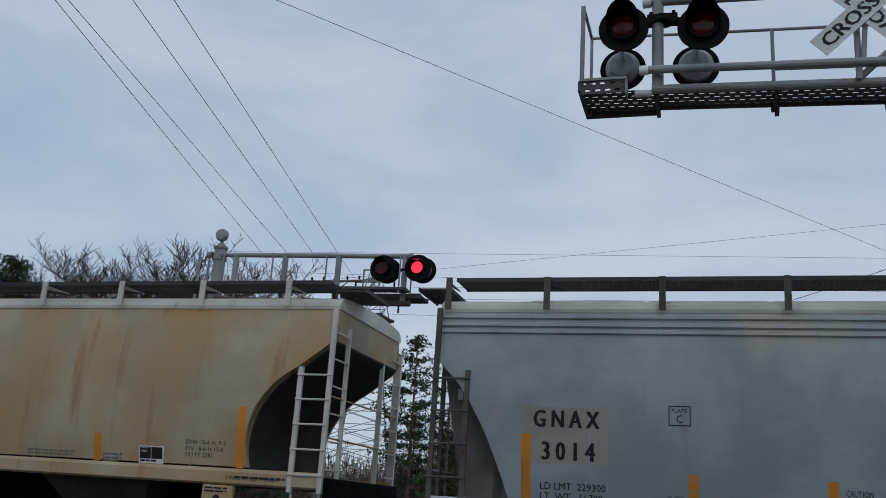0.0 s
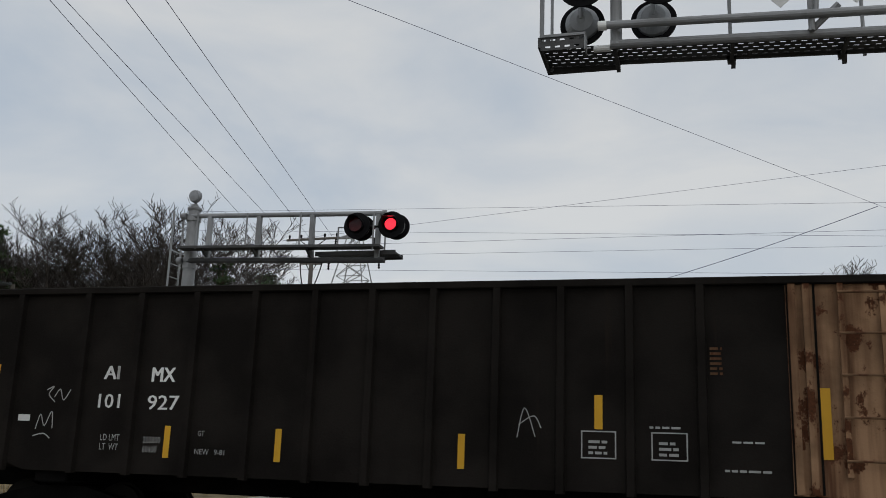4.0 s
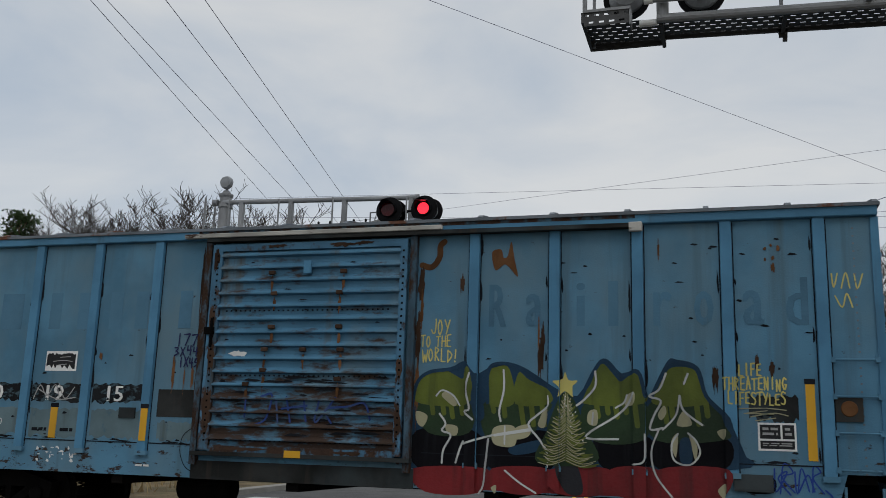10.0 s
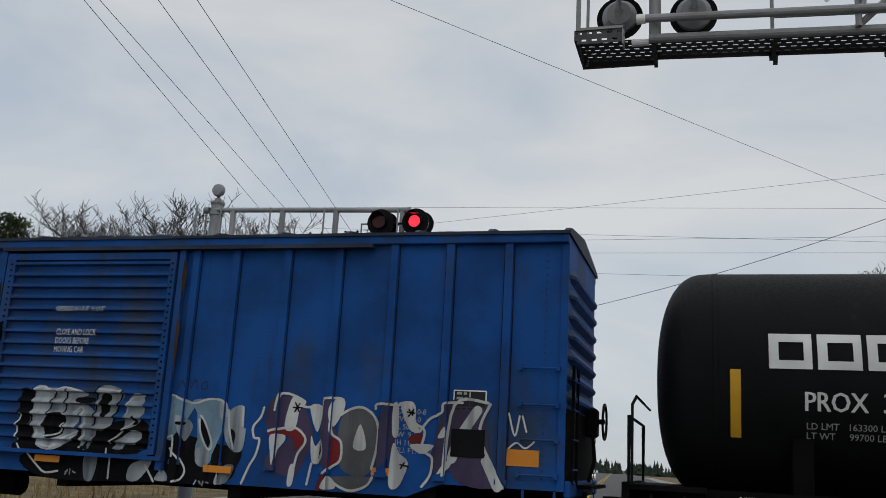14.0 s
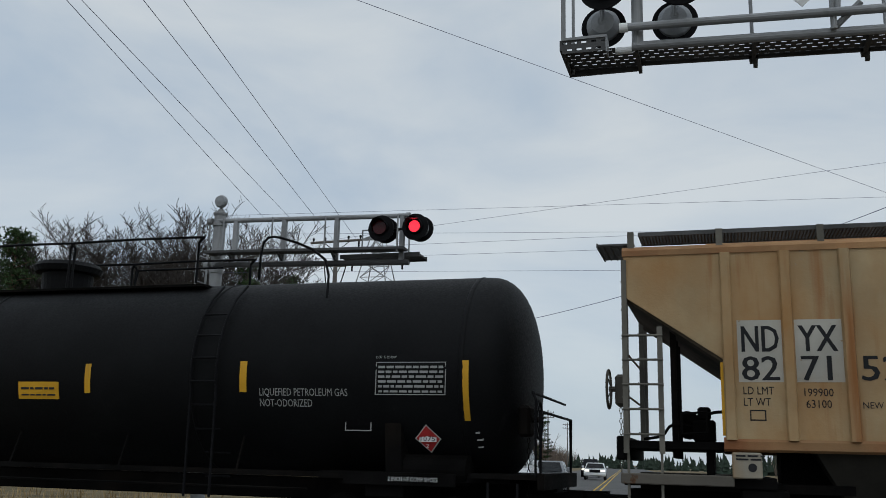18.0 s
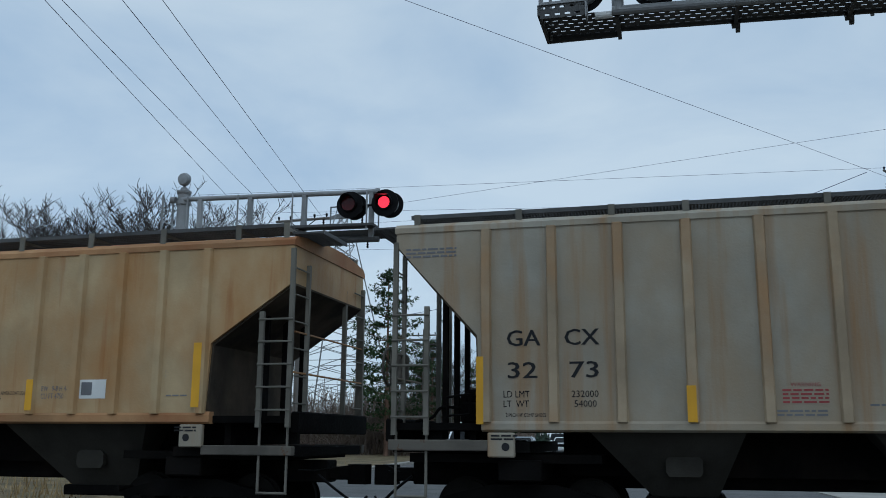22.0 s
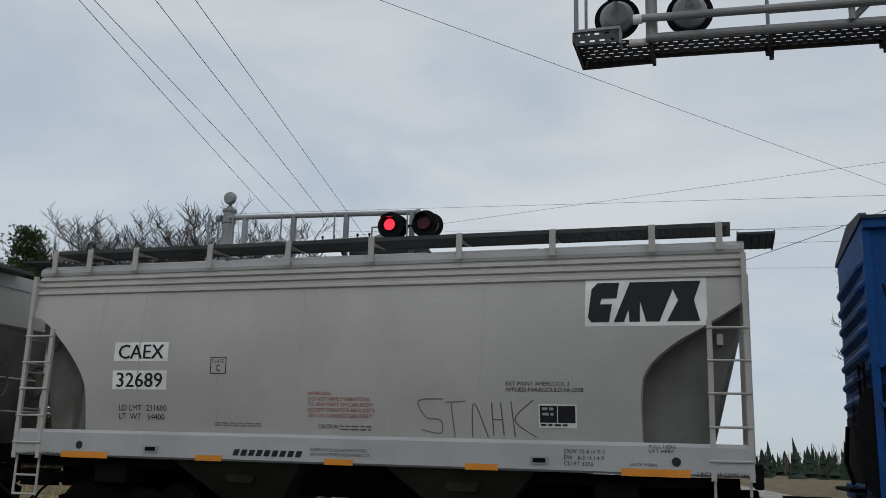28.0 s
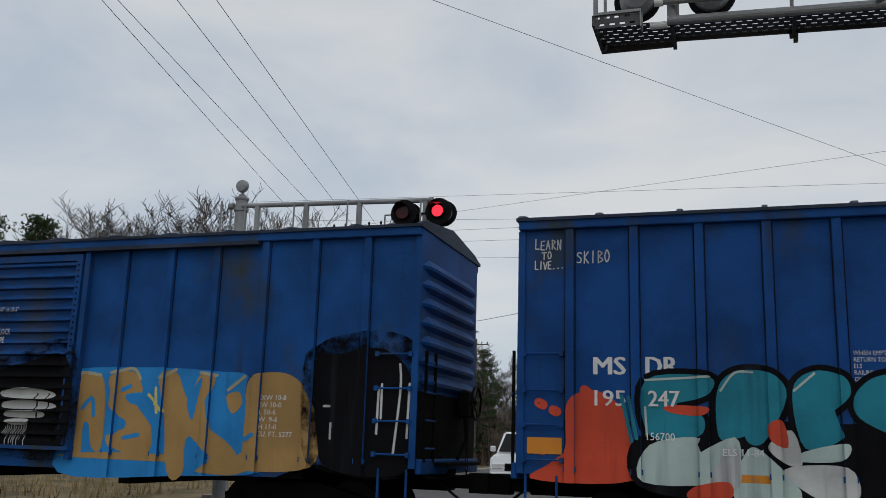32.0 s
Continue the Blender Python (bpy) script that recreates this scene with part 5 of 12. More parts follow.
DARKBAND = material("black_renumbering_paint", (0.018, 0.019, 0.021), 0.75, shift=36, tone=0.3, rust=0.72, rust_rgb=(0.075, 0.12, 0.145), rust_scale=9, rust_soft=0.06, rust_stretch=(0.7, 1, 1.4), spec=0.08)


def ragged(car, name, x0, x1, z0, z1, mat, y, seed, rough=0.03, label=""):
    """A thin field of paint with uneven upper and lower edges."""
    rnd, n = random.Random(seed), 16
    up = [(x0 + (x1 - x0) * i / n, z1 - rnd.random() * rough) for i in range(n + 1)]
    low = [(x1 - (x1 - x0) * i / n, z0 + rnd.random() * rough * 1.6) for i in range(n + 1)]
    return part(name, prism(bmesh.new(), low + up, "y", y - 0.003, y), mat, car, label)


def flecks(car, mat, spots, y, label, seed=1):
    """Many small chips and scratches (x, z, width, height) in the paint."""
    rnd, bm = random.Random(seed), bmesh.new()
    for x, z, w, h in spots:
        k = rnd.uniform(-0.4, 0.4) * h
        prism(bm, [(x, z), (x + w * 0.6, z - h * 0.3 + k), (x + w, z + k), (x + w * 0.8, z + h * 0.6 + k), (x + w * 0.3, z + h + k)], "y", y - 0.004, y)
    return tagged(part("chipped_paint", bm, mat, car), label, kind="stuff")


# hand-written letters as strokes in a cell one wide and one high
PEN = {"S": [[(0.9, 0.9), (0.4, 1), (0.1, 0.75), (0.8, 0.4), (0.6, 0.05), (0.05, 0.1)]], "O": [[(0.5, 1), (0.1, 0.5), (0.45, 0), (0.9, 0.45), (0.5, 1)]], "N": [[(0.1, 0), (0.15, 1)], [(0.15, 1), (0.8, 0)], [(0.8, 0), (0.9, 1)]],
       "E": [[(0.9, 1), (0.15, 0.95)], [(0.15, 0.95), (0.1, 0.05)], [(0.1, 0.05), (0.9, 0.02)], [(0.12, 0.5), (0.75, 0.52)]], "K": [[(0.15, 1), (0.1, 0)], [(0.9, 0.95), (0.15, 0.5)], [(0.15, 0.5), (0.9, 0.0)]],
       "J": [[(0.85, 1), (0.8, 0.2), (0.45, 0), (0.1, 0.25)]], "Y": [[(0.1, 1), (0.5, 0.5)], [(0.95, 1), (0.35, 0)]], "T": [[(0.02, 0.95), (0.98, 1)], [(0.5, 0.98), (0.45, 0)]], "H": [[(0.15, 1), (0.1, 0)], [(0.85, 1), (0.85, 0)], [(0.1, 0.5), (0.9, 0.52)]],
       "W": [[(0.05, 1), (0.25, 0)], [(0.25, 0), (0.5, 0.6)], [(0.5, 0.6), (0.75, 0)], [(0.75, 0), (0.98, 1)]], "R": [[(0.15, 0), (0.15, 1)], [(0.15, 1), (0.85, 0.8), (0.2, 0.48)], [(0.2, 0.48), (0.9, 0)]], "L": [[(0.15, 1), (0.12, 0.03)], [(0.12, 0.03), (0.85, 0)]],
       "D": [[(0.15, 0), (0.15, 1)], [(0.15, 1), (0.9, 0.6), (0.15, 0)]], "!": [[(0.5, 1), (0.4, 0.3)], [(0.38, 0.1), (0.36, 0.02)]], "I": [[(0.5, 1), (0.45, 0)]], "F": [[(0.9, 1), (0.15, 0.97)], [(0.15, 0.97), (0.12, 0)], [(0.13, 0.5), (0.7, 0.52)]],
       "A": [[(0.05, 0), (0.5, 1)], [(0.5, 1), (0.92, 0)], [(0.22, 0.38), (0.8, 0.4)]], "G": [[(0.9, 0.85), (0.45, 1), (0.1, 0.5), (0.5, 0), (0.9, 0.4)], [(0.9, 0.42), (0.55, 0.42)]], "X": [[(0.1, 1), (0.9, 0)], [(0.9, 1), (0.1, 0)]],
       "1": [[(0.5, 1), (0.45, 0)]], "7": [[(0.05, 0.95), (0.92, 1)], [(0.92, 1), (0.3, 0)]], "3": [[(0.1, 0.95), (0.8, 0.9), (0.4, 0.55)], [(0.4, 0.55), (0.9, 0.3), (0.1, 0.02)]], "4": [[(0.2, 1), (0.15, 0.5)], [(0.15, 0.5), (0.9, 0.52)], [(0.75, 1), (0.7, 0)]],
       "V": [[(0.05, 1), (0.45, 0)], [(0.45, 0), (0.95, 1)]], "B": [[(0.15, 0), (0.15, 1)], [(0.15, 1), (0.8, 0.8), (0.2, 0.52)], [(0.2, 0.52), (0.95, 0.25), (0.15, 0)]], "M": [[(0.05, 0), (0.15, 1)], [(0.15, 1), (0.5, 0.35)], [(0.5, 0.35), (0.85, 1)], [(0.85, 1), (0.95, 0)]],
       "P": [[(0.15, 0), (0.15, 1)], [(0.15, 1), (0.9, 0.75), (0.15, 0.45)]], "C": [[(0.9, 0.85), (0.4, 1), (0.1, 0.5), (0.4, 0), (0.9, 0.15)]], "U": [[(0.1, 1), (0.15, 0.2), (0.5, 0), (0.85, 0.25), (0.9, 1)]], "'": [[(0.5, 1), (0.4, 0.75)]], ",": [[(0.4, 0.1), (0.3, -0.12)]], ".": [[(0.35, 0.04), (0.45, 0.04)]],
       "5": [[(0.9, 1), (0.2, 0.97)], [(0.2, 0.97), (0.2, 0.58)], [(0.2, 0.58), (0.9, 0.4), (0.1, 0.02)]]}


def scrawl(car, body, x, z, w, h, width, mat, y, seed=1, ribs=(), level=3):
    """Hand-sprayed or hand-chalked words, one mesh a line of writing."""
    rnd, rows = random.Random(seed), body.split("\n")
    cols, rise = max(len(r) for r in rows), h / len(rows)
    for i, row in enumerate(rows):
        lines = []
        for k, ch in enumerate(row):
            ox, oz, sx, sz = x + w * (k + 0.08) / cols, z + h - rise * (i + 0.9) + rnd.uniform(-0.06, 0.06) * rise, w / cols * rnd.uniform(0.74, 0.9), rise * rnd.uniform(0.72, 0.88)
            lines += [[(ox + px * sx, oz + pz * sz) for px, pz in st] for st in PEN.get(ch, [])]
        bm = stroke_mesh(lines, width, y - 0.004 - 0.0025 * level)
        if ribs:
            over_ribs(bm, ribs, 0.08, 0.06)
        part("graffiti", bm, mat, car)


for k, (x0, x1) in enumerate(((0.86, 1.62), (1.84, 2.79), (3.0, 3.95), (4.16, 5.09))):
    ragged(c, "number_band", x0, x1, 1.86, 2.20, DARKBAND, -1.5, 60 + k, 0.045, "worn black band behind the number")
for t, x, w in (("ELS", 0.90, 0.46), ("10", 2.10, 0.32), ("19", 3.28, 0.32), ("15", 4.44, 0.28)):
    lettering(c, t, x, 1.91, w, 0.24, CHALK, -1.504, bold=0.012)
flecks(c, DARKBAND, [(x + 0.1 * k, 1.93 + 0.05 * ((k * 3) % 5), 0.05, 0.03) for x in (0.9, 2.1, 3.28, 4.44) for k in range(4)], -1.511, "black wear over the white numbers", 3)
spray(c, [[(3.05, 1.93), (3.16, 2.15), (3.3, 1.98), (3.45, 2.16), (3.55, 1.95)], [(3.52, 2.17), (3.66, 1.94), (3.82, 2.12)], [(3.1, 2.1), (3.5, 1.93), (3.85, 1.96)]], 0.018, DIM_CHALK, 4, y=-1.5)
lettering(c, "LD LMT\nLT WT", 0.96, 1.36, 0.42, 0.25, CHALK, -1.503)
lettering(c, "165200\n63800", 2.02, 1.36, 0.46, 0.25, CHALK, -1.503)
bars(c, 3.08, 1.40, 0.28, 0.10, 1, SHADE_GRIME, -1.503, seed=50)
bars(c, 3.62, 1.40, 0.28, 0.10, 1, SHADE_GRIME, -1.503, seed=52)
bars(c, 5.08, 0.92, 0.24, 0.06, 1, CHALK, -1.506, seed=53)
for x0, x1, z0, z1 in ((0.74, 0.86, 1.33, 2.27), (3.41, 3.54, 1.32, 1.80), (5.13, 5.25, 1.32, 1.81), (14.79, 14.90, 1.35, 2.30)):
    flat(c, "reflector", x0, x1, z0, z1, YELLOW, -1.563 if 5 < x0 < 6 else -1.5, 0.010)
    flat(c, "reflector_backing", x0 - 0.01, x1 + 0.01, z1, z1 + 0.07, SHADE_GRIME, -1.563 if 5 < x0 < 6 else -1.5, 0.006)
flat(c, "reflector", 7.66, 7.92, 1.15, 1.25, YELLOW, -1.66, 0.006)
flat(c, "sticker", 3.20, 3.80, 2.38, 2.70, WHITE_PLATE, -1.5, 0.004, "scuffed black and white placard")
ragged(c, "sticker", 3.22, 3.77, 2.41, 2.68, INK, -1.504, 70, 0.05)
spray(c, [[(3.35, 2.53), (3.55, 2.55), (3.72, 2.53)], [(3.42, 2.47), (3.62, 2.49)], [(3.48, 2.60), (3.68, 2.61)]], 0.012, DIM_CHALK, 4, y=-1.5)
# ghost of an old line name in tall faded letters, as plain blocks
for x0, x1, z0, z1 in ((0.95, 1.12, 3.77, 4.20), (1.25, 1.35, 3.77, 4.14), (0.83, 1.0, 3.06, 3.66), (1.32, 1.56, 3.06, 3.66), (2.19, 2.62, 3.06, 3.66), (3.17, 3.39, 3.06, 3.66), (3.72, 3.94, 3.06, 3.66), (4.33, 4.56, 3.06, 3.66), (4.81, 5.04, 3.06, 3.66), (5.61, 5.83, 3.06, 3.66)):
    flat(c, "old_name_block", x0, x1, z0, z1, P_GHOST, -1.5, 0.004)
for t, x0, x1, h in (("R", 10.64, 10.86, 0.60), ("a", 11.17, 11.38, 0.46), ("i", 11.88, 11.97, 0.60), ("l", 12.32, 12.42, 0.62), ("r", 12.92, 13.13, 0.46), ("o", 13.45, 13.67, 0.46), ("a", 14.07, 14.30, 0.46), ("d", 14.60, 14.84, 0.62)):
    lettering(c, t, x0, 3.06, x1 - x0, h, P_GHOST, -1.5, name="old_name", bold=0.025)
# weight board on a scorched patch, warning disc
ragged(c, "scorched_patch", 14.10, 14.70, 1.78, 2.19, GRIME, -1.5, 72, 0.08)
flat(c, "weight_board", 14.20, 14.66, 1.46, 1.81, WHITE_PLATE, -1.5, 0.004)
for x0, x1, z0, z1 in ((14.225, 14.47, 1.61, 1.785), (14.495, 14.635, 1.61, 1.785), (14.225, 14.635, 1.485, 1.585)):
    flat(c, "board_field", x0, x1, z0, z1, INK, -1.504, 0.003)
    bars(c, x0 + 0.03, z0 + 0.03, x1 - x0 - 0.06, z1 - z0 - 0.05, 2, DIM_CHALK, -1.507, seed=int(x0 * 100))
flat(c, "placard_board", 15.13, 15.45, 1.84, 2.16, GRIME, -1.5, 0.03, "dark square board with a rusty disc")
part("placard_disc", lathe(bmesh.new(), [(-1.542, 0.02), (-1.542, 0.09), (-1.53, 0.10)], "y", 20, (15.29, 0, 2.0)), RUST_RUN, c)
# small boxes and laps on the side sill
for x0, x1, z0, z1 in ((1.24, 1.62, 0.93, 1.09), (13.89, 14.36, 0.95, 1.16)):
    part("jacking_pad", prism(bmesh.new(), [(-1.5, z0), (-1.58, z0), (-1.58, z0 + 0.03), (-1.53, z1), (-1.5, z1)], "x", x0, x1), P_SKY if x0 < 5 else GRIME, c)
flat(c, "hinge_box", 4.70, 4.99, 1.66, 1.82, GRIME, -1.5, 0.03)
for x0, x1 in ((0.66, 6.05), (9.7, 15.1)):
    part("sheet_lap", prism(bmesh.new(), [(-1.5, 1.28), (-1.508, 1.28), (-1.508, 1.292), (-1.5, 1.296)], "x", x0, x1), SHADE_GRIME, c)
flat(c, "door_sill", 6.06, 9.60, 0.79, 1.06, GRIME, -1.5, 0.03, "soot-dark sill under the door")
flat(c, "bare_plate", 5.37, 6.02, 1.69, 2.11, GRIME, -1.5, 0.006, "dull grey steel patch plate")
spray(c, [[(6.05, 1.55), (5.88, 1.42), (5.84, 1.2), (5.93, 0.98), (6.08, 0.88)]], 0.012, SHADE_GRIME, 2, y=-1.5)
# door: small brackets with rust runs, riveted seams
for x, z in ((7.25, 3.89), (8.43, 3.89), (7.31, 3.57), (8.38, 3.57), (7.3, 3.06), (8.4, 3.06), (7.21, 2.72), (7.84, 2.72), (8.44, 2.72), (7.21, 2.41), (6.94, 2.2), (8.42, 2.29)):
    part("door_bracket", boxed(x - 0.05, x + 0.05, -1.66, -1.60, z - 0.03, z + 0.03, 0.008), RUSTY, c)
    scab(c, RUST_RUN, [(x, z - 0.16, 0.05, 0.26)], -1.607, "rust_run", int(x * 50))
part("door_bracket", boxed(7.78, 7.90, -1.66, -1.60, 3.86, 4.06, 0.01), P_SKYRIB, c)
rv = bmesh.new()
for z in (3.30, 2.32, 1.37):
    for k in range(34):
        box(rv, 6.5 + 0.08 * k, 6.525 + 0.08 * k, -1.612, -1.605, z, z + 0.022)
tagged(part("seam_rivets", rv, BLACK_STEEL, c), "rows of small dark rivets across the door", kind="stuff")
part("track_cover", boxed(5.7, 9.95, -1.685, -1.60, 4.462, 4.53, 0.008), P_PEEL, c, "peeling white strip over the door")
part("track_bracket", boxed(12.62, 12.80, -1.67, -1.60, 4.34, 4.47, 0.01), P_PEEL, c)

# rust eating at the panels, worn grey repaint under the numbers, stickers
P_WORN = material("worn_grey_green_repaint", (0.125, 0.185, 0.205), 0.7, shift=46, tone=0.2, rust=0.40, rust_rgb=(0.075, 0.165, 0.235), rust_scale=4, rust_soft=0.12, streak=0.4, streak_rgb=(0.08, 0.10, 0.10), spec=0.12)
for k, (x0, x1) in enumerate(((0.88, 1.60), (1.86, 2.78), (3.02, 3.93), (4.18, 5.07), (5.4, 6.0))):
    ragged(c, "repaint_field", x0, x1, 1.31, 1.80 if k < 4 else 1.64, P_WORN, -1.5, 80 + k, 0.05)
rnd = random.Random(31)
chips = []
for x0, x1 in ((0.9, 1.6), (1.9, 2.75), (3.05, 3.9), (4.2, 5.05), (5.4, 6.0), (9.7, 10.3), (13.98, 14.8)):
    chips += [(rnd.uniform(x0, x1 - 0.15), rnd.uniform(1.27, 1.34), rnd.uniform(0.08, 0.3), rnd.uniform(0.012, 0.03)) for k in range(5)]
    chips += [(rnd.uniform(x0, x1 - 0.1), rnd.uniform(1.36, 2.7), rnd.uniform(0.03, 0.12), rnd.uniform(0.01, 0.03)) for k in range(4)]
for x in C_RIBS:
    chips += [(x + rnd.choice((-0.13, 0.09)), rnd.uniform(1.2, 4.2), 0.03, rnd.uniform(0.06, 0.3)) for k in range(4)]
chips += [(rnd.uniform(10.5, 15.0), rnd.uniform(2.5, 4.2), rnd.uniform(0.03, 0.14), rnd.uniform(0.01, 0.03)) for k in range(34)]
flecks(c, SHADE_GRIME, chips, -1.5, "dark chips and scratches in the blue paint", 4)
flecks(c, SHADE_GRIME, [(rnd.uniform(6.45, 9.0), rnd.uniform(1.3, 2.4), rnd.uniform(0.1, 0.5), rnd.uniform(0.015, 0.035)) for k in range(60)] + [(rnd.uniform(6.45, 9.0), rnd.uniform(2.4, 4.1), rnd.uniform(0.05, 0.2), 0.015) for k in range(16)], -1.60, "dark scale and scratches across the door", 5)
spray_fill(c, [[(10.67, 4.13), (10.80, 4.17), (10.84, 4.05), (10.90, 4.08), (10.95, 4.28), (11.0, 4.02), (11.05, 3.77), (10.93, 3.90), (10.85, 3.95), (10.72, 3.87)]], RUST_RUN, 1, y=-1.5, name="rust_patch")
spray(c, [[(9.95, 4.31), (9.89, 4.25), (9.88, 4.08), (9.77, 3.94), (9.62, 3.97)]], 0.09, RUST_RUN, 1, y=-1.5, name="rust_patch")
scab(c, RUSTY, [(6.0, 3.9, 0.10, 0.9), (6.02, 3.1, 0.09, 0.8), (6.03, 2.3, 0.10, 0.7), (9.62, 3.7, 0.10, 0.5), (9.60, 2.9, 0.08, 0.8), (11.38, 2.62, 0.10, 0.62), (11.42, 2.86, 0.06, 0.5), (10.24, 3.7, 0.07, 0.26), (14.22, 2.58, 0.05, 0.24), (14.4, 2.5, 0.07, 0.26), (13.70, 2.4, 0.09, 0.32), (11.62, 2.75, 0.05, 0.22)], -1.503, seed=5, label="brown rust patch")
scab(c, RUST_RUN, [(5.60, 2.38, 0.055, 0.52), (5.80, 2.30, 0.025, 0.34), (5.94, 2.30, 0.05, 0.36), (4.25, 2.62, 0.06, 0.14), (9.64, 3.3, 0.06, 0.6), (9.60, 2.2, 0.08, 0.7), (6.04, 3.5, 0.05, 0.8), (11.36, 3.0, 0.03, 0.5), (13.0, 4.1, 0.03, 0.3), (14.37, 4.07, 0.04, 0.05), (14.45, 4.12, 0.03, 0.05), (14.54, 4.08, 0.05, 0.09), (14.47, 3.95, 0.04, 0.06), (14.46, 3.82, 0.05, 0.12), (14.37, 3.93, 0.03, 0.05)], -1.505, seed=15)
scab(c, RUSTY, [(6.28, 4.15, 0.10, 0.34), (6.27, 3.2, 0.10, 0.5), (6.3, 2.6, 0.12, 0.5), (6.3, 1.9, 0.14, 0.6), (9.36, 2.45, 0.1, 0.3), (9.36, 1.7, 0.1, 0.6), (7.3, 4.31, 0.35, 0.05), (8.4, 4.30, 0.5, 0.06), (8.75, 4.32, 0.3, 0.05), (7.0, 1.25, 0.7, 0.05), (8.6, 1.24, 0.5, 0.05)], -1.621, seed=6)
scab(c, WHITE_PLATE, [(6.75, 2.66, 0.30, 0.09)], -1.607, "torn_sticker", 8)
flat(c, "eave_strip", 5.9, 12.7, 4.535, 4.595, P_RUSTPOST, -1.59, 0.003)
MARKER = material("dark_blue_marker", (0.010, 0.014, 0.07), 0.5)
scrawl(c, "177", 5.60, 2.77, 0.40, 0.24, 0.022, MARKER, -1.5, 3)
scrawl(c, "3X44", 5.58, 2.62, 0.44, 0.17, 0.022, MARKER, -1.5, 4)
scrawl(c, "1X45", 5.68, 2.44, 0.36, 0.17, 0.022, MARKER, -1.5, 5)
spray(c, [[(6.95, 2.0), (6.95, 1.72)], [(7.2, 2.02), (7.38, 2.05), (7.3, 1.7), (7.1, 1.6)], [(7.45, 2.0), (7.5, 1.65)], [(7.62, 2.02), (7.7, 1.66)], [(7.55, 1.85), (7.95, 1.9)], [(7.9, 2.0), (7.95, 1.68)], [(8.15, 2.0), (8.1, 1.66), (8.4, 2.02)], [(8.35, 1.66), (8.25, 1.85), (8.6, 1.9), (8.85, 1.95), (8.95, 1.72)]], 0.03, material("blue_chalk_spray", (0.02, 0.05, 0.20), 0.7, streak=0.8, streak_rgb=(0.07, 0.10, 0.16)), 1, y=-1.605)
flecks(c, CHALK, [(rnd.uniform(3.2, 4.0), rnd.uniform(0.95, 1.18), rnd.uniform(0.02, 0.08), rnd.uniform(0.01, 0.05)) for k in range(26)], -1.5, "pale chips on the sill", 6)
spray(c, [[(0.93, 1.82), (1.1, 1.86), (1.3, 1.80)], [(1.2, 1.62), (1.26, 1.76)], [(1.14, 1.75), (1.3, 1.66), (1.36, 1.76), (1.4, 1.62), (1.5, 1.77)]], 0.012, DIM_CHALK, 4, y=-1.5)
spray_fill(c, [[(1.92, 1.66), (1.95, 1.86), (2.12, 1.84), (2.1, 1.66)]], DIM_BLUE, 3, y=-1.5)

# deep blue boxcar
D_RIBS = [0.73, 1.62, 2.49, 3.36, 4.22, 5.08, 9.72, 10.42, 11.30, 12.15, 13.02, 13.88, 14.75]


def blue_boxcar(x0, label, paint, door, number, ribs, shut=0.0, gap=None):
    c = boxcar("boxcar", label, x0, 15.6, paint, door, P_DARKROOF, ribs, (6.18 + shut, 9.40 + shut), gap=gap, ridges=16, grabs=(1.25, 1.72, 2.19, 2.69))
    lettering(c, "MS", 1.05, 2.41, 0.42, 0.24, CHALK, -1.5, bold=0.02)
    lettering(c, "DR", 1.75, 2.41, 0.41, 0.24, CHALK, -1.5, bold=0.02)
    if number:
        lettering(c, number[0], 1.06, 1.99, 0.41, 0.21, CHALK, -1.5, bold=0.01)
        lettering(c, number[1], 1.76, 1.99, 0.42 if len(number[1]) > 2 else 0.29, 0.21, CHALK, -1.5, bold=0.01)
        lettering(c, "LD LMT\nLT  WT", 1.1, 1.41, 0.32, 0.25, CHALK, -1.5)
        lettering(c, "2 INCH HF COMP SHOES", 0.75, 1.08, 0.75, 0.05, CHALK, -1.5)
    lettering(c, "WHEN EMPTY\nRETURN TO AGENT\nELS\nRAILROAD\nONTONAGON, MI\nFOR PAPER\nLOADING ONLY", 4.33, 2.18, 0.62, 0.55, CHALK, -1.5)
    lettering(c, "SECURITY\nDEVICE\nONLY", 5.36, 3.23, 0.33, 0.22, CHALK, -1.5)
    ar = prism(bmesh.new(), [(5.38, 3.15), (5.58, 3.15), (5.58, 3.12), (5.68, 3.17), (5.58, 3.22), (5.58, 3.19), (5.38, 3.19)], "y", -1.506, -1.5)
    part("arrow_mark", ar, CHALK, c)
    lettering(c, "SECURE\nBOTH\nHASPS\nBEFORE\nMOVING\nCAR", 5.33, 2.42, 0.38, 0.62, CHALK, -1.5)
    lettering(c, "OPENING W 10'-0\"  H 10'-5\"", 7.30 + shut, 3.40, 0.92, 0.08, CHALK, -1.634)
    lettering(c, "CLOSE AND LOCK\nDOORS BEFORE\nMOVING CAR", 7.37 + shut, 2.73, 0.74, 0.38, CHALK, -1.634)
    return c


c = c_msdr = blue_boxcar(55.06, "deep blue boxcar with large silver graffiti", P_BLUE, P_BLUEDOOR, ("195", "23"), D_RIBS)
plate_mark(c, 3.6, 1.97, CHALK, -1.5)
lettering(c, "158900\n67000", 1.75, 1.41, 0.35, 0.25, CHALK, -1.5)
for x0, x1, z0, z1 in ((0.1, 0.6, 1.34, 1.57), (14.78, 15.26, 1.36, 1.58)):
    flat(c, "reflector", x0, x1, z0, z1, ORANGE, -1.5, 0.012)
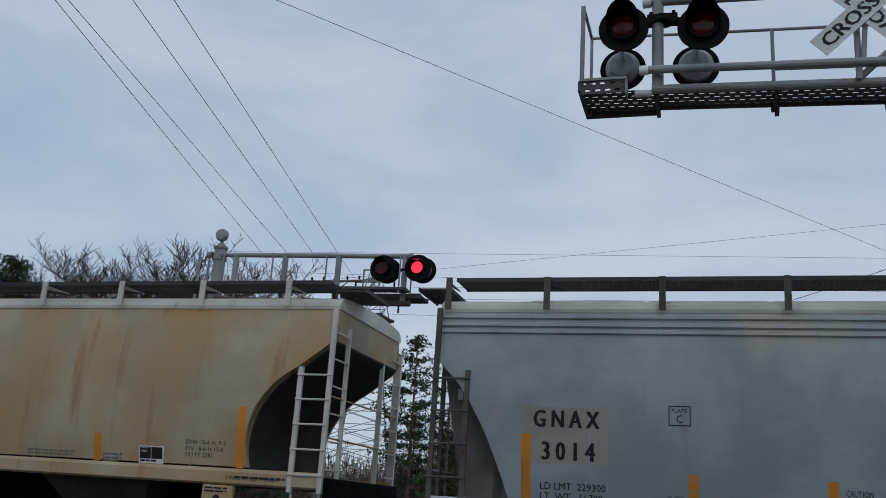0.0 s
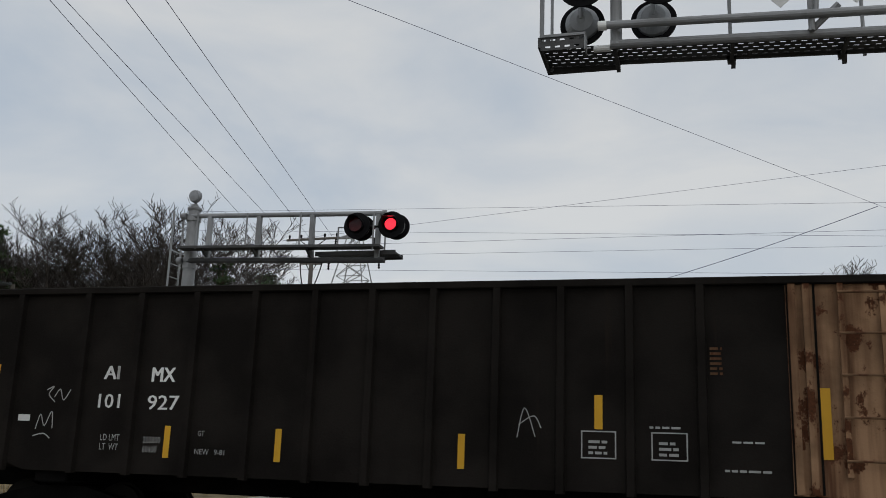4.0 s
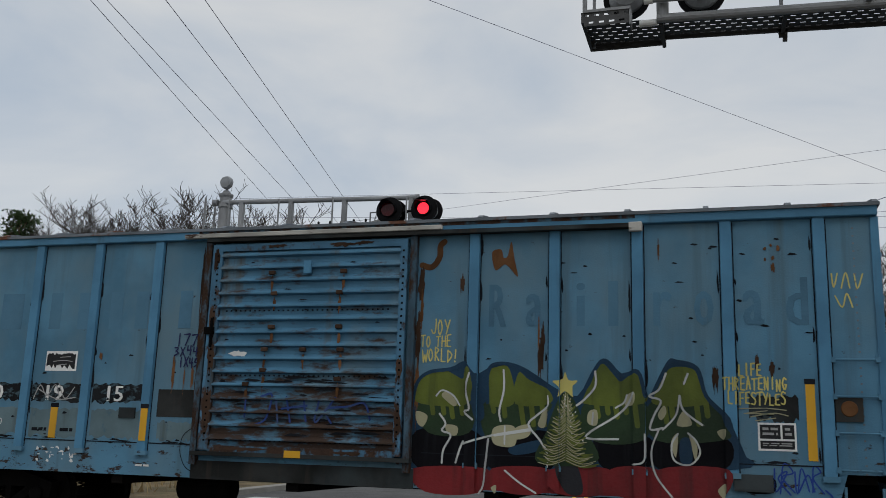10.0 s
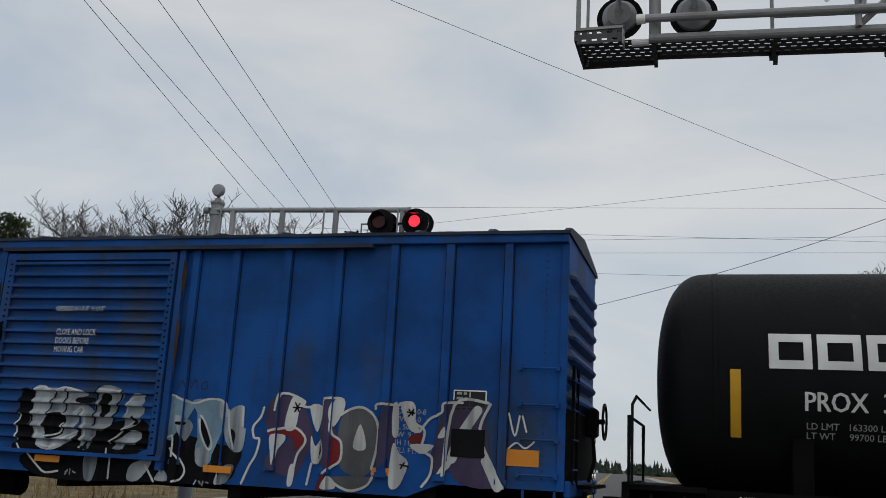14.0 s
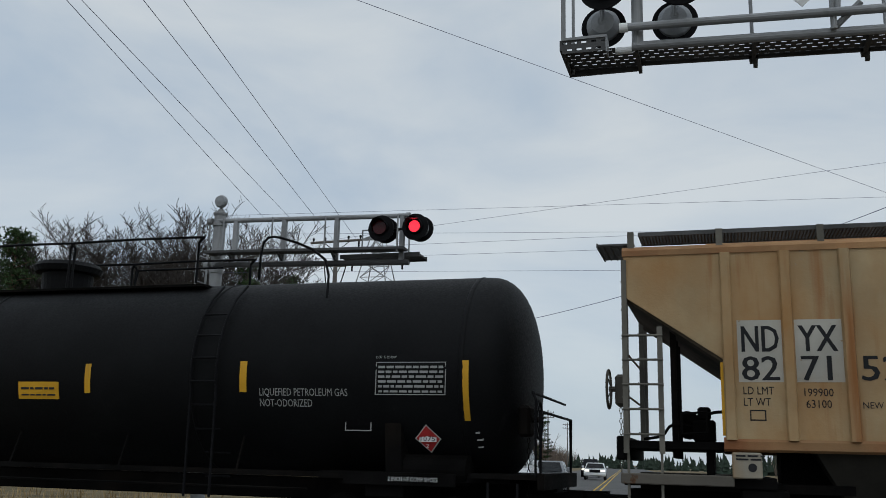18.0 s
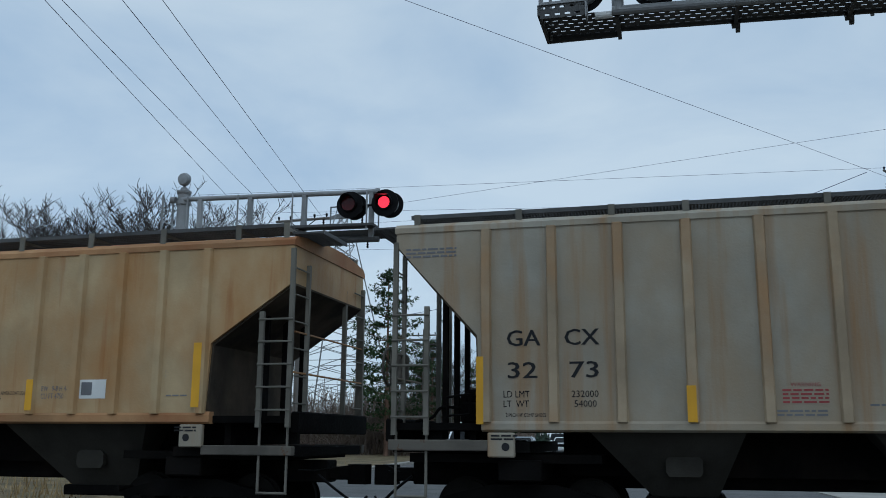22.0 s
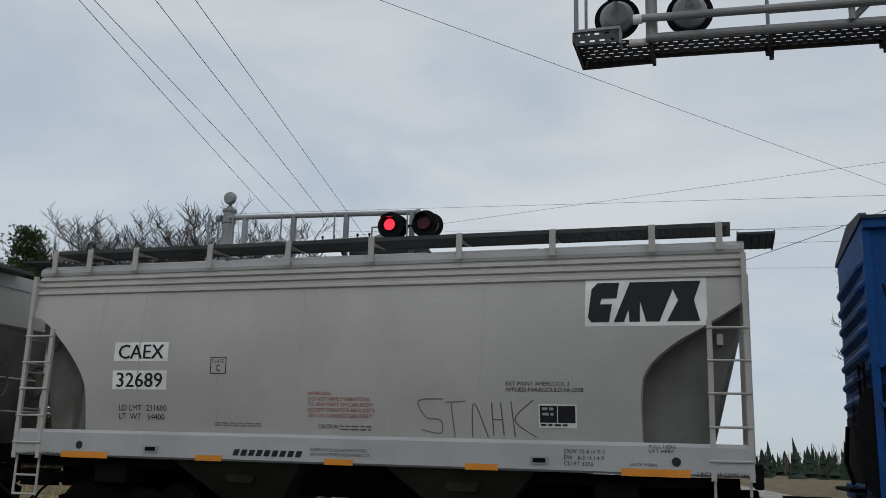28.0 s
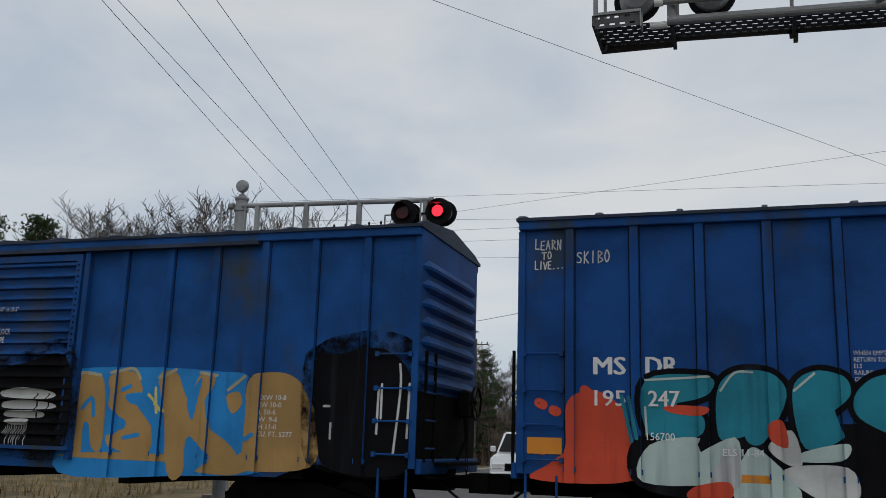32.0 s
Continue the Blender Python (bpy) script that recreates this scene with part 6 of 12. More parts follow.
for x in (2.33, 4.6, 7.26, 10.25, 12.87):
    flat(c, "reflector", x, x + 0.46, 1.02 if 3 < x < 11 and x != 4.6 else 1.12, 1.12 if 3 < x < 11 and x != 4.6 else 1.23, ORANGE, -1.57 if 4 < x < 12 else -1.5, 0.012)
dark_panel(c, 14.02, 14.5, 2.06, 2.36, -1.5)
flat(c, "placard_holder", 14.02, 14.5, 1.44, 1.82, BLACK_PAINT, -1.5, 0.02)
lettering(c, "EXW 10-8\nEW 10-0\nIL 50-6\nIW  9-6\nIH 11-0\nCU. FT. 5277", 13.2, 1.45, 0.55, 0.62, DIM_CHALK, -1.5)
flat(c, "sticker", 5.2, 5.72, 0.93, 1.1, P_GHOST, -1.5, 0.004)

scab(c, RUSTY, [(9.56, 4.0, 0.08, 0.5), (9.56, 3.0, 0.07, 0.9), (6.1, 3.6, 0.06, 0.7), (6.12, 2.2, 0.06, 0.6)], -1.602, seed=55)

# tank car
TR, TZ = 1.60, 2.69
c = c_tank = new_car("tank_car", "satin black pressure tank car with white lettering", 71.80, "tank car")
TL = 19.2


def on_tank(z):
    return -math.sqrt(max(TR * TR - (z - TZ) ** 2, 0.01))


prof = [(0.0, 0.05)] + [(0.72 - 0.72 * math.cos(a) ** 0.8, TR * math.sin(a) ** 0.8) for a in (math.pi / 2 * i / 12 for i in range(1, 12))] + [(0.72, TR)]
prof = prof + [(TL - a, r) for a, r in prof[::-1]]
part("tank_shell", lathe(bmesh.new(), prof, "x", 64, (0, 0, TZ)), P_TANK, c, smooth=True)
for x in (0.82, 5.2, 9.6, 14.0, 18.38):
    part("shell_seam", lathe(bmesh.new(), [(x - 0.04, TR + 0.004), (x, TR + 0.012), (x + 0.04, TR + 0.004)], "x", 64, (0, 0, TZ)), P_TANK, c, smooth=True)
for x, s in ((0, 1), (TL, -1)):
    a, b = sorted((x - s * 0.35, x + s * 3.0))
    part("stub_sill", boxed(a, b, -0.3, 0.3, 0.75, 1.20, 0.03), BLACK_STEEL, c)
    cr = prism(bmesh.new(), [(-1.3, 0.95), (1.3, 0.95), (1.45, 1.9)] + [(TR * math.sin(k), TZ - TR * math.cos(k)) for k in (0.9, 0.5, 0.0, -0.5, -0.9)] + [(-1.45, 1.9)], "x", *sorted((x + s * 1.75, x + s * 2.0)))
    part("cradle", cr, BLACK_STEEL, c)
    part("end_deck", boxed(*sorted((x - s * 0.35, x + s * 0.7)), -1.45, 1.45, 1.15, 1.22), BLACK_STEEL, c)
    part("end_beam", boxed(*sorted((x - s * 0.38, x - s * 0.28)), -1.48, 1.48, 1.02, 1.24), BLACK_STEEL, c)
    rl = [(x - s * 0.25, -1.45, 1.2), (x - s * 0.25, -1.45, 2.25), (x - s * 0.2, -1.40, 2.36), (x - s * 0.2, 1.40, 2.36)]
    part("corner_handrail", tube(bmesh.new(), rl, 0.02, 6), BLACK_PAINT, c)
    rl = [(x - s * 0.3, -1.35, 1.2), (x - s * 0.3, -1.35, 2.1), (x - s * 0.3, 1.35, 2.1), (x - s * 0.3, 1.35, 1.2)]
    part("end_handrail", tube(bmesh.new(), rl, 0.02, 6), BLACK_PAINT, c)
    st = [(x + s * 0.0, -1.48, 1.1), (x + s * 0.0, -1.48, 0.5), (x + s * 0.42, -1.48, 0.5), (x + s * 0.42, -1.48, 1.1)]
    part("stirrup_step", tube(bmesh.new(), st, 0.02, 6), BLACK_PAINT, c)
    part("sill_plate", boxed(*sorted((x + s * 0.9, x + s * 2.6)), -1.5, -1.42, 1.02, 1.2), BLACK_STEEL, c)
    lettering(c, "2 INCH HF COMP SHOES", min(x + s * 1.1, x + s * 1.9), 1.08, 0.75, 0.06, CHALK, -1.5)
brake_wheel(c, TL - 0.1, 1, -0.95, 2.0)
part("side_walkway", boxed(1.0, TL - 1.0, -1.45, -1.38, 1.10, 1.18), BLACK_STEEL, c)
for x in (4.5, 6.5, 8.5, 10.6, 12.7, 14.8):
    part("walkway_hanger", rod(bmesh.new(), (x, -1.42, 1.15), (x, -1.2, 1.75), 0.02, 6), BLACK_STEEL, c)
tr_ = bmesh.new()
tube(tr_, [(3.2, -1.42, 0.92), (16.0, -1.42, 0.92)], 0.018, 6)
part("brake_rod", tr_, BLACK_STEEL, c)
# valve dome, its platform and rails
part("valve_dome", lathe(bmesh.new(), [(4.05, 0.44), (4.40, 0.46), (4.42, 0.58), (4.52, 0.62), (4.60, 0.55), (4.64, 0.3)], "z", 28, (10.2, -0.05, 0.2)), P_TANK, c)
part("top_platform", boxed(8.7, 13.6, -0.8, 0.8, 4.17, 4.21), BLACK_STEEL, c)
for a, b, z1 in ((8.8, 10.9, 5.0), (11.0, 13.5, 5.0)):
    for yy in (-0.92, 0.92):
        rl = smooth_path([(a, yy, 4.2), (a, yy, z1 - 0.1), (a + 0.12, yy, z1), (b - 0.12, yy, z1), (b, yy, z1 - 0.1), (b, yy, 4.2)], 2)
        part("platform_rail", tube(bmesh.new(), rl, 0.022, 6), BLACK_PAINT, c)
for a, b in ((11.3, 14.0),):
    rl = [(12.3, -0.92, 4.2), (12.35, -0.92, 4.45), (14.0, -0.92, 4.45)]
    part("mid_rail", tube(bmesh.new(), rl, 0.018, 6), BLACK_PAINT, c)
rl = smooth_path([(14.7, -0.95, 4.2), (14.75, -0.95, 4.85), (15.1, -0.95, 4.9), (15.9, -1.0, 4.5), (16.0, -1.1, 3.7)], 3)
part("ladder_rail", tube(bmesh.new(), rl, 0.022, 6), BLACK_PAINT, c)
lb = bmesh.new()
for dx in (-0.22, 0.22):
    tube(lb, [(14.25 + dx, -(TR * math.sin(k)) - 0.08 * math.sin(k), TZ + (TR + 0.08) * math.cos(k)) for k in (0.55 + 0.25 * i for i in range(6))] + [(14.25 + dx, -1.6, 0.75)], 0.022, 6)
lp = part("ladder", lb, BLACK_PAINT, c)
for i in range(8):
    z = 1.05 + i * 0.36
    part("rung", rod(bmesh.new(), (14.03, min(on_tank(z) - 0.09, -1.0) if z < 4 else -0.9, z), (14.47, min(on_tank(z) - 0.09, -1.0), z), 0.016, 6), BLACK_PAINT, lp)
stripes_t = ((1.0, 1.13, 1.88, 2.74), (4.53, 4.64, 2.24, 2.70), (6.92, 7.02, 2.2, 2.67), (12.02, 12.13, 2.30, 2.77), (14.84, 14.96, 2.33, 2.80), (18.36, 18.50, 1.95, 2.80))
reflectors(c, stripes_t, YELLOW, bend=on_tank)
lettering(c, "PROX  39227", 1.90, 2.24, 1.60, 0.24, CHALK, bend=on_tank)
lettering(c, "LD LMT   163300 LB   74 100 KG\nLT WT     99700 LB   45 200 KG", 1.92, 1.90, 1.58, 0.20, DIM_CHALK, bend=on_tank)
# the owner's name as plain white blocks
for i in range(6):
    lg = bmesh.new()
    x = 1.48 + i * 0.585
    for a, b, z0, z1 in ((x, x + 0.12, 2.76, 3.22), (x + 0.12, x + 0.42, 3.11, 3.22), (x + 0.12, x + 0.42, 2.76, 2.87), (x + 0.42, x + 0.52, 2.76, 3.22)):
        for j in range(6):
            za, zb = z0 + (z1 - z0) * j / 6, z0 + (z1 - z0) * (j + 1) / 6
            lg.faces.new([lg.verts.new((xx, on_tank(zz) - 0.012, zz)) for xx, zz in ((a, za), (b, za), (b, zb), (a, zb))])
    part("name_block", lg, CHALK, c, "large white name block")
plate_mark(c, 4.74, 2.20, DIM_CHALK, bend=on_tank)
lettering(c, "LIQUEFIED PETROLEUM GAS\nNOT-ODORIZED", 15.18, 2.12, 1.45, 0.27, DIM_CHALK, bend=on_tank)
tb = framed(c, 17.08, 18.16, 2.30, 2.78, DIM_CHALK, bend=on_tank, t=0.012)
bars(c, 17.12, 2.32, 1.0, 0.42, 6, DIM_CHALK, seed=61, bend=on_tank)
lettering(c, "DOT 112J340W", 17.08, 2.82, 0.32, 0.05, DIM_CHALK, bend=on_tank)
framed(c, 16.55, 16.97, 1.78, 2.01, DIM_CHALK, bend=on_tank)
for i in range(2):
    flat(c, "data_panel", 16.60 + 0.19 * i, 16.75 + 0.19 * i, 1.83, 1.96, BLACK_PAINT, bend=on_tank)
flat(c, "phone_sticker", 10.72, 11.52, 2.20, 2.48, YELLOW, bend=on_tank, label="yellow emergency sticker")
bars(c, 10.78, 2.23, 0.68, 0.2, 2, INK, bend=lambda z: on_tank(z) - 0.006, seed=62)
dm = bmesh.new()
dx, dz, dr = 17.82, 1.69, 0.20
for r_, off in ((dr, 0.012),):
    vs = [dm.verts.new((dx + a * r_, on_tank(dz + b * r_) - off - 0.01, dz + b * r_)) for a, b in ((0, -1), (1, 0), (0, 1), (-1, 0))]
    dm.faces.new(vs)
dp = part("hazard_placard", dm, CHALK, c, "red diamond flammable gas placard")
dm = bmesh.new()
vs = [dm.verts.new((dx + a * 0.18, on_tank(dz + b * 0.18) - 0.026, dz + b * 0.18)) for a, b in ((0, -1), (1, 0), (0, 1), (-1, 0))]
dm.faces.new(vs)
part("placard_face", dm, CAB_RED, dp)
flat(dp, "placard_band", dx - 0.13, dx + 0.13, dz - 0.045, dz + 0.045, WHITE_PLATE, y=on_tank(dz) - 0.03)
lettering(dp, "1075", dx - 0.11, dz - 0.035, 0.22, 0.07, INK, y=on_tank(dz) - 0.036)
lettering(dp, "2", dx - 0.02, dz - 0.13, 0.04, 0.055, CHALK, y=on_tank(dz) - 0.03)
bars(c, 18.55, 1.55, 0.1, 0.3, 3, DIM_CHALK, seed=66, bend=on_tank)
part("air_reservoir", lathe(bmesh.new(), [(-0.55, 0.1), (-0.5, 0.22), (0.5, 0.22), (0.55, 0.1)], "x", 18, (17.9, -1.1, 1.25)), BLACK_STEEL, c)
running_gear(c, TL, (2.0, TL - 2.0))

# tan ribbed hopper
SLANT = [(0.0, 3.68), (1.30, 2.80), (1.36, 1.72)]
F_POSTS = [1.36, 2.12, 2.86, 3.60, 4.36, 5.34, 6.16, 7.06, 8.0, 8.9, 9.82, 10.7, 11.45, 12.38, 13.14, 13.86, 14.58, 15.34]
c = c_sand = hopper("hopper_car", "tan ribbed covered hopper car with rust blooms and graffiti", 92.51, 16.75, P_SAND, SLANT, 4.30, (1.78, 1.60),
                    [(2.3, 5.1, 3.0, 4.2), (6.95, 9.9, 8.25, 9.5), (11.6, 14.4, 12.6, 13.75)], posts=F_POSTS, board=GALV_DARK, trim=P_SANDROOF, lad=P_LAD2,
                    brackets=(0.1, 1.3, 2.6, 3.9, 5.3, 6.6, 7.9, 9.2, 10.6, 11.9, 13.2, 14.5, 15.8, 16.6), board_z=4.58, chute=P_CHUTE, wheel_end=-1, solid=False, low=(1.15, 1.29))
WHITE_FIELD = material("white_number_field", (0.46, 0.435, 0.38), 0.55, stain=0.6, stain_rgb=(0.40, 0.31, 0.20), rust=0.3, rust_rgb=(0.36, 0.24, 0.12), rust_scale=6)
for x0, x1 in ((1.48, 2.04), (2.20, 2.78)):
    flat(c, "number_field", x0, x1, 2.50, 3.32, WHITE_FIELD, th=0.003)
for s, x, z, w, h in (("ND", 1.53, 2.90, 0.46, 0.34), ("YX", 2.24, 2.90, 0.47, 0.34), ("82", 1.52, 2.52, 0.46, 0.32), ("71", 2.26, 2.52, 0.36, 0.32), ("52", 2.98, 2.52, 0.48, 0.32)):
    lettering(c, s, x, z, w, h, bold=0.01)
lettering(c, "LD LMT\nLT WT", 1.53, 2.19, 0.38, 0.25)
lettering(c, "199900\n 63100", 2.28, 2.17, 0.35, 0.25)
lettering(c, "NEW 4-80", 2.97, 2.17, 0.46, 0.08)
stripes(c, (1.25,), 1.80, 2.76, YELLOW, 0.13)
stripes(c, (4.27, 6.95, 9.77, 12.32), 1.80, 2.28, YELLOW, 0.12, -1.62)
stripes(c, (15.21,), 1.84, 2.80, YELLOW, 0.13, -1.62)
framed(c, 1.60, 1.80, 2.0, 2.14, INK)
flat(c, "data_panel", 13.24, 13.70, 1.98, 2.27, WHITE_PLATE)
flat(c, "data_panel", 13.27, 13.46, 2.03, 2.23, FINE_INK, th=0.008)
lettering(c, "LINING AMERCOAT 320\n       6-86", 11.58, 1.97, 0.68, 0.13)
lettering(c, "EW   9-8 H 4-1\nCU FT 4750", 12.55, 1.98, 0.5, 0.2, FINE_INK)
lettering(c, "WARNING", 8.2, 2.20, 0.35, 0.07, RED_INK)
bars(c, 8.12, 1.95, 0.55, 0.22, 4, RED_INK, seed=71)
bars(c, 10.85, 2.02, 0.5, 0.08, 2, seed=72)
bars(c, 14.75, 2.0, 0.35, 0.04, 1, seed=73)

# dust-stained ribbed hopper
SLANT8 = [(0.0, 4.15), (1.20, 2.82), (1.24, 1.62)]
SLANT8R = [(0.0, 3.95), (1.28, 2.85), (1.32, 1.62)]
G_POSTS = [1.33, 2.26, 3.17, 4.08, 5.02, 5.93, 6.85, 7.77, 8.70, 9.62]
c = c_dust = hopper("hopper_car", "dust-stained pale grey ribbed covered hopper car", 110.87, 11.05, P_DUST, SLANT8, 4.38, (1.66, 1.50), [(2.55, 4.81, 3.5, 4.35), (6.11, 8.54, 7.0, 7.65)],
                    ends=SLANT8R, posts=G_POSTS, board=GALV_DARK, brackets=(0.3, 1.8, 3.1, 4.1, 5.9, 7.6, 9.4, 10.95), board_z=4.58, chute=P_CHUTE, roof_rise=0.14, lad=P_LAD2, trim=P_DUST, wheel_end=-1, solid=False, post_mat=P_POST, low=(1.24, 1.39))
BLOOM = material("thin_rust_bloom", (0.35, 0.235, 0.135), 0.6, shift=93, tone=0.2, rust=0.5, rust_rgb=(0.36, 0.37, 0.36), rust_scale=1.4)
for s, x, z, w, h in (("GA", 1.62, 2.66, 0.46, 0.22), ("CX", 2.42, 2.66, 0.46, 0.22), ("32", 1.63, 2.22, 0.40, 0.22), ("73", 2.48, 2.22, 0.38, 0.22)):
    lettering(c, s, x, z, w, h, bold=0.005)
lettering(c, "LD LMT\nLT  WT", 1.57, 1.83, 0.36, 0.22)
lettering(c, "232000\n 54000", 2.50, 1.83, 0.36, 0.22)
lettering(c, "WARNING", 5.28, 2.08, 0.36, 0.05, RED_INK)
bars(c, 5.18, 1.86, 0.55, 0.2, 4, RED_INK, seed=81)
stripes(c, (1.20,), 1.60, 2.52, YELLOW, 0.1, -1.62)
stripes(c, (4.0, 6.76), 1.63, 2.10, YELLOW, 0.12, -1.62)
stripes(c, (9.55,), 1.66, 2.59, YELLOW, 0.12, -1.62)
lettering(c, "EXW  10-8 H 4-8\nEW    8-2 H14-8\nCU FT 2980", 7.88, 2.50, 0.68, 0.27)
dark_panel(c, 8.0, 8.44, 1.86, 2.17)
framed(c, 9.04, 9.30, 1.86, 1.98, INK)
bars(c, 9.08, 1.89, 0.18, 0.07, 1, INK, seed=82)
bars(c, 6.2, 1.82, 0.6, 0.05, 1, seed=83)
bars(c, 5.1, 1.70, 0.6, 0.1, 2, seed=84)
lettering(c, "2 INCH HF COMP SHOES", 8.8, 1.70, 0.55, 0.05)
lettering(c, "2 INCH HF COMP SHOES", 1.6, 1.70, 0.55, 0.05)
bars(c, 0.15, 3.95, 0.75, 0.16, 3, FINE_INK, seed=85)
# owner's name as four heavy black blocks, notched and pierced
for i, x in enumerate((7.09, 7.99, 8.98, 9.88)):
    if i == 0:
        pts = [(x, 3.68), (x + 0.12, 3.56), (x + 0.34, 3.56), (x + 0.46, 3.68), (x + 0.46, 3.80), (x + 0.2, 3.80), (x + 0.2, 3.94), (x + 0.46, 3.94), (x + 0.46, 4.02), (x + 0.34, 4.14), (x + 0.12, 4.14), (x, 4.02)]
    elif i == 1:
        pts = [(x, 3.57), (x + 0.16, 4.15), (x + 0.34, 4.15), (x + 0.5, 3.57)]
    elif i == 2:
        pts = [(x + 0.1, 3.58), (x + 0.30, 3.58), (x + 0.4, 4.16), (x, 4.16)]
    else:
        pts = [(x, 3.60), (x + 0.44, 3.60), (x + 0.32, 3.89), (x + 0.42, 4.18), (x, 4.18), (x + 0.11, 3.89)]
    part("name_block", prism(bmesh.new(), pts, "y", -1.557, -1.55), INK, c)


def slanted_blocks(car, x, z, w, h, mat, y=SIDE):
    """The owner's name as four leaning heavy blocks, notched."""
    for i in range(4):
        a, b, s = x + w * i * 0.242, x + w * (i * 0.242 + 0.225), 0.18 * h
        if i == 0:
            pts = [(a, z + 0.12 * h), (a + 0.05, z), (b - 0.04, z), (b, z + 0.45 * h), (a + 0.17, z + 0.45 * h), (a + 0.19, z + 0.6 * h), (b + s * 0.6, z + 0.6 * h), (b + s, z + h), (a + 0.13, z + h), (a + 0.05, z + 0.85 * h)]
        elif i == 1:
            pts = [(a, z), (a + 0.22, z + h), (b + 0.03, z + h), (b + 0.02, z), (b - 0.12, z), (b - 0.13, z + 0.3 * h), (a + 0.2, z + 0.3 * h), (a + 0.14, z)]
        elif i == 2:
            pts = [(a + 0.08, z), (a + 0.26, z), (b + 0.1, z + 0.76 * h), (b + 0.12, z + h), (a - 0.02, z + h), (a - 0.03, z + 0.7 * h)]
        else:
            pts = [(a, z), (b + 0.1, z), (a + 0.36, z + 0.52 * h), (b + 0.12, z + h), (a + 0.03, z + h), (a + 0.15, z + 0.52 * h)]
        part("name_block", prism(bmesh.new(), pts, "y", y - 0.009, y - 0.004), mat, car)


slanted_blocks(c_white, 8.40, 3.53, 1.55, 0.62, INK)


def pearl_hopper(x0, label, number, L, aft):
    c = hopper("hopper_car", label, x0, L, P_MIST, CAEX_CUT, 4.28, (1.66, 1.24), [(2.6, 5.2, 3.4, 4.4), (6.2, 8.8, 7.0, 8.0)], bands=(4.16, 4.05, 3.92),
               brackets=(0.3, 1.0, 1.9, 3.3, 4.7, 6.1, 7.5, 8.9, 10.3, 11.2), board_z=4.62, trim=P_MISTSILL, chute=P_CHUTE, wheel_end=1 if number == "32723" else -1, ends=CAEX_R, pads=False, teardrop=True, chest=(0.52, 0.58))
    built = set(c.children)
    for s, z in (("CAEX", 2.76), (number, 2.31)):
        flat(c, "number_field", 1.52, 2.52, z, z + 0.30, WHITE_PLATE, th=0.003)
        lettering(c, s, 1.60, z + 0.035, 0.84, 0.23, bold=0.004)
    lettering(c, "LD LMT  231700\nLT  WT   54300" if number == "32723" else "LD LMT  231600\nLT  WT   54400", 1.66, 1.84, 0.88, 0.23)
    plate_mark(c, 3.30, 2.56, INK)
    lettering(c, "WARNING\nDO NOT APPLY VIBRATORS\nTO ANY PART OF CAR BODY\nEXCEPT VIBRATOR BRACKETS\nUSE ON LOADED CAR ONLY", 4.98, 1.92, 1.08, 0.38, RED_INK)
    lettering(c, "CAUTION", 5.15, 1.76, 0.32, 0.06)
    bars(c, 5.5, 1.73, 0.5, 0.09, 2, seed=91)
    bars(c, 3.4, 1.76, 0.8, 0.07, 2, seed=92)
    lettering(c, "EXT PAINT AMERLOCK 2\nAPPLIED PARAGOULD 04-2008", 8.03, 2.32, 1.10, 0.14)
    dark_panel(c, 8.50, 9.03, 1.83, 2.15)
    yy = -1.57
    for x, w in ((0.72, 0.88), (3.18, 0.46), (5.34, 0.45), (7.48, 0.47), (9.63, 0.90)):
        flat(c, "reflector", x, x + w, 1.22 if w > 0.5 else 1.235, 1.32, ORANGE, yy, 0.006)
    nb = bmesh.new()
    for i in range(9):
        prism(nb, [(3.82 + i * 0.13, 1.33), (3.91 + i * 0.13, 1.33), (3.94 + i * 0.13, 1.42), (3.85 + i * 0.13, 1.42)], "y", yy - 0.006, yy)
    part("maker_name_blocks", nb, INK, c)
    lettering(c, "CLOSE AND LOCK HATCH COVERS\nAND OUTLETS BEFORE MOVING CAR", 5.1, 1.36, 0.95, 0.11, y=yy)
    lettering(c, "EXW 10-8 H 9-5\nEW   8-0 H 14-9\nCU FT 3256", 8.87, 1.33, 0.55, 0.22, y=yy)
    lettering(c, "JACK HERE", 9.75, 1.34, 0.36, 0.05, y=yy)
    lettering(c, "PULL HERE\nLIFT HERE", 10.0, 1.53, 0.35, 0.1, y=yy)
    lettering(c, "2 INCH HF COMP SHOES", 10.6, 1.25, 0.75, 0.05, y=yy)
    lettering(c, "2 INCH HF COMP SHOES", 0.02, 1.25, 0.68, 0.05, y=yy)
    part("lift_slot", lathe(bmesh.new(), [(-0.01, 0.06), (0.01, 0.06)], "y", 12, (10.35, yy, 1.42)), INK, c)
    part("lift_slot", lathe(bmesh.new(), [(-0.01, 0.06), (0.01, 0.06)], "y", 12, (1.05, yy, 1.42)), INK, c)
    for x in (2.25, 8.4):
        flat(c, "tag_holder", x, x + 0.26, 1.34, 1.44, ALU, y=yy, th=0.02)
        flat(c, "tag_slot", x + 0.04, x + 0.22, 1.36, 1.42, BLACK_STEEL, y=yy, th=0.023)
    rust_white = WHITE_PLATE
    flat(c, "name_field", 9.16, 10.80, 3.22, 3.90, rust_white, th=0.003, label="white overpainted field behind the name")
    slanted_blocks(c, 9.2, 3.28, 1.48, 0.56, INK)
    for o in c.children:
        if o not in built:  # the marks stand a little aft of the plan
            o.location.x += aft
    return c


c_pearl = pearl_hopper(123.43, "pearl grey covered hopper car with black marker scrawls", "32723", 11.42, 0.14)
c_pearl2 = pearl_hopper(136.31, "pearl grey covered hopper car with a worn name field", "32689", 11.5, 0.21)

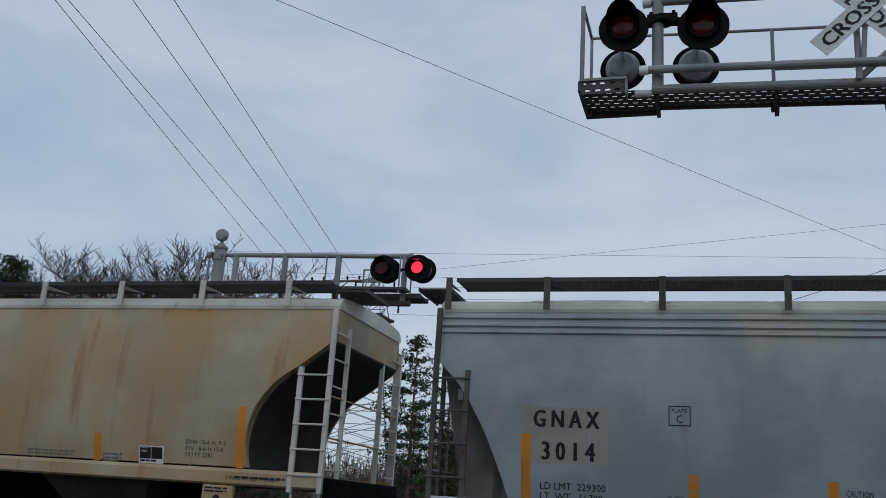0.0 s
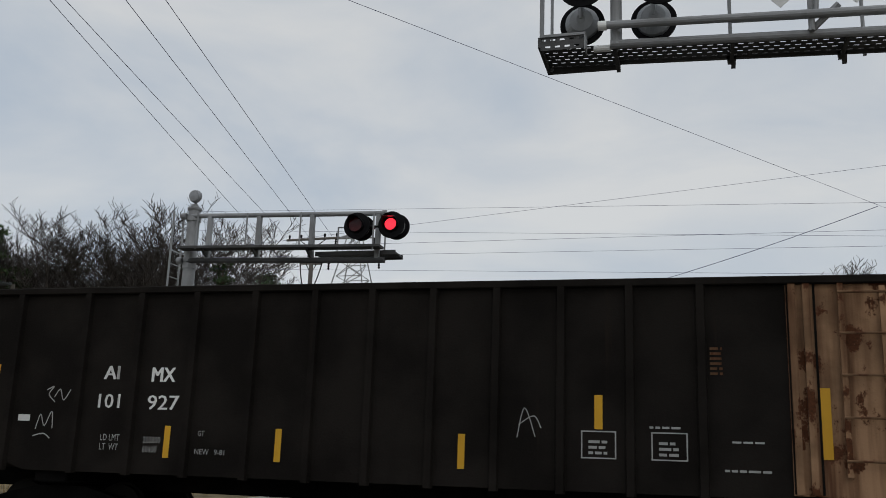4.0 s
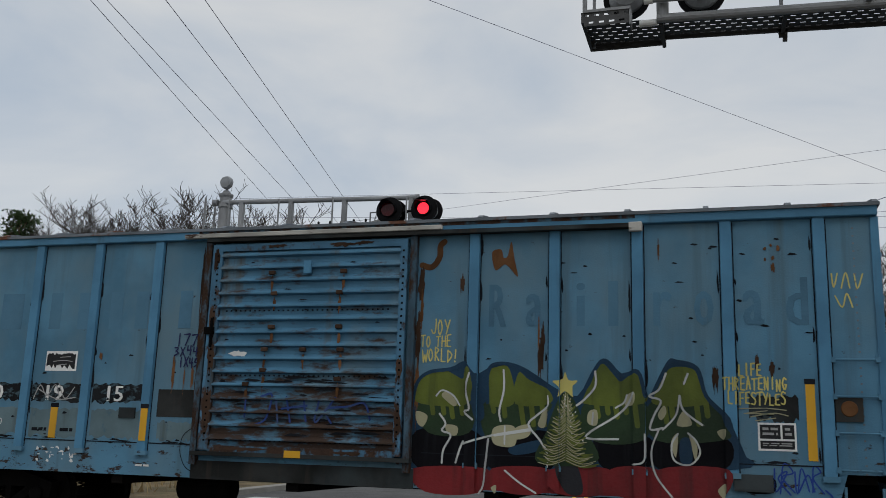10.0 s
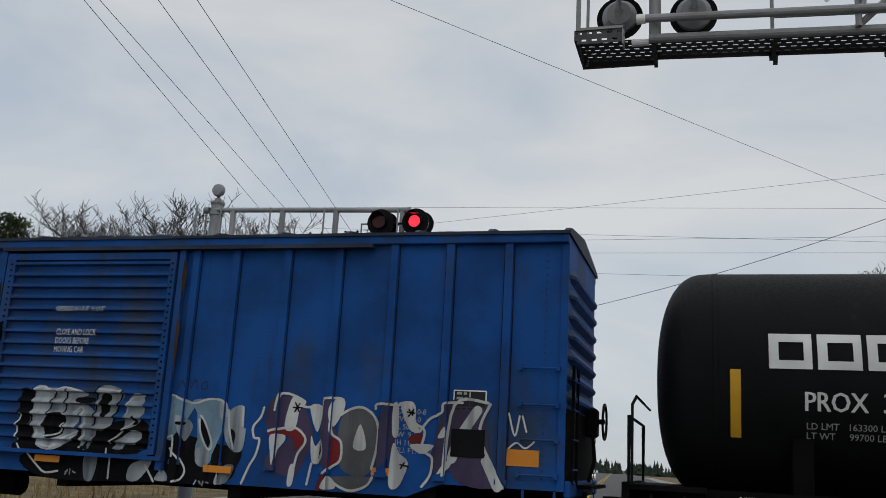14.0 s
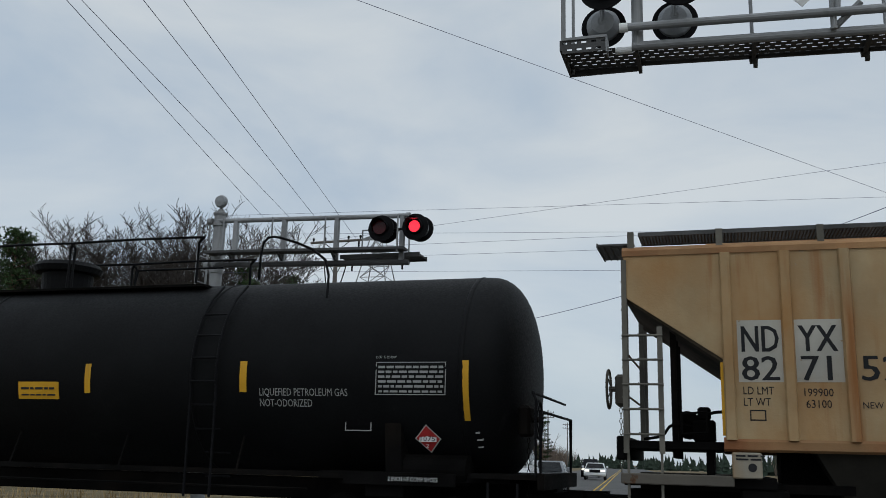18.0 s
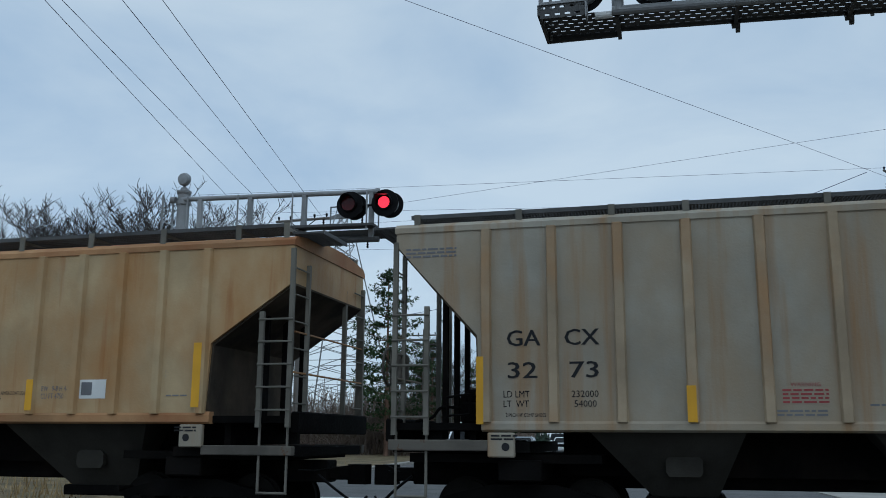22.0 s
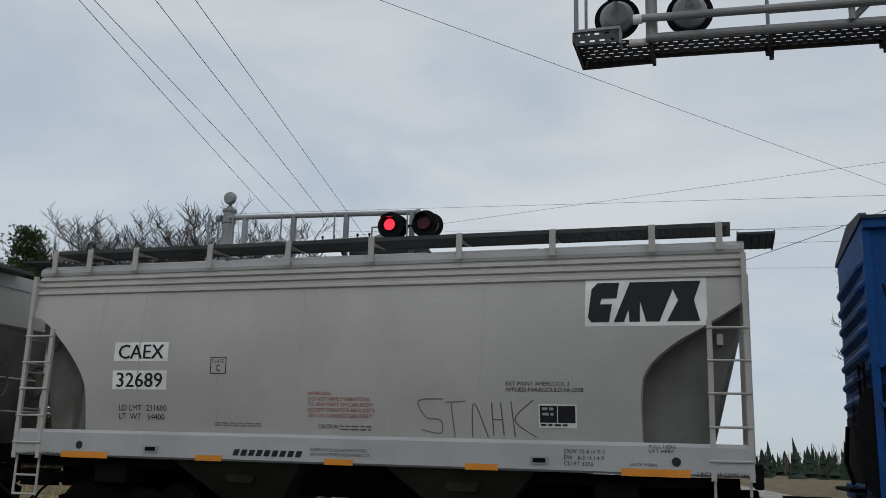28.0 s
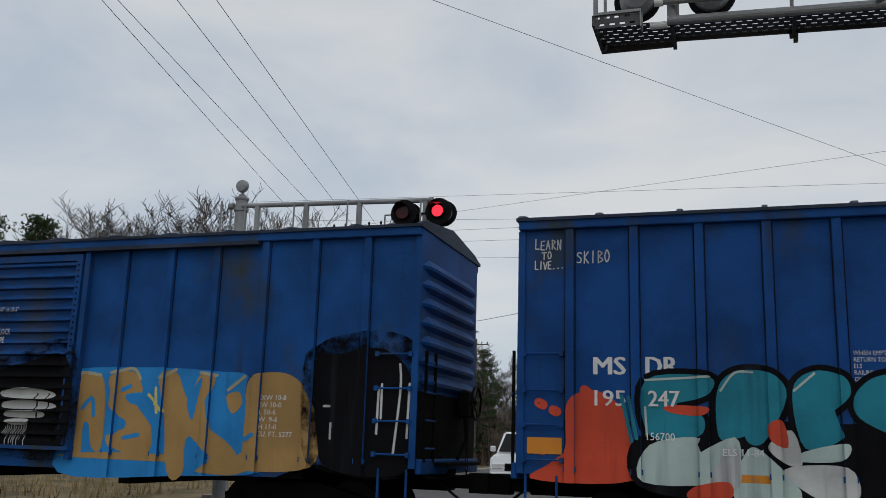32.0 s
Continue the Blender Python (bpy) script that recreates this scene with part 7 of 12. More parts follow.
# two more blue boxcars
c_sign = blue_boxcar(149.31, "blue boxcar with a part-open door and tan graffiti", P_BLUE2, P_BLUEDOOR, None, [x for x in D_RIBS if x != 9.72], 0.22, (5.86, 6.42))
c_teal = blue_boxcar(166.40, "bright blue boxcar with teal and coral graffiti", P_BLUE3, P_BLUEDOOR, ("195", "247"), D_RIBS)
flat(c_teal, "reflector", 0.14, 0.62, 1.33, 1.55, ORANGE, -1.5, 0.012)
flat(c_teal, "reflector", 2.83, 3.29, 1.05, 1.15, ORANGE, -1.5, 0.012)
lettering(c_teal, "158700\n67300", 1.80, 1.41, 0.35, 0.25, CHALK, -1.5)
lettering(c_sign, "EXW 10-8\nEW 10-0\nIL 50-6\nIW  9-6\nIH 11-0\nCU. FT. 5277", 13.05, 1.45, 0.60, 0.62, CHALK, -1.512)

# ---- ground, road and track ----
ROAD_DIR = Vector((-0.098, 0.9952, 0.0))
ROAD_SIDE = Vector((0.9952, 0.098, 0.0))
ROAD_0 = Vector((-2.9, 0.0, 0.0))


def along(s, off, z=0.0):
    p = ROAD_0 + ROAD_DIR * s + ROAD_SIDE * off
    return (p.x, p.y, z)


FIELD = material("dry_winter_grass", (0.145, 0.108, 0.058), 0.95, tone=0.35, grain=60, bump=0.6, stain=0.5, stain_rgb=(0.10, 0.085, 0.04))
ASPHALT = material("worn_grey_asphalt", (0.095, 0.093, 0.09), 0.9, tone=0.15, grain=90, bump=0.35, streak=0.0, stain=0.3, stain_rgb=(0.10, 0.10, 0.10))
CONCRETE = material("pale_concrete", (0.28, 0.265, 0.235), 0.85, tone=0.12, grain=40, bump=0.2)
GRAVEL = material("grey_ballast", (0.05, 0.046, 0.042), 0.95, tone=0.3, grain=25, bump=0.9)
TIMBER = material("creosoted_tie_wood", (0.06, 0.045, 0.035), 0.85, tone=0.3)
ROAD_YELLOW = material("road_yellow_paint", (0.55, 0.36, 0.04), 0.8, tone=0.15, rust=0.2, rust_rgb=(0.12, 0.11, 0.1))
ROAD_WHITE = material("road_white_paint", (0.55, 0.55, 0.53), 0.8, tone=0.1)
WOOD_GREY = material("weathered_pole_wood", (0.125, 0.115, 0.105), 0.9, tone=0.25, streak=0.5, streak_rgb=(0.09, 0.07, 0.05))
WIRE = material("wire_steel", (0.10, 0.10, 0.19), 0.6, bump=0)


def setting(name, bm, mat, label=""):
    o = part(name, bm, mat, None)
    return tagged(o, label or name.replace("_", " "), kind="structure")


g = bmesh.new()
n = 40
for i in range(n + 1):
    for j in range(n + 1):
        u, v = (i / n * 2 - 1), (j / n * 2 - 1)
        x, y = 2600 * u * abs(u) ** 1.6, 2600 * v * abs(v) ** 1.6
        z = -0.12 - 0.25 * (abs(y) < 9 and abs(x) > 11) + 0.1 * noise.noise((x * 0.05, y * 0.05, 1))
        g.verts.new((x, y, z))
g.verts.ensure_lookup_table()
for i in range(n):
    for j in range(n):
        a = i * (n + 1) + j
        g.faces.new((g.verts[a], g.verts[a + n + 1], g.verts[a + n + 2], g.verts[a + 1]))
setting("ground", g, FIELD, "flat field of dry brown winter grass")


def slab(s0, s1, o0, o1, z0, z1):
    bm = bmesh.new()
    vs = [bm.verts.new(along(s, o, z)) for s in (s0, s1) for o in (o0, o1) for z in (z0, z1)]
    for q in ((0, 1, 3, 2), (4, 6, 7, 5), (0, 4, 5, 1), (2, 3, 7, 6), (0, 2, 6, 4), (1, 5, 7, 3)):
        bm.faces.new([vs[i] for i in q])
    return bm


setting("road", slab(-60, 900, -8.2, 7.4, -0.3, 0.0), ASPHALT, "worn grey asphalt road over the crossing")
setting("kerb", slab(6, 60, -8.6, -8.2, -0.3, 0.13), CONCRETE, "pale concrete kerb beside the road")
setting("verge", slab(4, 200, 7.4, 9.5, -0.3, 0.03), CONCRETE, "pale concrete verge beside the road")
for o in (-0.22, 0.12):
    setting("centre_line", slab(6, 500, o, o + 0.1, 0.0, 0.006), ROAD_YELLOW, "double yellow centre line")
setting("stop_line", slab(7.2, 7.8, -7.6, -0.5, 0.0, 0.006), ROAD_WHITE)
tb = prism(bmesh.new(), [(-2.4, -0.35), (-1.6, -0.12), (1.6, -0.12), (2.4, -0.35)], "x", -400, 400)
setting("track_bed", tb, GRAVEL, "grey stone ballast bed")
for yy in (-0.755, 0.755):
    pr = [(yy - 0.07, -0.15), (yy + 0.07, -0.15), (yy + 0.07, -0.13), (yy + 0.012, -0.10), (yy + 0.012, -0.04), (yy + 0.036, -0.025), (yy + 0.036, 0.0), (yy - 0.036, 0.0), (yy - 0.036, -0.025), (yy - 0.012, -0.04), (yy - 0.012, -0.10), (yy - 0.07, -0.13)]
    setting("rail", prism(bmesh.new(), pr, "x", -400, 400), TREAD_STEEL, "worn steel rail")
ties = bmesh.new()
for i in range(-110, 110):
    box(ties, i * 0.55 - 0.11, i * 0.55 + 0.11, -1.3, 1.3, -0.24, -0.115)
tagged(part("crossties", ties, TIMBER, None), "row of dark creosoted wooden ties", "ties", kind="stuff")
for a, b in ((-1.4, -0.82), (-0.66, 0.66), (0.82, 1.4)):
    setting("crossing_panel", boxed(-11.5, 5.5, a, b, -0.2, -0.004, 0.01), CONCRETE, "concrete panel between the rails")

# dry grass beside the track, leaning blades
rnd = random.Random(5)
vs, fs = [], []
for i in range(9000):
    x, y = rnd.uniform(-60, -14), rnd.uniform(5.5, 38)
    if x > -15.5 - 0.1 * y:
        continue
    h, a, w = rnd.uniform(0.12, 0.5), rnd.uniform(0, 6.28), rnd.uniform(0.015, 0.04)
    lx, ly = rnd.uniform(-0.15, 0.15), rnd.uniform(-0.15, 0.15)
    k = len(vs)
    vs += [(x - w * math.cos(a), y - w * math.sin(a), -0.3), (x + w * math.cos(a), y + w * math.sin(a), -0.3), (x + lx, y + ly, -0.25 + h)]
    fs.append((k, k + 1, k + 2))
me = bpy.data.meshes.new("dry_grass")
me.from_pydata(vs, [], fs)
me.materials.append(material("dry_grass_blades", (0.30, 0.22, 0.11), 0.9, tone=0.3))
tagged(new("dry_grass", me), "tufts of tall dry tan grass", "grass", kind="stuff")


# ---- crossing signals ----
def flasher(thing, x, y, z, faces, lens, r=0.30):
    """A round black backboard with a hooded lamp; faces is the way that it looks along y."""
    bb = part("backboard", lathe(bmesh.new(), [(-0.012, r), (0.012, r)], "y", 32, (x, y, z)), BLACK_PAINT, thing, "round black backboard")
    hb = lathe(bmesh.new(), [(0, 0.155), (faces * 0.05, 0.16), (faces * 0.06, 0.155)], "y", 24, (x, y + faces * 0.012, z))
    part("lens_rim", hb, BLACK_PAINT, bb)
    hood = bmesh.new()
    ring = []
    for a in np.linspace(-0.35, math.pi + 0.35, 19):
        u, v = math.cos(a), math.sin(a)
        d = 0.30 * (0.35 + 0.65 * max(0.0, v))
        ring.append([hood.verts.new((x + u * q, y + faces * dd, z + v * q)) for q, dd in ((0.17, 0.012), (0.175, d + 0.02), (0.185, d + 0.02), (0.18, 0.012))])
    for A, B in zip(ring, ring[1:]):
        for i in range(4):
            hood.faces.new((A[i], A[(i + 1) % 4], B[(i + 1) % 4], B[i]))
    part("hood", hood, BLACK_PAINT, bb)
    ln = part("lens", lathe(bmesh.new(), [(faces * 0.062, 0.145), (faces * 0.085, 0.11), (faces * 0.095, 0.02)], "y", 24, (x, y, z)), lens, bb, smooth=True)
    back = lathe(bmesh.new(), [(-faces * 0.012, 0.19), (-faces * 0.06, 0.185), (-faces * 0.13, 0.13), (-faces * 0.16, 0.05)], "y", 24, (x, y, z))
    rod(back, (x, y - faces * 0.14, z), (x, y - faces * 0.14, z + 0.24), 0.03, 8)
    part("lamp_back", back, ALU, bb, "domed silver lamp housing")
    return bb


SHUTTERS = []


def shutter(bb, x, y, z, first):
    """An added dark disc that covers the glowing lens so its lamp looks unlit; it swings up under the hood when the
    lamp is lit; first: the lamp that is lit at the start.
    """
    bm = lathe(bmesh.new(), [(-0.006, 0.150), (0.006, 0.150)], "y", 24, (0, 0, -0.150))
    s = part("shutter", bm, RED_LENS, bb, "added dark red disc that covers the lit lens")
    s.matrix_basis = pose(x, y - 0.105, z + 0.148)
    SHUTTERS.append((s, (x, y - 0.105, z + 0.148), first))


def grate_panel(x0, x1, y0, y1, z):
    bm = bmesh.new()
    box(bm, x0, x1, y0, y0 + 0.03, z - 0.05, z + 0.05)
    box(bm, x0, x1, y1 - 0.03, y1, z - 0.05, z + 0.05)
    step, i = 0.06, 0
    x = x0
    while x < x1:
        box(bm, x, x + 0.022, y0 + 0.03, y1 - 0.03, z - 0.02, z + 0.02)
        x += step
    yy = y0 + 0.09
    while yy < y1 - 0.05:
        box(bm, x0, x1, yy, yy + 0.022, z - 0.015, z + 0.015)
        yy += 0.085
    return bm


def gantry(label, sgn, x_tip, x_mast, y0, z0):
    """A cantilever over the road: mast, two chords, posts, a grated walkway and its lamps."""
    thing = tagged(new("cantilever_signal"), label, "crossing signal", "cantilever signals over the road")
    z1 = z0 + 1.02
    part("mast", rod(bmesh.new(), (x_mast, y0, -0.1), (x_mast, y0, z1 + 0.18), 0.16, 28, 0.14), GALV, thing)
    base = boxed(x_mast - 0.32, x_mast + 0.32, y0 - 0.32, y0 + 0.32, -0.12, 0.04, 0.02)
    part("base_plate", base, GALV, thing)
    for z in (z0 - 0.16, z0 + 0.0, z1 - 0.04):
        part("mast_collar", lathe(bmesh.new(), [(z - 0.05, 0.17), (z + 0.05, 0.17)], "z", 24, (x_mast, y0, 0)), GALV, thing)
    return thing, z1


# far cantilever, for the traffic that comes the other way
FX, FT, FY, FZ = -11.22, -6.40, 4.5, 5.75
ft, fz1 = gantry("grey cantilever crossing signal beyond the track", 1, FT, FX, FY, FZ)


def fz(x):
    """The arm droops a little towards its tip."""
    return 6.79 - 0.022 * (x - FX)


part("top_chord", rod(bmesh.new(), (FX, FY - 0.1, fz(FX)), (FT - 0.02, FY - 0.1, fz(FT)), 0.056, 14), GALV, ft)
part("chord_cap", rod(bmesh.new(), (FT - 0.07, FY - 0.1, fz(FT)), (FT + 0.01, FY - 0.1, fz(FT)), 0.075, 14), GALV, ft)
part("chord_flange", rod(bmesh.new(), (FX - 0.26, FY - 0.1, fz(FX)), (FX - 0.14, FY - 0.1, fz(FX)), 0.08, 14), GALV, ft)
part("chord_flange", rod(bmesh.new(), (FX - 0.26, FY - 0.1, FZ - 0.03), (FX - 0.14, FY - 0.1, FZ - 0.03), 0.085, 14), GALV, ft)
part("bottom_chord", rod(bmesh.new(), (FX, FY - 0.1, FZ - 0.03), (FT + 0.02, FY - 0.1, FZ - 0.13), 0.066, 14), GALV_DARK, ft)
for x in (-10.72, -9.46, -8.14):
    part("post", boxed(x - 0.05, x + 0.05, FY - 0.15, FY - 0.05, FZ - 0.02, fz(x)), GALV, ft)
    part("rail_stanchion", rod(bmesh.new(), (x - 0.15, FY - 0.42, FZ + 0.16), (x - 0.15, FY - 0.42, fz(x) - 0.03), 0.02, 8), GALV, ft)
    zb = FZ + 0.20 - 0.018 * (x - FX)
    part("walkway_bracket", prism(bmesh.new(), [(FY - 0.44, zb), (FY - 0.1, zb - 0.20), (FY - 0.1, zb - 0.12), (FY - 0.40, zb + 0.02)], "x", x - 0.02, x + 0.02), GALV_DARK, ft)
part("rail_stanchion", rod(bmesh.new(), (FT - 0.16, FY - 0.42, FZ + 0.05), (FT - 0.16, FY - 0.42, fz(FT) - 0.05), 0.02, 8), GALV, ft)
part("post", boxed(FT - 0.21, FT - 0.11, FY - 0.15, FY - 0.05, FZ - 0.12, fz(FT) + 0.04), GALV, ft)
plank = prism(bmesh.new(), [(FX - 0.1, FZ + 0.19), (FT, FZ + 0.10), (FT, FZ + 0.155), (FX - 0.1, FZ + 0.245)], "y", FY - 0.46, FY - 0.14)
part("walkway", plank, GALV_DARK, ft, "narrow steel walkway plank")
part("end_platform", grate_panel(-8.05, -6.16, FY - 0.05, FY + 0.52, FZ + 0.06), GALV_DARK, ft, "grated steel end platform")
hr = bmesh.new()
tube(hr, [(-7.75, FY + 0.5, FZ), (-7.75, FY + 0.5, FZ + 0.80), (-6.6, FY + 0.5, FZ + 0.80), (-6.6, FY + 0.5, FZ)], 0.018, 6)
part("handrail", hr, GALV, ft)
part("lamp_bracket", rod(bmesh.new(), (-7.05, FY - 0.12, 6.37), (-6.15, FY - 0.12, 6.37), 0.04, 8), BLACK_PAINT, ft)
flash_a = flasher(ft, -7.00, FY - 0.28, 6.37, -1, RED_LIT)
shutter(flash_a, -7.00, FY - 0.28, 6.37, False)
flash_b = flasher(ft, -6.20, FY - 0.28, 6.37, -1, RED_LIT)
shutter(flash_b, -6.20, FY - 0.28, 6.37, True)
flasher(ft, -6.97, FY - 0.02, 6.38, 1, RED_LENS, 0.29)
flasher(ft, -6.15, FY - 0.02, 6.38, 1, RED_LENS, 0.29)
bl = lathe(bmesh.new(), [(6.93, 0.15), (6.97, 0.17), (7.01, 0.17), (7.03, 0.10), (7.10, 0.07)], "z", 20, (FX, FY, 0))
part("mast_cap", bl, GALV, ft)
part("bell", lathe(bmesh.new(), [(-0.10, 0.03), (-0.085, 0.13), (-0.03, 0.155), (0.03, 0.155), (0.09, 0.10), (0.12, 0.03)], "y", 22, (FX + 0.02, FY - 0.05, 7.285)), ALU, ft, "round silver warning bell")
part("bell_post", rod(bmesh.new(), (FX, FY, 7.05), (FX + 0.02, FY, 7.28), 0.035, 8), GALV, ft)
lad = bmesh.new()
for dy in (-0.22, 0.22):
    box(lad, FX - 0.42, FX - 0.38, FY + dy - 0.015, FY + dy + 0.015, 0.8, 6.9)
lp = part("mast_ladder", lad, GALV, ft)
for i in range(19):
    part("rung", rod(bmesh.new(), (FX - 0.4, FY - 0.22, 1.0 + i * 0.31), (FX - 0.4, FY + 0.22, 1.0 + i * 0.31), 0.014, 6), GALV, lp)

# near cantilever, with its mast beyond the road's edge
NX, NT, NY, NZ = 7.6, -1.38, -4.45, 5.80
nt_, nz1 = gantry("grey cantilever crossing signal over the near lane", -1, NT, NX, NY, NZ)


def nz(z, x):
    """The arm droops a little towards its mast."""
    return z - 0.033 * (x + 0.6)


def slotted(x0, x1, y0, y1, z, upright=False):
    """A pressed steel plank with staggered oblong slots."""
    bm, rows, pitch = bmesh.new(), max(2, round((y1 - y0) / 0.085)), 0.105
    d = (y1 - y0) / rows

    def add(a, b, c, e):
        for q in ((a, b, c, e),):
            za, zb = nz(z, q[0]), nz(z, q[1])
            if upright:
                pts = [(q[0], z, q[2]), (q[1], z, q[2]), (q[1], z, q[3]), (q[0], z, q[3])]
                off = Vector((0, 0.006, 0))
            else:
                pts = [(q[0], q[2], za), (q[1], q[2], zb), (q[1], q[3], zb), (q[0], q[3], za)]
                off = Vector((0, 0, 0.006))
            lo = [bm.verts.new(p) for p in pts]
            hi = [bm.verts.new(Vector(p) + off) for p in pts]
            bm.faces.new(lo), bm.faces.new(hi[::-1])
            for i in range(4):
                bm.faces.new((lo[i], hi[i], hi[(i + 1) % 4], lo[(i + 1) % 4]))

    for r in range(rows + 1):
        c = y0 + r * d
        for k in range(int((x1 - x0) / 1.0) + 1):
            add(x0 + k, min(x0 + k + 1.0, x1), max(y0, c - d * 0.36), min(y1, c + d * 0.36))
    for r in range(rows):
        x = x0 + (pitch / 2 if r % 2 else 0)
        while x < x1 - 0.03:
            add(x, x + 0.05, y0 + r * d + d * 0.36, y0 + (r + 1) * d - d * 0.36)
            x += pitch
    bmesh.ops.recalc_face_normals(bm, faces=bm.faces[:])
    return bm


def bar(name, x0, x1, y, z, r, n=12):
    return part(name, rod(bmesh.new(), (x0, y, nz(z, x0)), (x1, y, nz(z, x1)), r, n), GALV, nt_)


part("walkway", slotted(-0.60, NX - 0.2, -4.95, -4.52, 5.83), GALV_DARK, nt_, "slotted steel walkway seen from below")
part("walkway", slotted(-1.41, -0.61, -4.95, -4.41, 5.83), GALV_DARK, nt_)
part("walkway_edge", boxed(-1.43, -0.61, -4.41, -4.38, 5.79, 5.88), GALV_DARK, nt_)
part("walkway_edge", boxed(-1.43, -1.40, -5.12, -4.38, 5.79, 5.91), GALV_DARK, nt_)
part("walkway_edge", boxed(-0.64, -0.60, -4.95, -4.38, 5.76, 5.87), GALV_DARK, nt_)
part("kick_plate", slotted(-1.40, -0.93, 5.75, 5.91, -5.12, True), GALV_DARK, nt_)
part("kick_plate_edge", boxed(-0.93, -0.915, -5.13, -4.95, 5.73, 5.93), GALV, nt_)
part("kick_plate_edge", boxed(-1.41, -0.915, -5.135, -5.09, 5.90, 5.93), GALV, nt_)
part("walkway_edge", prism(bmesh.new(), [(-0.60, nz(5.83, -0.6) - 0.03), (NX - 0.2, nz(5.83, NX - 0.2) - 0.03), (NX - 0.2, nz(5.83, NX - 0.2) + 0.03), (-0.60, nz(5.83, -0.6) + 0.03)], "y", -4.52, -4.495), GALV_DARK, nt_)
bar("bottom_chord", -0.66, NX, -5.0, 5.815, 0.048)
bar("front_chord", -0.70, NX, -5.12, 5.985, 0.044)
part("chord_cap", rod(bmesh.new(), (-0.78, -5.12, 5.985), (-0.69, -5.12, 5.985), 0.052, 14), WHITE_PLATE, nt_)
bar("top_chord", -0.69, NX, -5.0, 6.86, 0.05)
part("chord_cap", rod(bmesh.new(), (-0.76, -5.0, 6.86), (-0.67, -5.0, 6.86), 0.06, 14), WHITE_PLATE, nt_)
part("chord_sleeve", rod(bmesh.new(), (-0.84, -4.97, 5.79), (-0.66, -4.97, 5.79), 0.038, 12), WHITE_PLATE, nt_)
part("post", rod(bmesh.new(), (-0.60, -4.99, 5.80), (-0.60, -4.99, 7.05), 0.062, 16), GALV, nt_)
for x in (2.6, 4.7, 6.4):
    part("post", rod(bmesh.new(), (x, -5.0, nz(5.8, x)), (x, -5.0, nz(6.86, x)), 0.05, 12), GALV, nt_)
for x in (0.60, 1.72, 2.85, 3.95, 5.1):
    z = nz(5.83, x)
    part("walkway_clip", prism(bmesh.new(), [(x - 0.05, z + 0.03), (x + 0.05, z + 0.03), (x + 0.04, z - 0.13), (x - 0.005, z - 0.13), (x - 0.005, z - 0.08), (x - 0.04, z - 0.08)], "y", -4.52, -4.48), GALV_DARK, nt_)
    part("walkway_joist", boxed(x - 0.02, x + 0.02, -4.95, -4.47, z - 0.05, z - 0.005), GALV_DARK, nt_)
bar("handrail", -1.38, NX - 0.2, -4.45, 6.755, 0.018, 8)
bar("handrail", 0.60, NX - 0.2, -4.45, 6.27, 0.014, 8)
for x in (-0.62, 0.60, 1.95, 3.3, 4.6):
    part("handrail_post", rod(bmesh.new(), (x, -4.45, nz(5.8, x)), (x, -4.45, nz(6.755, x)), 0.02, 8), GALV, nt_)
part("end_frame", boxed(-1.43, -1.385, -5.02, -4.98, 5.80, 6.88), GALV, nt_)
part("end_frame", rod(bmesh.new(), (-1.40, -5.0, 6.85), (-1.38, -4.45, 6.77), 0.018, 8), GALV, nt_)
part("end_frame", rod(bmesh.new(), (-1.38, -4.45, 5.8), (-1.38, -4.45, 6.80), 0.018, 8), GALV, nt_)
part("cross_arm", rod(bmesh.new(), (-0.95, -4.97, 6.645), (-0.13, -4.97, 6.62), 0.036, 10), BLACK_PAINT, nt_)
cl = lathe(bmesh.new(), [(-0.045, 0.09), (-0.035, 0.11), (0.035, 0.11), (0.045, 0.09)], "z", 16, (-0.55, -4.99, 6.63))
for sx in (-1, 1):
    rod(cl, (-0.55 + sx * 0.12, -5.04, 6.55), (-0.55 + sx * 0.12, -5.04, 6.71), 0.02, 8)
    box(cl, -0.55 + sx * 0.10 - 0.06, -0.55 + sx * 0.10 + 0.06, -5.06, -4.94, 6.58, 6.68)
part("arm_clamp", cl, BLACK_PAINT, nt_)
flasher(nt_, -0.95, -5.15, 6.48, -1, RED_LENS, 0.265)
flasher(nt_, -0.125, -5.15, 6.43, -1, RED_LENS, 0.265)
flasher(nt_, -0.99, -4.75, 6.20, 1, RED_LENS, 0.25)
flasher(nt_, -0.21, -4.75, 6.17, 1, RED_LENS, 0.25)
# crossbuck: two boards crossed, with their words
cb = Vector((1.43, -5.17, 6.48))
SIGN = material("white_sign_sheet", (0.62, 0.62, 0.61), 0.5, bump=0.02, streak=0.2, streak_rgb=(0.45, 0.45, 0.44))
for k, (ang, word) in enumerate(((43, "CROSSING"), (-45, "RAILROAD"))):
    bm = boxed(-0.61, 0.61, -0.004, 0.004, -0.115, 0.115)
    o = part("crossbuck_board", bm, SIGN, nt_, "white crossbuck board with black capitals")
    o.matrix_basis = pose(cb.x, cb.y - 0.012 * (1 - k), cb.z, 0, -ang, 0)
    lettering(o, word, -0.54, -0.07, 1.08, 0.14, INK, y=-0.002, bold=0.008)
    part("sign_bolt", lathe(bmesh.new(), [(-0.012, 0.014), (0.0, 0.014)], "y", 10, (0.0, -0.006, 0.06)), ALU, o)
part("sign_strut", rod(bmesh.new(), (1.36, -5.08, 5.75), (1.36, -5.08, 6.9), 0.032, 8), GALV, nt_)
part("sign_strut", rod(bmesh.new(), (1.40, -5.12, 5.93), (1.45, -5.12, 6.5), 0.026, 8), GALV, nt_)
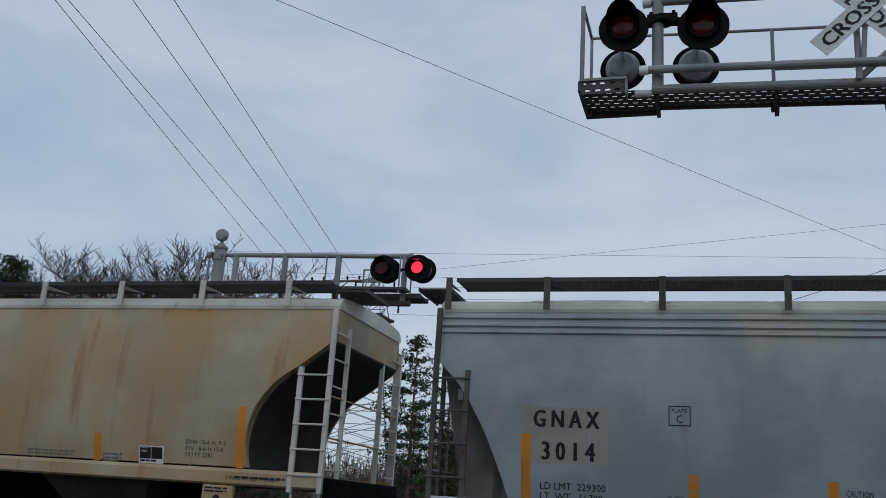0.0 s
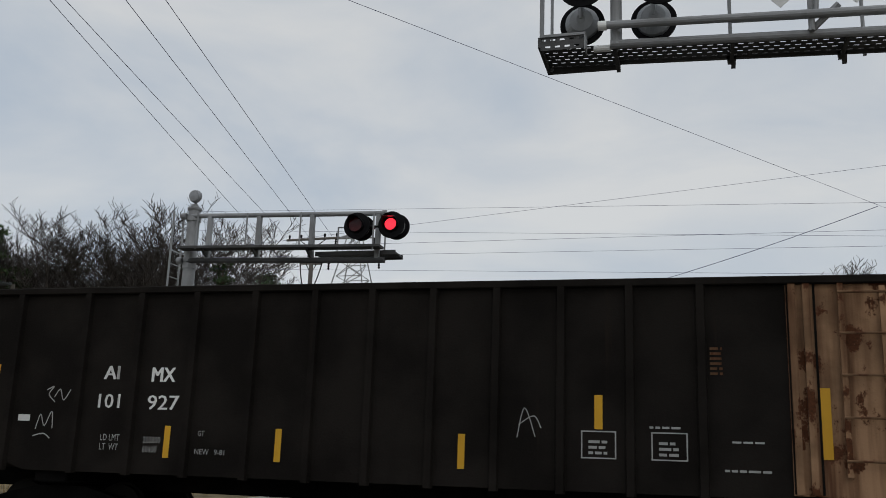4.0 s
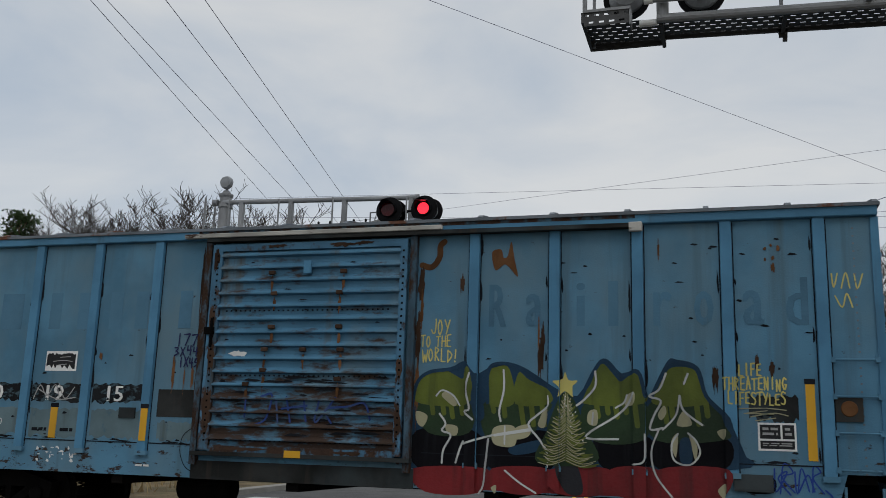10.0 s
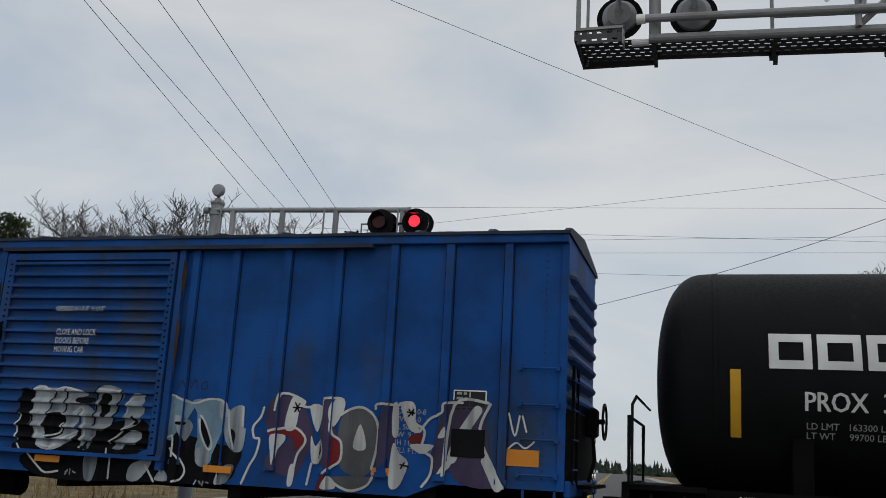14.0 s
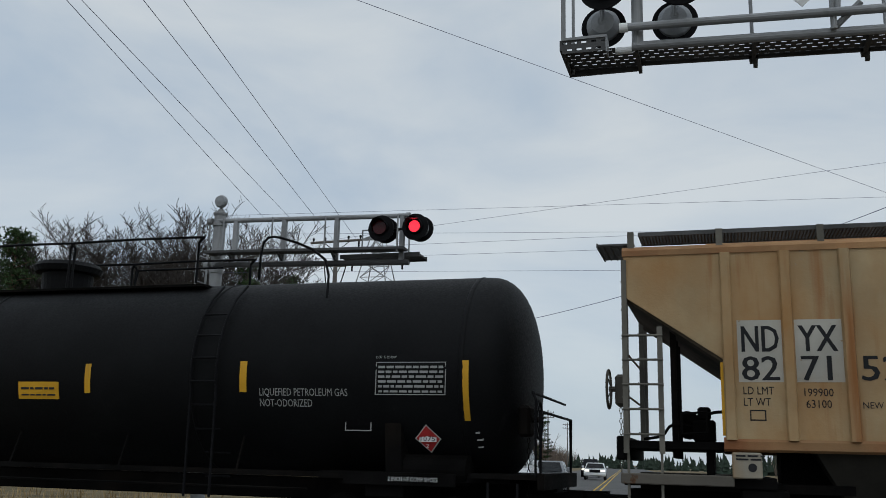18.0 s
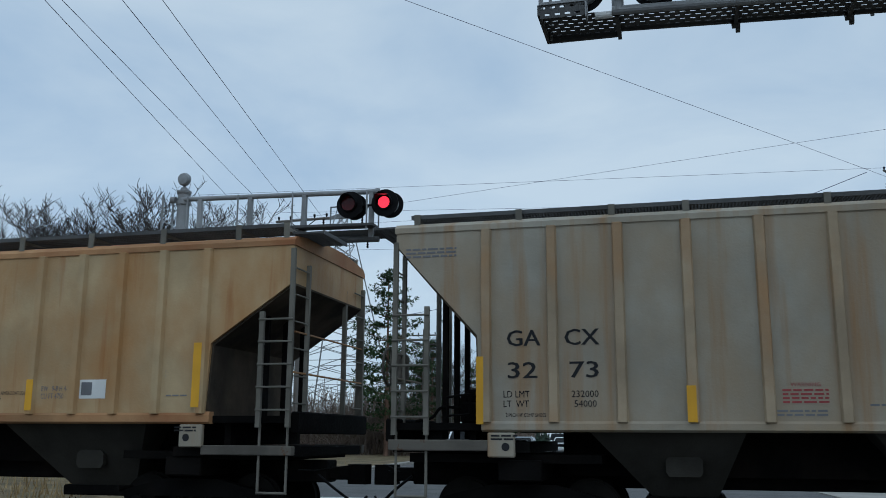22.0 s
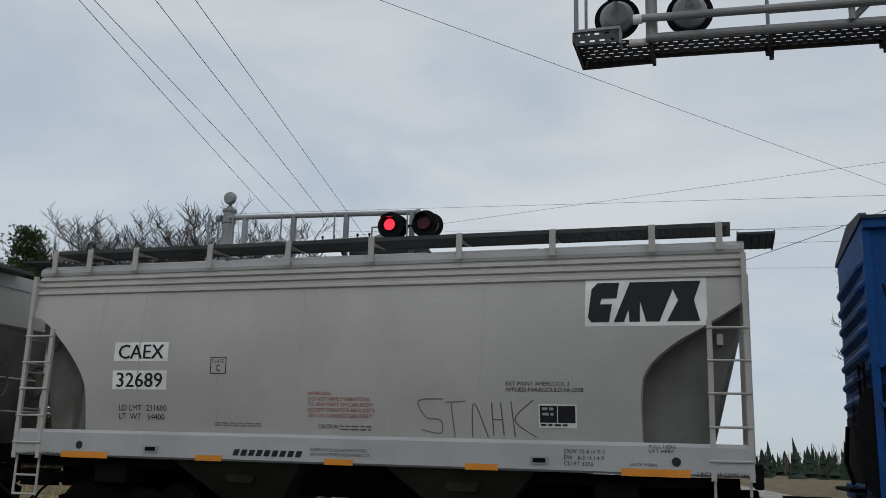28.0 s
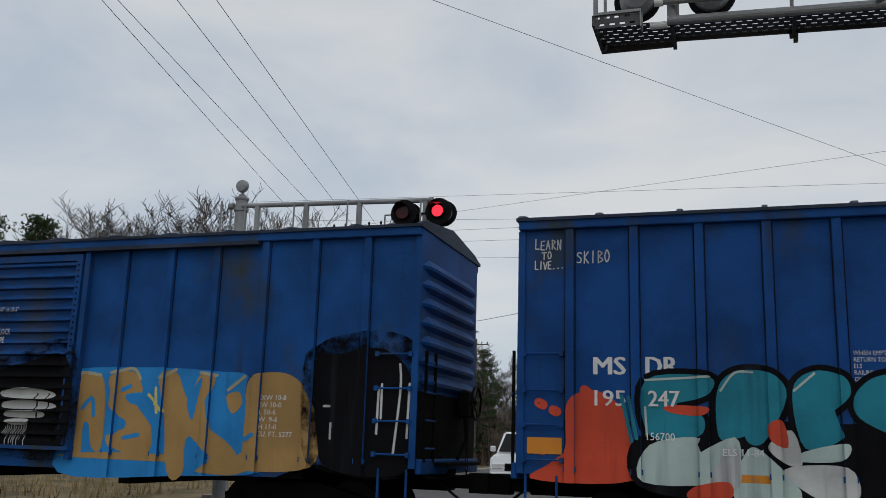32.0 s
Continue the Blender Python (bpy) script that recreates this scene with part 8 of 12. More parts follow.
part("sign_strut", rod(bmesh.new(), (1.34, -5.02, 5.76), (1.62, -5.12, 6.0), 0.035, 8), GALV, nt_)


# ---- poles and wires ----
def pole(name, label, x, y, h, arms, r=0.15):
    t = tagged(new(name), label, "utility pole", "poles along the road")
    part("shaft", rod(bmesh.new(), (x, y, -0.4), (x, y, h), r, 14, r * 0.62), WOOD_GREY, t)
    for z, half, yaw in arms:
        dx, dy = half * math.cos(radians(yaw)), half * math.sin(radians(yaw))
        bm = rod(bmesh.new(), (x - dx, y - dy, z), (x + dx, y + dy, z), 0.06, 6)
        arm = part("crossarm", bm, WOOD_GREY, t)
        for k in (-0.9, -0.45, 0.45, 0.9):
            ins = lathe(bmesh.new(), [(0.05, 0.02), (0.12, 0.05), (0.2, 0.06), (0.24, 0.03)], "z", 10, (x + dx * k, y + dy * k, z))
            part("insulator", ins, BLACK_PAINT, arm)
        for s in (-1, 1):
            part("arm_brace", rod(bmesh.new(), (x + s * dx * 0.5, y + s * dy * 0.5, z - 0.03), (x, y, z - 0.5), 0.02, 5), BLACK_STEEL, arm)
    return t


p1 = pole("utility_pole", "weathered wooden utility pole with two crossarms", -17.17, 25, 11.55, ((11.38, 1.38, -4), (10.2, 0.5, 10)))
part("transformer_bracket", tube(bmesh.new(), smooth_path([(-17.75, 25, 10.3), (-17.55, 24.9, 9.3), (-17.2, 24.8, 8.7), (-16.85, 24.9, 9.3), (-16.6, 25, 10.3)], 4), 0.03, 6), BLACK_PAINT, p1)
pole("utility_pole", "wooden utility pole past the road", 11.4, 40, 16.3, ((15.9, 1.0, 60), (15.0, 0.8, 60)))
for i, y in enumerate((62, 105, 150, 200)):
    x = -11.5 - 0.1 * y
    pole("utility_pole", "distant wooden utility pole beside the road", x - 4 + i * 0.4, y, 10.5, ((10.0, 1.1, 0), (9.2, 1.1, 0)))


def wire(label, pts, r=0.007, sag=0.0):
    (a, b), n = (Vector(pts[0]), Vector(pts[1])), 14
    P = [a.lerp(b, i / n) - Vector((0, 0, sag * 4 * (i / n) * (1 - i / n))) for i in range(n + 1)]
    tagged(part("overhead_wire", tube(bmesh.new(), P, r, 5), WIRE, None), label, "wire", "overhead wires")


for ax, bx, z in ((-18.5, -8.03, 11.64), (-17.39, -5.83, 11.36), (-16.21, -5.22, 11.45)):
    wire("thin dark overhead power wire", ((ax, 25.0, 11.5), (bx, -26.0, z)), 0.009)
wire("thin dark overhead power wire", ((-28.6, 60.0, 11.43), (-7.03, -26.0, 11.48)), 0.009)
wire("thin dark overhead cable above the road", ((-25.1, -23.3, 10.5), (20.3, 38.0, 10.5)), 0.006)
for (za, zb) in ((15.91, 14.72), (13.29, 17.63), (14.72, 12.84), (13.54, 13.48), (12.96, 12.59), (12.30, 10.97)):
    wire("thin distant overhead wire", ((-30.0, 35.0, za), (18.0, 35.0, zb)), 0.0085)
pole("utility_pole", "tall wooden utility pole beyond the field edge", 18.0, 35, 18.6, ((18.0, 1.1, 90), (12.0, 0.8, 90)))
wire("thick sagging black service cable", ((-21.3, 56.0, 11.0), (10.5, 41.5, 16.5)), 0.02, 0.9)

# lattice tower far behind the pole
tw = tagged(new("transmission_tower"), "grey steel lattice transmission tower far off", "tower")
TX, TY, TH = -63.3, 150.0, 47.0


def half_width(z):
    return max(0.4, 9.75 * (1 - z / TH))

for sx in (-1, 1):
    for sy in (-1, 1):
        part("leg", rod(bmesh.new(), (TX + sx * 9.75, TY + sy * 9.75, 0), (TX + sx * 0.4, TY + sy * 0.4, TH), 0.19, 6, 0.10), GALV, tw)
for i in range(15):
    z0, z1 = (TH * (1 - (1 - k / 15) ** 1.25) for k in (i, i + 1))
    w0, w1 = half_width(z0), half_width(z1)
    bm = bmesh.new()
    for s in (-1, 1):
        rod(bm, (TX - w0, TY + s * w0, z0), (TX + w1, TY + s * w1, z1), 0.085, 4)
        rod(bm, (TX + w0, TY + s * w0, z0), (TX - w1, TY + s * w1, z1), 0.085, 4)
        rod(bm, (TX + s * w0, TY - w0, z0), (TX + s * w1, TY + w1, z1), 0.085, 4)
        rod(bm, (TX - w1, TY + s * w1, z1), (TX + w1, TY + s * w1, z1), 0.085, 4)
    part("lattice_panel", bm, GALV, tw)
for z, half in ((38.6, 5.4), (43.0, 4.2)):
    part("tower_arm", prism(bmesh.new(), [(TX - half, z), (TX + half, z), (TX, z + 1.2)], "y", TY - 0.3, TY + 0.3), GALV, tw)
    for s in (-1, 1):
        st = lathe(bmesh.new(), [(q * 0.24, 0.26 if q % 2 else 0.12) for q in range(8)], "z", 8, (TX + s * (half - 0.2), TY, z - 1.7))
        part("insulator_string", st, BLACK_PAINT, tw)

# ---- trees ----
BARK = material("grey_brown_bark", (0.075, 0.064, 0.056), 0.95, tone=0.25)
TWIG = material("fine_twigs", (0.060, 0.052, 0.047), 0.95, tone=0.2, bump=0)
NEEDLE = material("pine_needles", (0.035, 0.06, 0.022), 0.8, tone=0.45, bump=0)
PINE_BARK = material("reddish_pine_bark", (0.14, 0.085, 0.06), 0.95, tone=0.25)
BRUSH = material("bare_brush", (0.16, 0.125, 0.10), 0.95, tone=0.3, bump=0)
FAR_FIR = material("far_fir_green", (0.025, 0.038, 0.026), 0.9, tone=0.3, bump=0)


def limb(V, F, p, q, r0, r1, n=4):
    d = (q - p).normalized()
    u = d.orthogonal().normalized()
    v = d.cross(u)
    k = len(V)
    for c, r in ((p, r0), (q, r1)):
        for i in range(n):
            a = math.tau * i / n
            V.append(tuple(c + (u * math.cos(a) + v * math.sin(a)) * r))
    for i in range(n):
        F.append((k + i, k + (i + 1) % n, k + n + (i + 1) % n, k + n + i))


def mesh_of(name, V, F, mat):
    me = bpy.data.meshes.new(name)
    me.from_pydata(V, [], F)
    me.materials.append(mat)
    return me


def bare_tree(seed, h, stems=4, lean=0.16):
    """A leafless tree: several slender stems that rise from one foot, side branches that curve upward, and fine forked twigs."""
    rnd = random.Random(seed)
    tv, tf, cv, cf = [], [], [], []

    def twig(p, d, ln, depth):
        n = 3 if depth == 0 else 2
        for i in range(n):
            d = (d + Vector((rnd.gauss(0, 0.11), rnd.gauss(0, 0.11), rnd.gauss(0.10, 0.06)))).normalized()
            q = p + d * ln / n
            limb(cv, cf, p, q, 0.020 if depth == 0 else 0.016, 0.015, 3)
            p = q
            if depth < 1:
                a = rnd.uniform(0, math.tau)
                out = (d * 0.75 + Vector((math.cos(a), math.sin(a), 0.25)) * 0.8).normalized()
                twig(p, out, ln * rnd.uniform(0.45, 0.7), depth + 1)

    def branch(p, d, ln, r, depth):
        segs = max(3, int(ln / 0.55))
        for i in range(segs):
            d = (d + Vector((rnd.gauss(0, 0.07), rnd.gauss(0, 0.07), 0.06 + rnd.gauss(0, 0.03)))).normalized()
            q = p + d * ln / segs
            r1 = max(r * (1 - 0.8 / segs), 0.016)
            big = r > 0.035
            limb(tv if big else cv, tf if big else cf, p, q, r, r1, 5 if big else 3)
            p, r = q, r1
            f = (i + 1) / segs
            if f > 0.25 and rnd.random() < 0.74:
                a = rnd.uniform(0, math.tau)
                out = (d * 0.8 + Vector((math.cos(a), math.sin(a), 0.1)) * rnd.uniform(0.6, 0.9)).normalized()
                if depth < 1 and ln > 1.8:
                    branch(p, out, ln * (0.62 - 0.32 * f) * rnd.uniform(0.7, 1.15), max(r * 0.55, 0.016), depth + 1)
                else:
                    twig(p, out, rnd.uniform(0.5, 1.05), 0)
        twig(p, d, 0.8, 0)

    foot = rnd.uniform(0, math.tau)
    for m in range(stems):
        a = foot + math.tau * m / stems + rnd.uniform(-0.4, 0.4)
        p, r, top = Vector((0.25 * math.cos(a), 0.25 * math.sin(a), -0.3)), 0.07 + 0.005 * h, h * rnd.uniform(0.80, 0.97)
        d = Vector((math.cos(a) * lean * rnd.uniform(0.5, 1.2), math.sin(a) * lean * rnd.uniform(0.5, 1.2), 1)).normalized()
        segs = 22
        for i in range(segs):
            f = (i + 1) / segs
            d = (d + Vector((rnd.gauss(0, 0.045), rnd.gauss(0, 0.045), 0.01)) + Vector((math.cos(a), math.sin(a), 0)) * 0.012).normalized()
            q = p + d * top / segs
            r1 = max(0.02, (0.07 + 0.005 * h) * (1 - f) ** 0.8)
            limb(tv, tf, p, q, r, r1, 6)
            p, r = q, r1
            if f > 0.36:
                for _ in range(2):
                    b = rnd.uniform(0, math.tau)
                    out = (d * 0.9 + Vector((math.cos(b), math.sin(b), 0.0)) * rnd.uniform(0.45, 0.8)).normalized()
                    branch(p, out, h * (0.25 - 0.12 * f) * rnd.uniform(0.6, 1.2), max(r * 0.5, 0.02), 0)
        branch(p, d, 1.3, 0.025, 1)
    heights = sorted(v[2] for v in cv)
    k = h / heights[int(len(heights) * 0.997)]
    tv, cv = [tuple(c * k for c in v) for v in tv], [tuple(c * k for c in v) for v in cv]
    e = tagged(new("bare_tree"), "leafless grey-brown deciduous tree with fine twigs", "tree", "bare trees beyond the track")
    for nm, V, F, m in (("trunk", tv, tf, BARK), ("crown", cv, cf, TWIG)):
        o = new(nm, mesh_of(nm, V, F, m))
        o.parent = e
    return e


def pine_tree(seed, h, w, bare=0.3, layers=14):
    """A white pine: a straight trunk with uneven whorls of level boughs that carry flat clumps of needles."""
    rnd = random.Random(seed)
    e = tagged(new("pine_tree"), "dark green pine tree with level boughs in open tiers", "tree", "pines beyond the track")
    tv, tf, cv, cf = [], [], [], []
    limb(tv, tf, Vector((0, 0, -0.3)), Vector((0, 0, h * 0.97)), 0.011 * h + 0.05, 0.04, 8)

    def tuft(c, n, spread):
        for _ in range(n):
            o = c + Vector((rnd.gauss(0, spread), rnd.gauss(0, spread), rnd.gauss(0, spread * 0.42)))
            for _ in range(6):
                d = Vector((rnd.gauss(0, 1), rnd.gauss(0, 1), rnd.gauss(0.5, 0.7))).normalized() * rnd.uniform(0.14, 0.30)
                s = d.orthogonal().normalized() * rnd.uniform(0.03, 0.06)
                k = len(cv)
                cv.extend((tuple(o - s), tuple(o + s), tuple(o + d)))
                cf.append((k, k + 1, k + 2))

    for i in range(layers):
        f = bare + (1 - bare) * (i + rnd.uniform(0.1, 0.9)) / layers
        g = (f - bare) / (1 - bare)
        reach = w * min(1.0, 0.55 + 1.6 * g) * (1 - g ** 2.2) + 0.35
        turn = rnd.uniform(0, math.tau)
        for b in range(rnd.choice((3, 4, 4, 5))):
            a, ln = turn + math.tau * b / 4 + rnd.uniform(-0.5, 0.5), reach * rnd.uniform(0.45, 1.12)
            p = Vector((0, 0, h * f + rnd.uniform(-0.25, 0.25)))
            q = p + Vector((math.cos(a) * ln, math.sin(a) * ln, (0.10 + 0.5 * g) * ln * rnd.uniform(0.2, 1.2)))
            limb(tv, tf, p, q, 0.035 + 0.02 * (1 - f), 0.014, 4)
            for k in range(max(2, int(ln * 2.4))):
                at = 0.35 + 0.7 * (k + rnd.random()) / max(2, int(ln * 2.4))
                side = Vector((-math.sin(a), math.cos(a), 0)) * rnd.gauss(0, 0.28 * ln * 0.6)
                tuft(p.lerp(q, at) + side + Vector((0, 0, 0.08)), 11, 0.24 + 0.03 * w)
    tuft(Vector((0, 0, h * 0.97)), 14, 0.25)
    for nm, V, F, m in (("trunk", tv, tf, PINE_BARK), ("crown", cv, cf, NEEDLE)):
        o = new(nm, mesh_of(nm, V, F, m))
        o.parent = e
    return e


b1, b2, b3 = bare_tree(3, 20.2, 5, 0.20), bare_tree(8, 18.8, 4, 0.15), bare_tree(14, 18.4, 3, 0.13)
for o, m in ((b1, pose(-40.6, 46, 0)), (b2, pose(-44.4, 46.5, 0)), (b3, pose(-47.2, 46, 0))):
    o.matrix_basis = m @ Matrix.Diagonal((1.2, 1.2, 0.98 if o == b1 else 0.94, 1))
for src, x, y, rz, k in ((b1, -37.2, 47, 130, 0.97), (b2, -34.0, 46, 70, 0.98), (b3, -49.7, 46, 120, 1.0), (b2, -51.9, 47, 200, 0.97), (b3, -55.5, 47, 20, 1.0), (b1, -61, 52, 30, 0.92), (b3, -42.6, 50, 250, 0.99), (b1, -39.0, 48, 215, 0.95), (b2, -43.4, 48, 300, 0.93), (b1, -46.0, 49, 80, 0.90), (b3, -35.6, 48, 330, 0.95), (b2, -48.6, 49, 150, 0.93), (b1, -53.6, 49, 280, 0.86),
                       (b2, 12.6, 50, 110, 0.86), (b3, 16.0, 54, 60, 0.88), (b2, -24.0, 75, 10, 0.62), (b3, -19.6, 70, 10, 0.47), (b2, -27.0, 80, 210, 0.62), (b3, -21.5, 78, 130, 0.55)):
    copy_thing(src, pose(x, y, -0.2, 0, 0, rz) @ Matrix.Scale(k, 4))
q1, q2, q3 = pine_tree(21, 17.4, 3.2, 0.15, 24), pine_tree(25, 15.2, 3.4, 0.12, 15), pine_tree(28, 14.4, 2.3, 0.10, 17)
for o, m in ((q1, pose(-50.2, 41, 0)), (q2, pose(-24.3, 60, 0)), (q3, pose(-32.3, 44, 0))):
    o.matrix_basis = m
for src, x, y, rz, k in ((q1, -54.6, 41, 50, 1.03), (q1, -57.8, 43, 160, 1.0), (q3, -47.5, 42, 200, 0.98), (q1, -52.4, 44, 120, 1.04), (q3, -29.6, 46, 80, 0.96), (q2, -21.2, 63, 100, 0.64), (q3, -26.6, 68, 20, 0.72), (q3, -23.0, 66, 20, 0.62), (q1, -36.8, 60, 200, 1.0), (q3, -19.8, 72, 120, 0.55), (q3, -17.6, 80, 220, 0.45)):
    copy_thing(src, pose(x, y, -0.2, 0, 0, rz) @ Matrix.Scale(k, 4))

# scrub and woods in the distance
rnd = random.Random(77)
V, F = [], []
for i in range(420):
    s = rnd.uniform(85, 420)
    x, y, _ = along(s, rnd.uniform(-30, -13) - s * 0.02)
    h = rnd.uniform(3.5, 8.5)
    p = Vector((x, y, -0.3))
    for b in range(9):
        d = Vector((rnd.gauss(0, 0.28), rnd.gauss(0, 0.28), 1)).normalized()
        q = p + d * h * rnd.uniform(0.6, 1.0)
        limb(V, F, p + Vector((rnd.gauss(0, 0.3), rnd.gauss(0, 0.3), 0)), q, 0.06, 0.02, 3)
        for t in range(4):
            a = p.lerp(q, rnd.uniform(0.35, 0.95))
            limb(V, F, a, a + Vector((rnd.gauss(0, 0.8), rnd.gauss(0, 0.8), rnd.uniform(0.2, 1.2))), 0.035, 0.012, 3)
for i in range(260):
    x, y = rnd.uniform(-44, -18.5), rnd.uniform(62, 88)
    h, p = rnd.uniform(3.0, 7.5), Vector((x, y, -0.3))
    for b in range(8):
        q = p + Vector((rnd.gauss(0, 0.22), rnd.gauss(0, 0.22), 1)).normalized() * h * rnd.uniform(0.6, 1.0)
        limb(V, F, p + Vector((rnd.gauss(0, 0.3), rnd.gauss(0, 0.3), 0)), q, 0.05, 0.018, 3)
        for t in range(5):
            a = p.lerp(q, rnd.uniform(0.3, 0.95))
            limb(V, F, a, a + Vector((rnd.gauss(0, 0.6), rnd.gauss(0, 0.6), rnd.uniform(0.2, 1.0))), 0.026, 0.012, 3)
for i in range(330):
    x, y = rnd.uniform(-60, -33), rnd.uniform(47, 60)
    h, p = rnd.uniform(2.6, 6.2), Vector((x, y, -0.3))
    for b in range(8):
        q = p + Vector((rnd.gauss(0, 0.22), rnd.gauss(0, 0.22), 1)).normalized() * h * rnd.uniform(0.6, 1.0)
        limb(V, F, p + Vector((rnd.gauss(0, 0.3), rnd.gauss(0, 0.3), 0)), q, 0.05, 0.018, 3)
        for t in range(5):
            a = p.lerp(q, rnd.uniform(0.2, 0.95))
            limb(V, F, a, a + Vector((rnd.gauss(0, 0.7), rnd.gauss(0, 0.7), rnd.uniform(0.2, 1.0))), 0.028, 0.012, 3)
tagged(new("far_brush", mesh_of("far_brush", V, F, BRUSH)), "band of leafless brown brush along the road", "brush", kind="stuff")
V, F = [], []
for i in range(1300):
    x = rnd.uniform(-330, 330)
    y = rnd.uniform(300, 380) if x < -3 else rnd.uniform(145, 230)
    h, w = rnd.uniform(3.2, 5.8) if x > -3 else rnd.uniform(3.0, 5.0), rnd.uniform(1.0, 1.9)
    for l in range(5):
        z0, r = h * l / 5.5, w * (1 - l / 5.6)
        k = len(V)
        for a in range(7):
            rr = r * rnd.uniform(0.45, 1.35)
            V.append((x + rr * math.cos(a * 0.9), y + rr * math.sin(a * 0.9), z0 - 0.3))
        V.append((x + rnd.gauss(0, 0.25), y, z0 + h * rnd.uniform(0.2, 0.42)))
        F += [(k + a, k + (a + 1) % 7, k + 7) for a in range(7)]
tagged(new("far_woods", mesh_of("far_woods", V, F, FAR_FIR)), "dark line of firs across the field", "woods", kind="stuff")
V, F = [], []
for i in range(900):
    x, y = rnd.uniform(8, 300), rnd.uniform(170, 330)
    p, h = Vector((x, y, -0.3)), rnd.uniform(4, 7.5)
    for b in range(5):
        q = p + Vector((rnd.gauss(0, 1.2), rnd.gauss(0, 1.2), h * rnd.uniform(0.6, 1)))
        limb(V, F, p, q, 0.1, 0.03, 3)
tagged(new("far_thicket", mesh_of("far_thicket", V, F, BRUSH)), "grey-brown leafless thicket behind the firs", "woods", kind="stuff")


# ---- waiting vehicles ----
GLASS = material("dark_car_glass", (0.012, 0.015, 0.018), 0.1, bump=0, spec=0.22)
CAR_WHITE = material("white_car_paint", (0.70, 0.71, 0.72), 0.25, bump=0, tone=0.03)
CAR_GREY = material("grey_car_paint", (0.20, 0.21, 0.22), 0.25, bump=0, tone=0.05)
CAR_DARK = material("black_car_paint", (0.02, 0.02, 0.022), 0.25, bump=0)
TYRE = material("tyre_rubber", (0.02, 0.02, 0.02), 0.85)
HEAD = material("headlamp_glass", (0.6, 0.6, 0.58), 0.15, bump=0, glow=((1.0, 0.93, 0.8), 1.2))


def vehicle(name, label, paint, x, y, yaw, w=1.92, ln=4.8, h=1.78, hood=1.05, lit=False, cabin=2.3):
    """Front towards -y of its own space."""
    v = tagged(new(name), label, name, "vehicles waiting beyond the track")
    low = [(-ln / 2, 0.45), (-ln / 2 - 0.02, 0.8), (-ln / 2 + 0.15, hood - 0.06), (-ln / 2 + 1.2, hood + 0.04), (ln / 2 - 0.1, hood + 0.06), (ln / 2, 0.8), (ln / 2 - 0.05, 0.42), (-ln / 2 + 0.1, 0.32)]
    bm = prism(bmesh.new(), low, "x", -w / 2, w / 2)
    bmesh.ops.bevel(bm, geom=bm.edges[:], offset=0.06, segments=2, affect="EDGES", clamp_overlap=True)
    part("body", bm, paint, v, smooth=False)
    a, b = -ln / 2 + 1.05, -ln / 2 + 1.05 + cabin + 0.9
    bm = bmesh.new()
    T = [bm.verts.new(p) for p in ((-w / 2 + 0.22, a + 0.75, h), (w / 2 - 0.22, a + 0.75, h), (w / 2 - 0.22, b - 0.35, h), (-w / 2 + 0.22, b - 0.35, h))]
    B = [bm.verts.new(p) for p in ((-w / 2 + 0.05, a, hood + 0.02), (w / 2 - 0.05, a, hood + 0.02), (w / 2 - 0.05, b, hood + 0.02), (-w / 2 + 0.05, b, hood + 0.02))]
    bm.faces.new(T), bm.faces.new(B[::-1])
    for i in range(4):
        bm.faces.new((B[i], B[(i + 1) % 4], T[(i + 1) % 4], T[i]))
    bmesh.ops.recalc_face_normals(bm, faces=bm.faces[:])
    bmesh.ops.bevel(bm, geom=bm.edges[:], offset=0.05, segments=2, affect="EDGES", clamp_overlap=True)
    part("cabin", bm, paint, v)

    def pane(nm, pts):
        bmp = bmesh.new()
        bmp.faces.new([bmp.verts.new(p) for p in pts])
        ret = bmesh.ops.extrude_face_region(bmp, geom=bmp.faces[:])
        part(nm, bmp, GLASS, v)

    d = 0.02
    pane("windscreen", [(-w / 2 + 0.14, a + 0.02, hood + 0.10), (w / 2 - 0.14, a + 0.02, hood + 0.10), (w / 2 - 0.30, a + 0.66, h - 0.06), (-w / 2 + 0.30, a + 0.66, h - 0.06)])
    for s in (-1, 1):
        pane("side_window", [(s * (w / 2 - 0.05), a + 0.35, hood + 0.12), (s * (w / 2 - 0.05), b - 0.35, hood + 0.12), (s * (w / 2 - 0.195), b - 0.5, h - 0.1), (s * (w / 2 - 0.195), a + 0.85, h - 0.1)])
        part("mirror", boxed(*sorted((s * (w / 2 + 0.02), s * (w / 2 + 0.2))), a + 0.3, a + 0.4, hood + 0.08, hood + 0.28, 0.03), paint, v)
        part("headlight", boxed(*sorted((s * (w / 2 - 0.45), s * (w / 2 - 0.08))), -ln / 2 - 0.03, -ln / 2 + 0.1, 0.72, 0.90, 0.02), HEAD if lit else WHITE_PLATE, v)
        for yy in (-ln / 2 + 0.9, ln / 2 - 0.95):
            wh = part("wheel", lathe(bmesh.new(), [(-0.11, 0.2), (-0.11, 0.32), (-0.08, 0.36), (0.08, 0.36), (0.11, 0.32), (0.11, 0.2)], "x", 22, (s * (w / 2 - 0.1), yy, 0.36)), TYRE, v)
            part("rim", lathe(bmesh.new(), [(-0.115, 0.05), (-0.115, 0.2), (0.115, 0.2), (0.115, 0.05)], "x", 16, (s * (w / 2 - 0.1), yy, 0.36)), ALU, wh)
